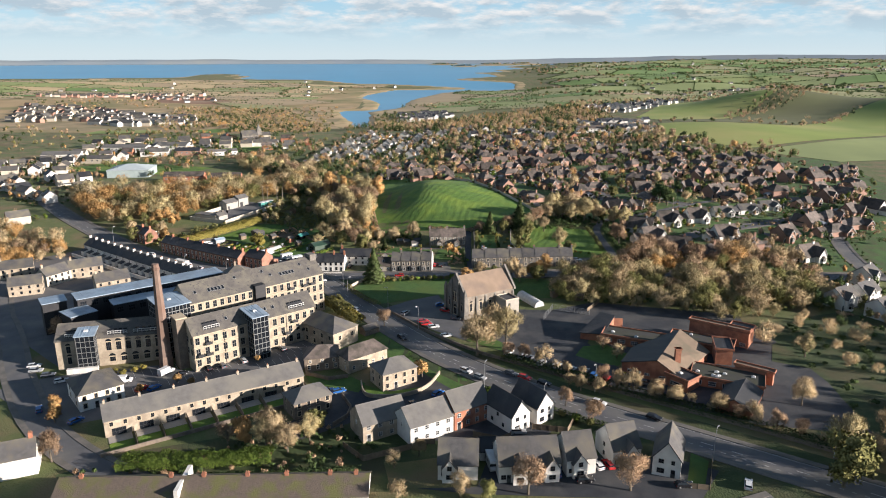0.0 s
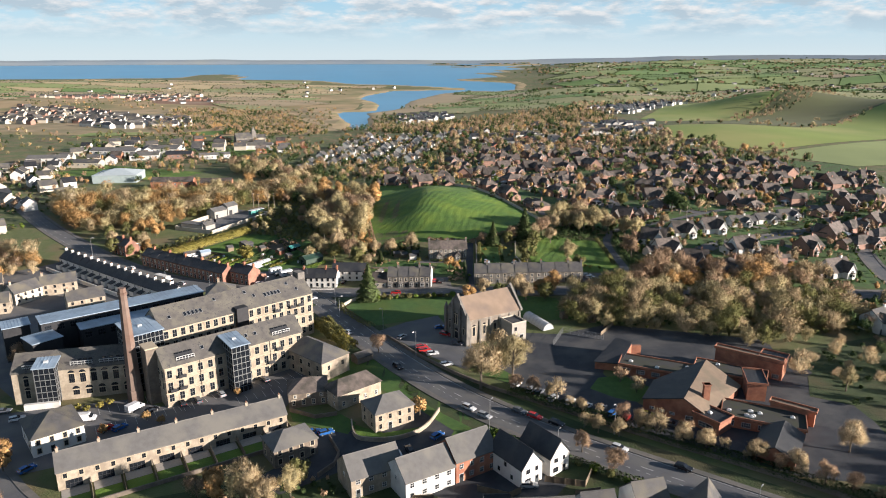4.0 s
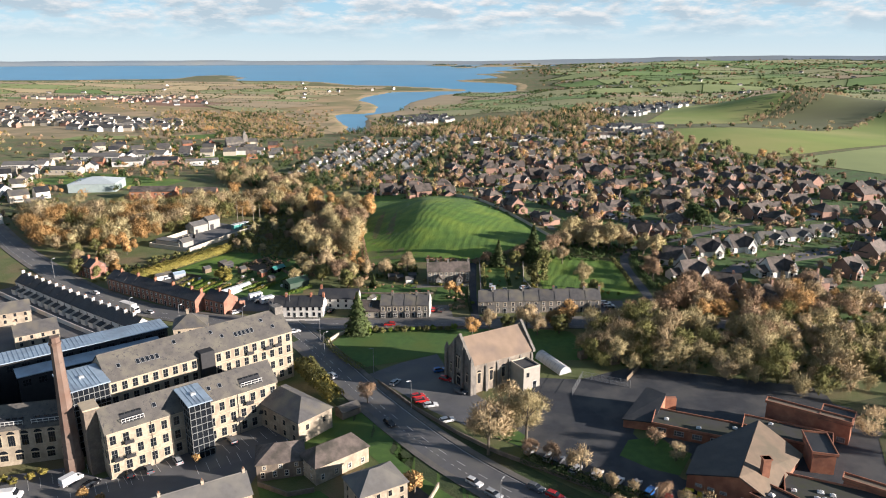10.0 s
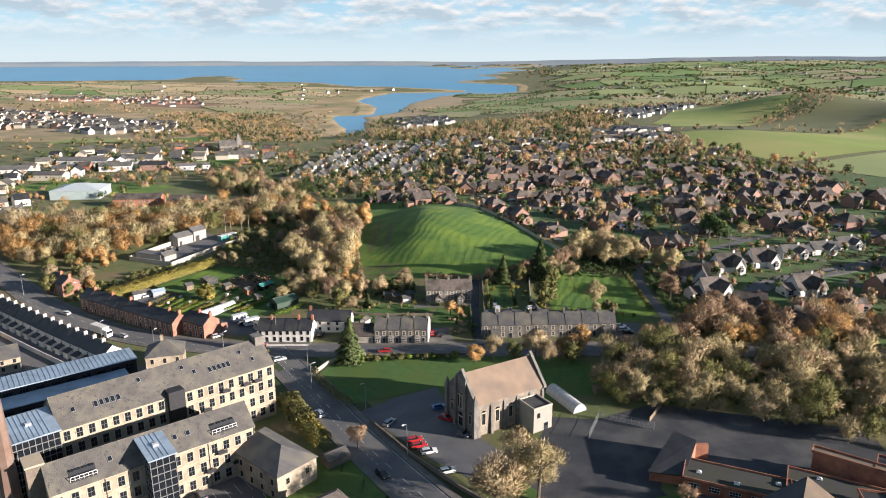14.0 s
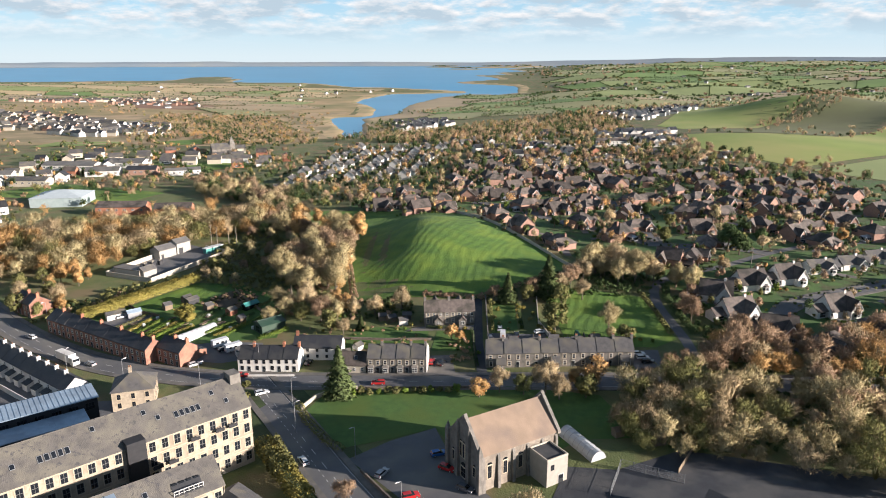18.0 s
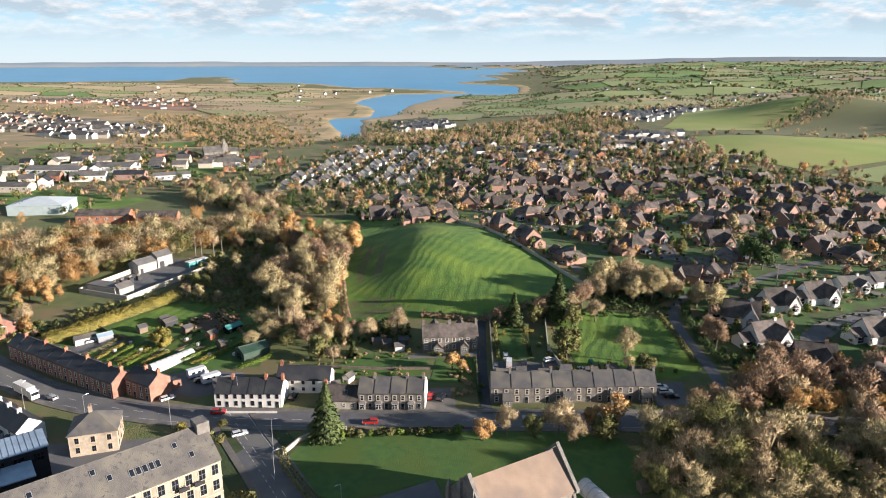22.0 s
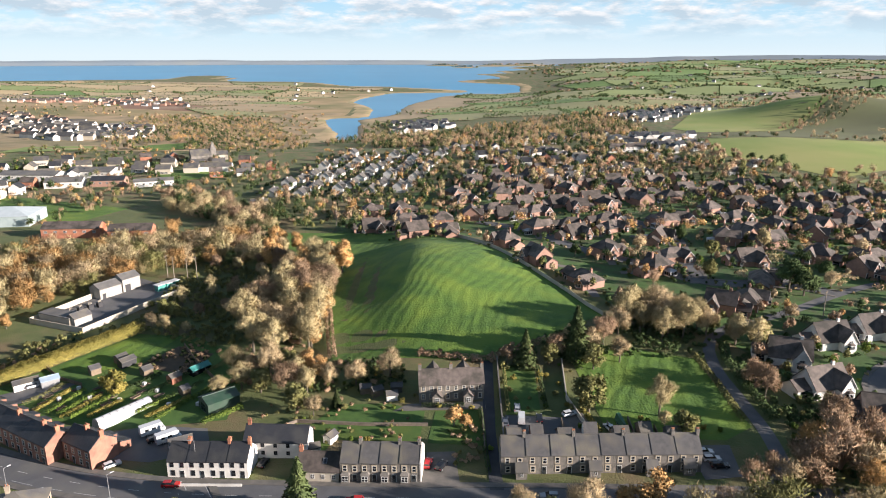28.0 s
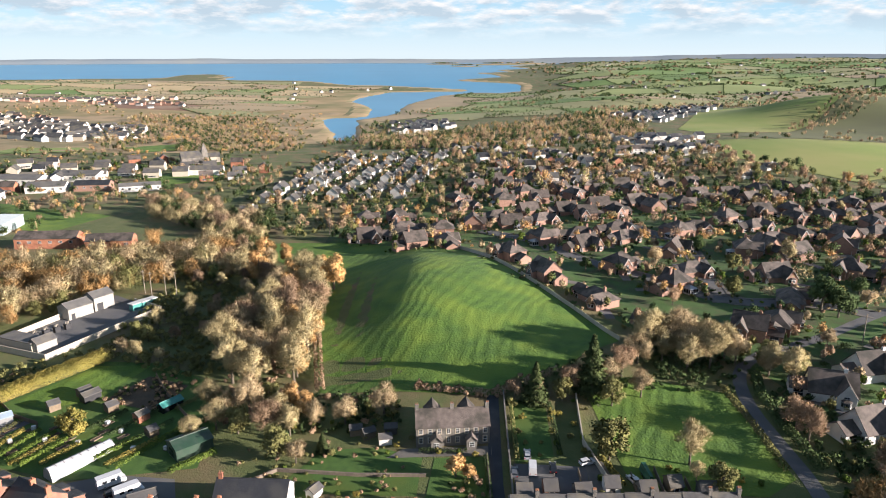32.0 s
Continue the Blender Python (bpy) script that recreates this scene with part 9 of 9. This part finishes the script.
net = patchwork(-1500, 60, 1260, 2520, 130, 100, [FM[1], FM[3], FM[4], FM[5], FM[1], FM[4], FM[3], FM[1], FM[0]], 3, left_ok)
net += patchwork(-1700, -380, 560, 1300, 150, 130, [FM[3], FM[0], FM[4]], 4, lambda x, y: left_ok(x, y) and x < -0.62 * y - 60)
net_r = patchwork(-110, 1500, 1290, 2500, 150, 110, [FM[0], FM[3], FM[5], FM[3], FM[0], FM[5], FM[4]], 5, right_ok)
net_r += patchwork(620, 1700, 560, 1330, 170, 150, [FM[0], FM[5], FM[3]], 6, right_ok)
net_r += patchwork(380, 3000, 2480, 4300, 270, 210, [FM[3], FM[3], FM[5], FM[0], FM[0], FM[5]], 8, right_ok)
net_r += patchwork(1500, 3000, 1400, 2500, 240, 190, [FM[0], FM[3], FM[5], FM[0], FM[4], FM[3]], 9, right_ok)
def hedge_net(lines, share, gap):
    for (ax, ay), (bx, by) in lines:
        d = math.hypot(bx - ax, by - ay)
        big = rh.random() < share
        n = int(d / gap)
        for i in range(n):
            k = (i + rh.random()) / n
            x, y = ax + (bx - ax) * k, ay + (by - ay) * k
            if shore_gap(x, y) > 25 and river_gap(x, y) > 12:
                r = math.hypot(x, y - 100)
                if rh.random() < (0.5 if big else 0.09):
                    tufts(x, y, 14, 3.6, rh.uniform(5, 9) * (1 if r < 2200 else 0.7), 1.3 if r < 1700 else 2.0)
                else:
                    tufts(x, y, 5, 2.6, 3.0, 1.2 if r < 1700 else 1.9, 0)


hedge_net(net, 0.22, 5)
flush("hedgerows", [(L_GRN, 0.72), (L_BRN, 0.28)], "brown winter hedgerows between the distant fields", "hedges", False)
hedge_net(net_r, 0.6, 4.5)
flush("hedgerows", L_GRN, "dark hedgerows between the distant fields", "hedges", False)


def far_wood(poly, gap, high, seed, n=26, clear=5.0, s=0.9):
    rnd = random.Random(seed)
    x0, x1, y0, y1 = min(p[0] for p in poly), max(p[0] for p in poly), min(p[1] for p in poly), max(p[1] for p in poly)
    for j in range(int((y1 - y0) / gap)):
        for i in range(int((x1 - x0) / gap)):
            x, y = x0 + (i + rnd.random()) * gap, y0 + (j + rnd.random()) * gap
            if inside((x, y), poly) and free(x, y, clear - 6) and river_gap(x, y) > 6 and shore_gap(x, y) > 12:
                k = rnd.uniform(0.5, 1.35)
                for _ in range(2 if y < 1400 else 1):
                    f = k * rnd.uniform(0.45, 0.8)
                    tufts(x + rnd.uniform(-3, 3) * k, y + rnd.uniform(-3, 3) * k, int(n * 0.8 * f), 3.0 * f, high * k * rnd.uniform(0.55, 1.0), s * 0.7)
                tufts(x, y, int(n * (2.4 if y < 1000 else 1.4 if y < 1400 else 0.8) * k), 4.4 * k * min(1, gap / 10), high * k, s * (0.7 if y < 1300 else 0.9))


far_wood([(-506, 1362), (-296, 1324), (-175, 1040), (-150, 938), (-324, 900), (-420, 1010)], 11, 9, 1, 24)
far_wood([(-440, 900), (-300, 960), (-160, 930), (-140, 850), (-260, 850), (-410, 830)], 16, 8, 2, 24)
far_wood([(-230, 640), (-140, 600), (-120, 690), (-150, 800), (-160, 690)], 12, 9, 3, 30)
far_wood([(-420, 560), (-210, 545), (-200, 600), (-240, 650), (-420, 640)], 16, 8, 4, 30)
far_wood([(-900, 700), (-420, 640), (-430, 900), (-700, 1000), (-1000, 900)], 26, 8, 5, 22)
far_wood([(-105, 1082), (-3, 1125), (272, 1330), (230, 960), (100, 850), (-53, 893)], 12, 11, 6, 30)
far_wood([(-110, 900), (90, 830), (120, 700), (20, 640), (-120, 600)], 24, 7, 7, 26)
far_wood([(-900, 1480), (-640, 1400), (-480, 1300), (-640, 1560)], 22, 7, 8, 20)
far_wood([(240, 640), (300, 700), (340, 700), (300, 590)], 16, 7, 9, 24)
far_wood([(-118, 540), (-60, 534), (0, 516), (24, 560), (10, 640), (-120, 640)], 8.5, 8, 61, 26, 7)
far_wood([(-130, 640), (20, 640), (40, 860), (-140, 860)], 26, 8, 62, 26, 7)
far_wood([(20, 520), (220, 470), (320, 580), (220, 690), (20, 700)], 26, 8, 63, 26, 8)
for poly_ in ([(-622, 1242), (-436, 1208), (-350, 1008), (-495, 985)], [(-880, 1500), (-669, 1427), (-500, 1080), (-640, 1030)], [(246, 1228), (276, 1139), (308, 1159), (464, 1366), (448, 1431), (333, 1326), (268, 1335)]):
    far_wood(poly_, 24, 5, 70, 16)
far_wood([(-430, 700), (-150, 640), (-150, 860), (-430, 860)], 30, 7, 71, 24)
far_wood([(-430, 1440), (-205, 1460), (-215, 1380), (-170, 1080), (-150, 940), (-300, 930)], 19, 6, 72, 22)
far_wood([(0, 610), (60, 640), (230, 560), (320, 600), (250, 720), (60, 860), (-20, 760)], 15, 11, 73, 60, 4)
far_wood([(60, 450), (190, 440), (290, 560), (150, 620), (40, 520)], 21, 8, 74, 44, 4, 0.7)
flush("far_woods", [(L_GRN, 0.30), (L_OLV, 0.18), (L_BRN, 0.22), (L_KHA, 0.2), (L_TAN, 0.07), (L_ORG, 0.03)], "bare tan winter woods in the distance")
far_wood([(-100, 1060), (150, 1180), (260, 1380), (700, 1500), (700, 1460), (300, 1280), (230, 940), (60, 830), (-60, 890)], 13, 11, 11, 26)
far_wood([(-500, 1362), (-290, 1330), (-160, 960), (-330, 930)], 22, 8, 12, 20)
far_wood([(130, 690), (260, 700), (250, 850), (150, 900), (60, 700)], 11, 8, 13, 28)
far_wood([(240, 870), (500, 960), (520, 985), (260, 890)], 22, 8, 14, 22)
far_wood([(395, 1012), (560, 1190), (700, 1250), (690, 1222), (420, 996)], 11, 10, 15, 26)
far_wood([(285, 880), (330, 872), (430, 868), (600, 1015), (600, 1000), (430, 850), (285, 862)], 12, 7, 17, 22)
far_wood([(20, 560), (220, 480), (320, 580), (220, 660), (20, 690)], 22, 6, 16, 30, 8, 0.8)
far_wood([(100, 400), (220, 330), (290, 420), (200, 500), (90, 480)], 24, 4.5, 18, 40, 8, 0.55)
flush("far_woods", [(L_GRN, 0.34), (L_BRN, 0.36), (L_KHA, 0.2), (L_TAN, 0.1)], "bare brown winter woods in the distance")
far_wood([(-140, 1000), (-110, 1010), (-60, 900), (60, 840), (200, 960), (160, 1060), (-60, 1090)], 15, 12, 21, 34)
far_wood([(-118, 1040), (-60, 1060), (-40, 1240), (-105, 1290), (-125, 1200)], 13, 11, 64, 26)
far_wood([(-90, 1420), (60, 1480), (200, 1500), (260, 1600), (100, 1560), (-80, 1480)], 20, 9, 65, 22)
far_wood([(-40, 620), (60, 640), (230, 560), (310, 600), (250, 800), (60, 900), (-40, 800)], 25, 11, 75, 80, 4)
far_wood([(-145, 985), (-95, 985), (-95, 1030), (-130, 1040)], 11, 12, 22, 34)
far_wood([(-120, 620), (20, 590), (40, 860), (-130, 860)], 30, 7, 23, 30)
far_wood([(20, 540), (220, 470), (320, 580), (220, 700), (60, 860), (20, 700)], 24, 7, 24, 30, 9)
far_wood([(-380, 660), (-160, 640), (-150, 830), (-380, 800)], 19, 8, 25, 34)
far_wood([(100, 400), (220, 330), (290, 420), (200, 500), (90, 480)], 19, 5, 26, 26, 9, 0.6)
far_wood([(-260, 600), (-200, 590), (-200, 640), (-260, 650)], 13, 10, 27, 40)
far_wood([(500, 2100), (1500, 2200), (2600, 3600), (600, 3200)], 150, 9, 28, 30, 5, 2.5)
far_wood([(-1200, 1900), (-300, 2000), (-200, 2300), (-1200, 2300)], 120, 7, 29, 20, 5, 1.6)
far_wood([(-560, 2330), (-420, 2330), (-420, 2400), (-560, 2400)], 40, 9, 30, 20, 5, 1.6)
rw = random.Random(71)
for ix, iy, irx, iry, ih in ISLES:
    for _ in range(30):
        tufts(ix + rw.gauss(0, irx * 0.3), iy + rw.gauss(0, iry * 0.3), 10, 9, 9, 3.0)
for _ in range(6500):
    x, y = rw.uniform(240, 3000), rw.uniform(1290, 4200)
    if x < 0.75 * y + 100 and right_ok(x, y) and shore_gap(x, y) > 90 and noise.noise((x * 0.006, y * 0.008, 4)) + 0.5 * noise.noise((x * 0.02, y * 0.02, 9)) > 0.10:
        tufts(x, y, 12, rw.uniform(5, 12), rw.uniform(7, 13), 2.4)
flush("far_woods", [(L_GRN, 0.55), (L_BRN, 0.3), (L_OLV, 0.15)], "dark evergreen trees in the distance")
far_wood([(-260, 480), (-110, 480), (-110, 560), (-260, 560)], 22, 8, 31, 30, 5, 0.6)
far_wood([(-380, 640), (150, 600), (250, 900), (-300, 900)], 75, 7, 32, 26)
far_wood([(20, 520), (300, 480), (250, 660), (20, 680)], 40, 5, 33, 26, 9, 0.6)
flush("far_woods", L_ORG, "scattered orange autumn trees in the distance")
# shrubs, small trees and drives round the houses
rg, gardens = random.Random(321), [f for f in FOOT if f[1] < 900]
for leaves, share, lb in ((L_GRN, 0.52, "dark green garden shrubs and hedges"), (L_OLV, 0.26, "olive garden shrubs and hedges"), (L_BRN, 0.22, "bare brown garden trees and shrubs"), (L_TAN, 0.16, "bare tan garden trees"), (L_HDG, 0.12, "bright green garden hedges"), (L_ORG, 0.06, "orange autumn garden shrubs")):
    for x, y, r in gardens:
        for _ in range(14 if y < 480 else 9):
            if rg.random() < share:
                a, q = rg.uniform(0, 6.283), rg.uniform(9.0, 14.5)
                px, py = x + math.cos(a) * q, y + math.sin(a) * q
                if free(px, py, -0.6):
                    near = 0.5 if y < 560 else 0.7
                    if rg.random() < (0.5 if leaves in (L_TAN, L_BRN, L_ORG) else 0.16):
                        h_ = rg.uniform(4.5, 9)
                        tufts(px, py, 170 if y < 560 else 70, h_ * 0.34, h_, near)
                    else:
                        tufts(px, py, 60 if y < 560 else 26, rg.uniform(0.9, 2.3), rg.uniform(1.2, 2.6), near * 0.8, 0)
    flush("garden_growth", leaves, lb, "shrubs")


def under(poly, gap, high, wide, n, s, seed):
    """Low growth over an outline: many small clumps close together."""
    rnd = random.Random(seed)
    x0, x1, y0, y1 = min(p[0] for p in poly), max(p[0] for p in poly), min(p[1] for p in poly), max(p[1] for p in poly)
    for j in range(int((y1 - y0) / gap)):
        for i in range(int((x1 - x0) / gap)):
            x, y = x0 + (i + rnd.random()) * gap, y0 + (j + rnd.random()) * gap
            if inside((x, y), poly) and noise.noise((x * 0.12, y * 0.12, seed)) > -0.18 and free(x, y, 0):
                k = rnd.uniform(0.5, 1.3)
                tufts(x, y, int(n * k), wide * k, high * k, s, 0)


EAST = [(48, 264), (100, 252), (160, 250), (168, 308), (110, 318), (90, 316), (62, 298), (50, 294)]
ROWG = [(-92, 150), (-84, 157), (-60, 160), (-36, 170), (-24, 172), (-16, 158), (-24, 148), (-60, 147)]
BACKS = [(-50, 324), (-8, 322), (-6, 344), (-20, 352), (-50, 350)]
under([(-114, 400), (-76, 382), (-60, 392), (-64, 440), (-76, 478), (-104, 480), (-114, 455)], 2.6, 2.6, 1.7, 60, 0.5, 1)
under(BACKS, 5.0, 1.4, 1.0, 70, 0.27, 2)
under(EAST, 4.5, 2.4, 1.8, 40, 0.5, 3)
under([(-160, 350), (-142, 366), (-112, 398), (-118, 404), (-150, 380)], 3.0, 2.2, 1.6, 60, 0.45, 4)
flush("undergrowth", L_OLV, "olive gorse and bramble growing over rough ground", "undergrowth")
under(EAST, 4.0, 2.0, 1.7, 36, 0.5, 5)
under(ROWG, 3.6, 2.2, 1.5, 60, 0.4, 6)
under([(88, 306), (106, 318), (104, 350), (98, 376), (90, 380), (88, 340)], 2.4, 2.2, 1.6, 60, 0.45, 7)
under([(108, 168), (128, 158), (176, 190), (170, 245), (120, 238), (114, 190)], 6.0, 2.0, 2.0, 60, 0.5, 8)
under([(14, 366), (44, 371), (82, 366), (94, 378), (62, 398), (40, 384), (30, 378)], 2.4, 2.2, 1.5, 60, 0.4, 9)
under([(-44, 350), (-10, 354), (-8, 368), (-38, 374)], 2.6, 2.0, 1.5, 60, 0.4, 10)
under([(62, 376), (96, 378), (92, 392), (60, 398)], 2.8, 2.2, 1.6, 60, 0.45, 11)
flush("undergrowth", L_GRN, "dark evergreen scrub and brambles", "undergrowth")
under(BACKS, 4.6, 1.6, 1.0, 70, 0.27, 12)
under(ROWG, 4.5, 2.0, 1.3, 50, 0.36, 13)
under([(-66, 356), (-40, 360), (-42, 372), (-46, 440), (-66, 440)], 3.4, 2.4, 1.6, 50, 0.45, 14)
under([(-100, 370), (-88, 388), (-74, 382), (-78, 366)], 2.6, 1.2, 1.2, 50, 0.36, 15)
under([(-8, 371), (14, 366), (36, 378), (34, 382), (14, 370), (-8, 375)], 1.8, 2.0, 1.3, 60, 0.4, 16)
flush("undergrowth", L_BRN, "brown winter brambles and dead stems", "undergrowth")
rd = random.Random(17)
for x, y, r in gardens[:70]:
    a = rd.uniform(0, 6.283)
    c_, s_ = math.cos(a), math.sin(a)
    sheet("driveway", [(x + c_ * u - s_ * v, y + s_ * u + c_ * v) for u, v in ((5, -2), (15, -1.6), (15, 1.6), (5, 2.4))], PAVE if rd.random() < 0.6 else TARMAC, 0.12, 4, "paved drive beside a house", "drive")
# far shore of the lough; distance haze is put into its pale blue-grey
sx, sv, sf = -4300, [], []
while sx < 2600:
    hh = 27 + 9 * noise.noise((sx * 0.0011, 0.3, 2)) + 5 * noise.noise((sx * 0.004, 0.9, 5)) + 30 * smooth((sx - 300) / 2000)
    yb = math.sqrt(max(4560 ** 2 - sx * sx, 900 ** 2)) + 100
    zb = lift(sx, yb, SEA)
    for k, (dy, dz) in enumerate(((-60, -3), (-20, 2), (30, hh * 0.6), (110, hh))):
        sv.append((sx * (1 + dy / 4560), yb + dy * 0.98, zb + dz))
    sx += 40
for i in range(len(sv) // 4 - 1):
    for k in range(3):
        sf.append((i * 4 + k, (i + 1) * 4 + k, (i + 1) * 4 + k + 1, i * 4 + k + 1))
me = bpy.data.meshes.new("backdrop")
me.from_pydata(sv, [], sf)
me.materials.append(mat("haze_tinted_shore", (0.24, 0.29, 0.34), (0.30, 0.33, 0.32), 0.006, 0.95, stain=((0.22, 0.28, 0.33), 0.5)))
tagged(new("backdrop", me), "low far shore hills in a haze-tinted colour", "hills", kind="structure")

# ---- plots, beds and hedges behind the terraces ----
for i, (line, lv) in enumerate((([(-88.8, 342.6), (-80, 351.5), (-73.3, 360.9)], L_GRN), ([(-74.6, 365.6), (-67.2, 377.3)], L_OLV), ([(-80, 340), (-69.2, 358)], L_HDG), ([(-121.8, 348.8), (-114.9, 361.5)], L_OLV), ([(-106.8, 341.5), (-101, 353.5)], L_YEL), ([(-72, 352), (-64, 362)], L_GRN),
                                ([(11, 312), (10.6, 322), (10.4, 341)], L_GRN), ([(-6, 343), (6, 342.4)], L_GRN), ([(18, 338.5), (18.6, 366)], L_OLV), ([(28.6, 340), (29, 363)], L_GRN))):
    hedge(line, 1.2, 1.5, lv, "dense clipped hedge between garden plots", 14, 0.3, 300 + i, waver=0.2)
under([(-164, 370), (-144, 362), (-116, 394), (-122, 396), (-150, 378)], 2.6, 2.0, 1.4, 60, 0.4, 24)
under([(3.5, 313), (10.5, 313), (10.5, 334), (1, 331)], 2.2, 1.8, 1.3, 60, 0.32, 21)
under([(-36, 352), (-12, 349), (-10, 366), (-34, 372)], 2.4, 2.2, 1.5, 60, 0.36, 22)
under([(-98, 372), (-90, 386), (-76, 380), (-80, 366)], 2.0, 1.2, 1.1, 50, 0.3, 23)
flush("undergrowth", [(L_GRN, 0.4), (L_OLV, 0.3), (L_BRN, 0.3)], "tangled garden shrubs and brambles", "undergrowth")
BEDS, rb = [], random.Random(12)
for i in range(22):
    k = i % 4
    x, y = -117 + (i // 4) * 6.6 + rb.uniform(-1, 1), 347.5 + k * 3.4 + (i // 4) * 0.6 + rb.uniform(-0.6, 0.6)
    if not BEDS:
        bed = tagged(new("raised_bed"), "timber-edged raised bed of dark soil", "raised bed", "allotment beds")
        for x0, y0, x1, y1 in ((-1.5, -0.6, 1.5, -0.52), (-1.5, 0.52, 1.5, 0.6), (-1.5, -0.52, -1.42, 0.52), (1.42, -0.52, 1.5, 0.52)):
            bm = bmesh.new()
            box(bm, x0, y0, -0.3, x1, y1, 0.32)
            part("board", bm, WOOD, bed)
        bm = bmesh.new()
        box(bm, -1.42, -0.52, -0.3, 1.42, 0.52, 0.24)
        part("soil", bm, SOIL, bed)
        bed.matrix_basis = pose(x, y, G(x, y) + 0.06, 0, 0, 60)
        BEDS.append(bed)
    else:
        BEDS.append(copy_thing(BEDS[0], pose(x, y, G(x, y) + 0.06, 0, 0, 58 + rb.uniform(-5, 5))))
BUTTS = []
for x, y in ((-104, 352.5), (-100.5, 358), (-94.6, 351), (-91, 360), (-85.5, 356), (-79, 348), (-70.5, 348), (-113, 352), (-110, 358)):
    if not BUTTS:
        bt = tagged(new("water_tank"), "square white plastic water tank in a cage", "tank", "garden tanks")
        bm = bmesh.new()
        box(bm, -0.55, -0.5, 0.12, 0.55, 0.5, 1.1)
        bmesh.ops.bevel(bm, geom=bm.edges[:], offset=0.06, segments=2, affect="EDGES")
        part("tank", bm, FRAME_W, bt)
        bm = bmesh.new()
        box(bm, -0.6, -0.55, 0.0, 0.6, 0.55, 0.12)
        part("pallet", bm, WOOD, bt)
        bt.matrix_basis = pose(x, y, G(x, y) + 0.05, 0, 0, 20)
        BUTTS.append(bt)
    else:
        BUTTS.append(copy_thing(BUTTS[0], pose(x, y, G(x, y) + 0.05, 0, 0, (x * 17) % 90)))
fence([(-88, 386), (-80, 374), (-70, 362), (-63, 353)], 1.5, "pale weathered boundary fence of the allotments", WOOD, 3)
fence([(-128, 372), (-119, 364), (-110, 360)], 1.3, "dark weathered plot fence", WOOD, 3)

# bushes between the houses of the near estate and along its roads
for e_line, sd_ in [(e, s) for e in EST for s in (-1, 1)]:
    for i, (x, y) in enumerate(resample(e_line, 3.2)):
        if (i * 7 + sd_) % 5 < 3 and free(x + sd_ * 5.4, y, -1.0):
            tufts(x + sd_ * rb.uniform(5.2, 6.6), y + rb.uniform(-1, 1), 46, rb.uniform(0.8, 1.5), rb.uniform(0.9, 1.9), 0.34, 0)
flush("roadside_hedges", [(L_GRN, 0.45), (L_HDG, 0.15), (L_OLV, 0.25), (L_KHA, 0.15)], "clipped green hedges along the estate roads", "hedges")
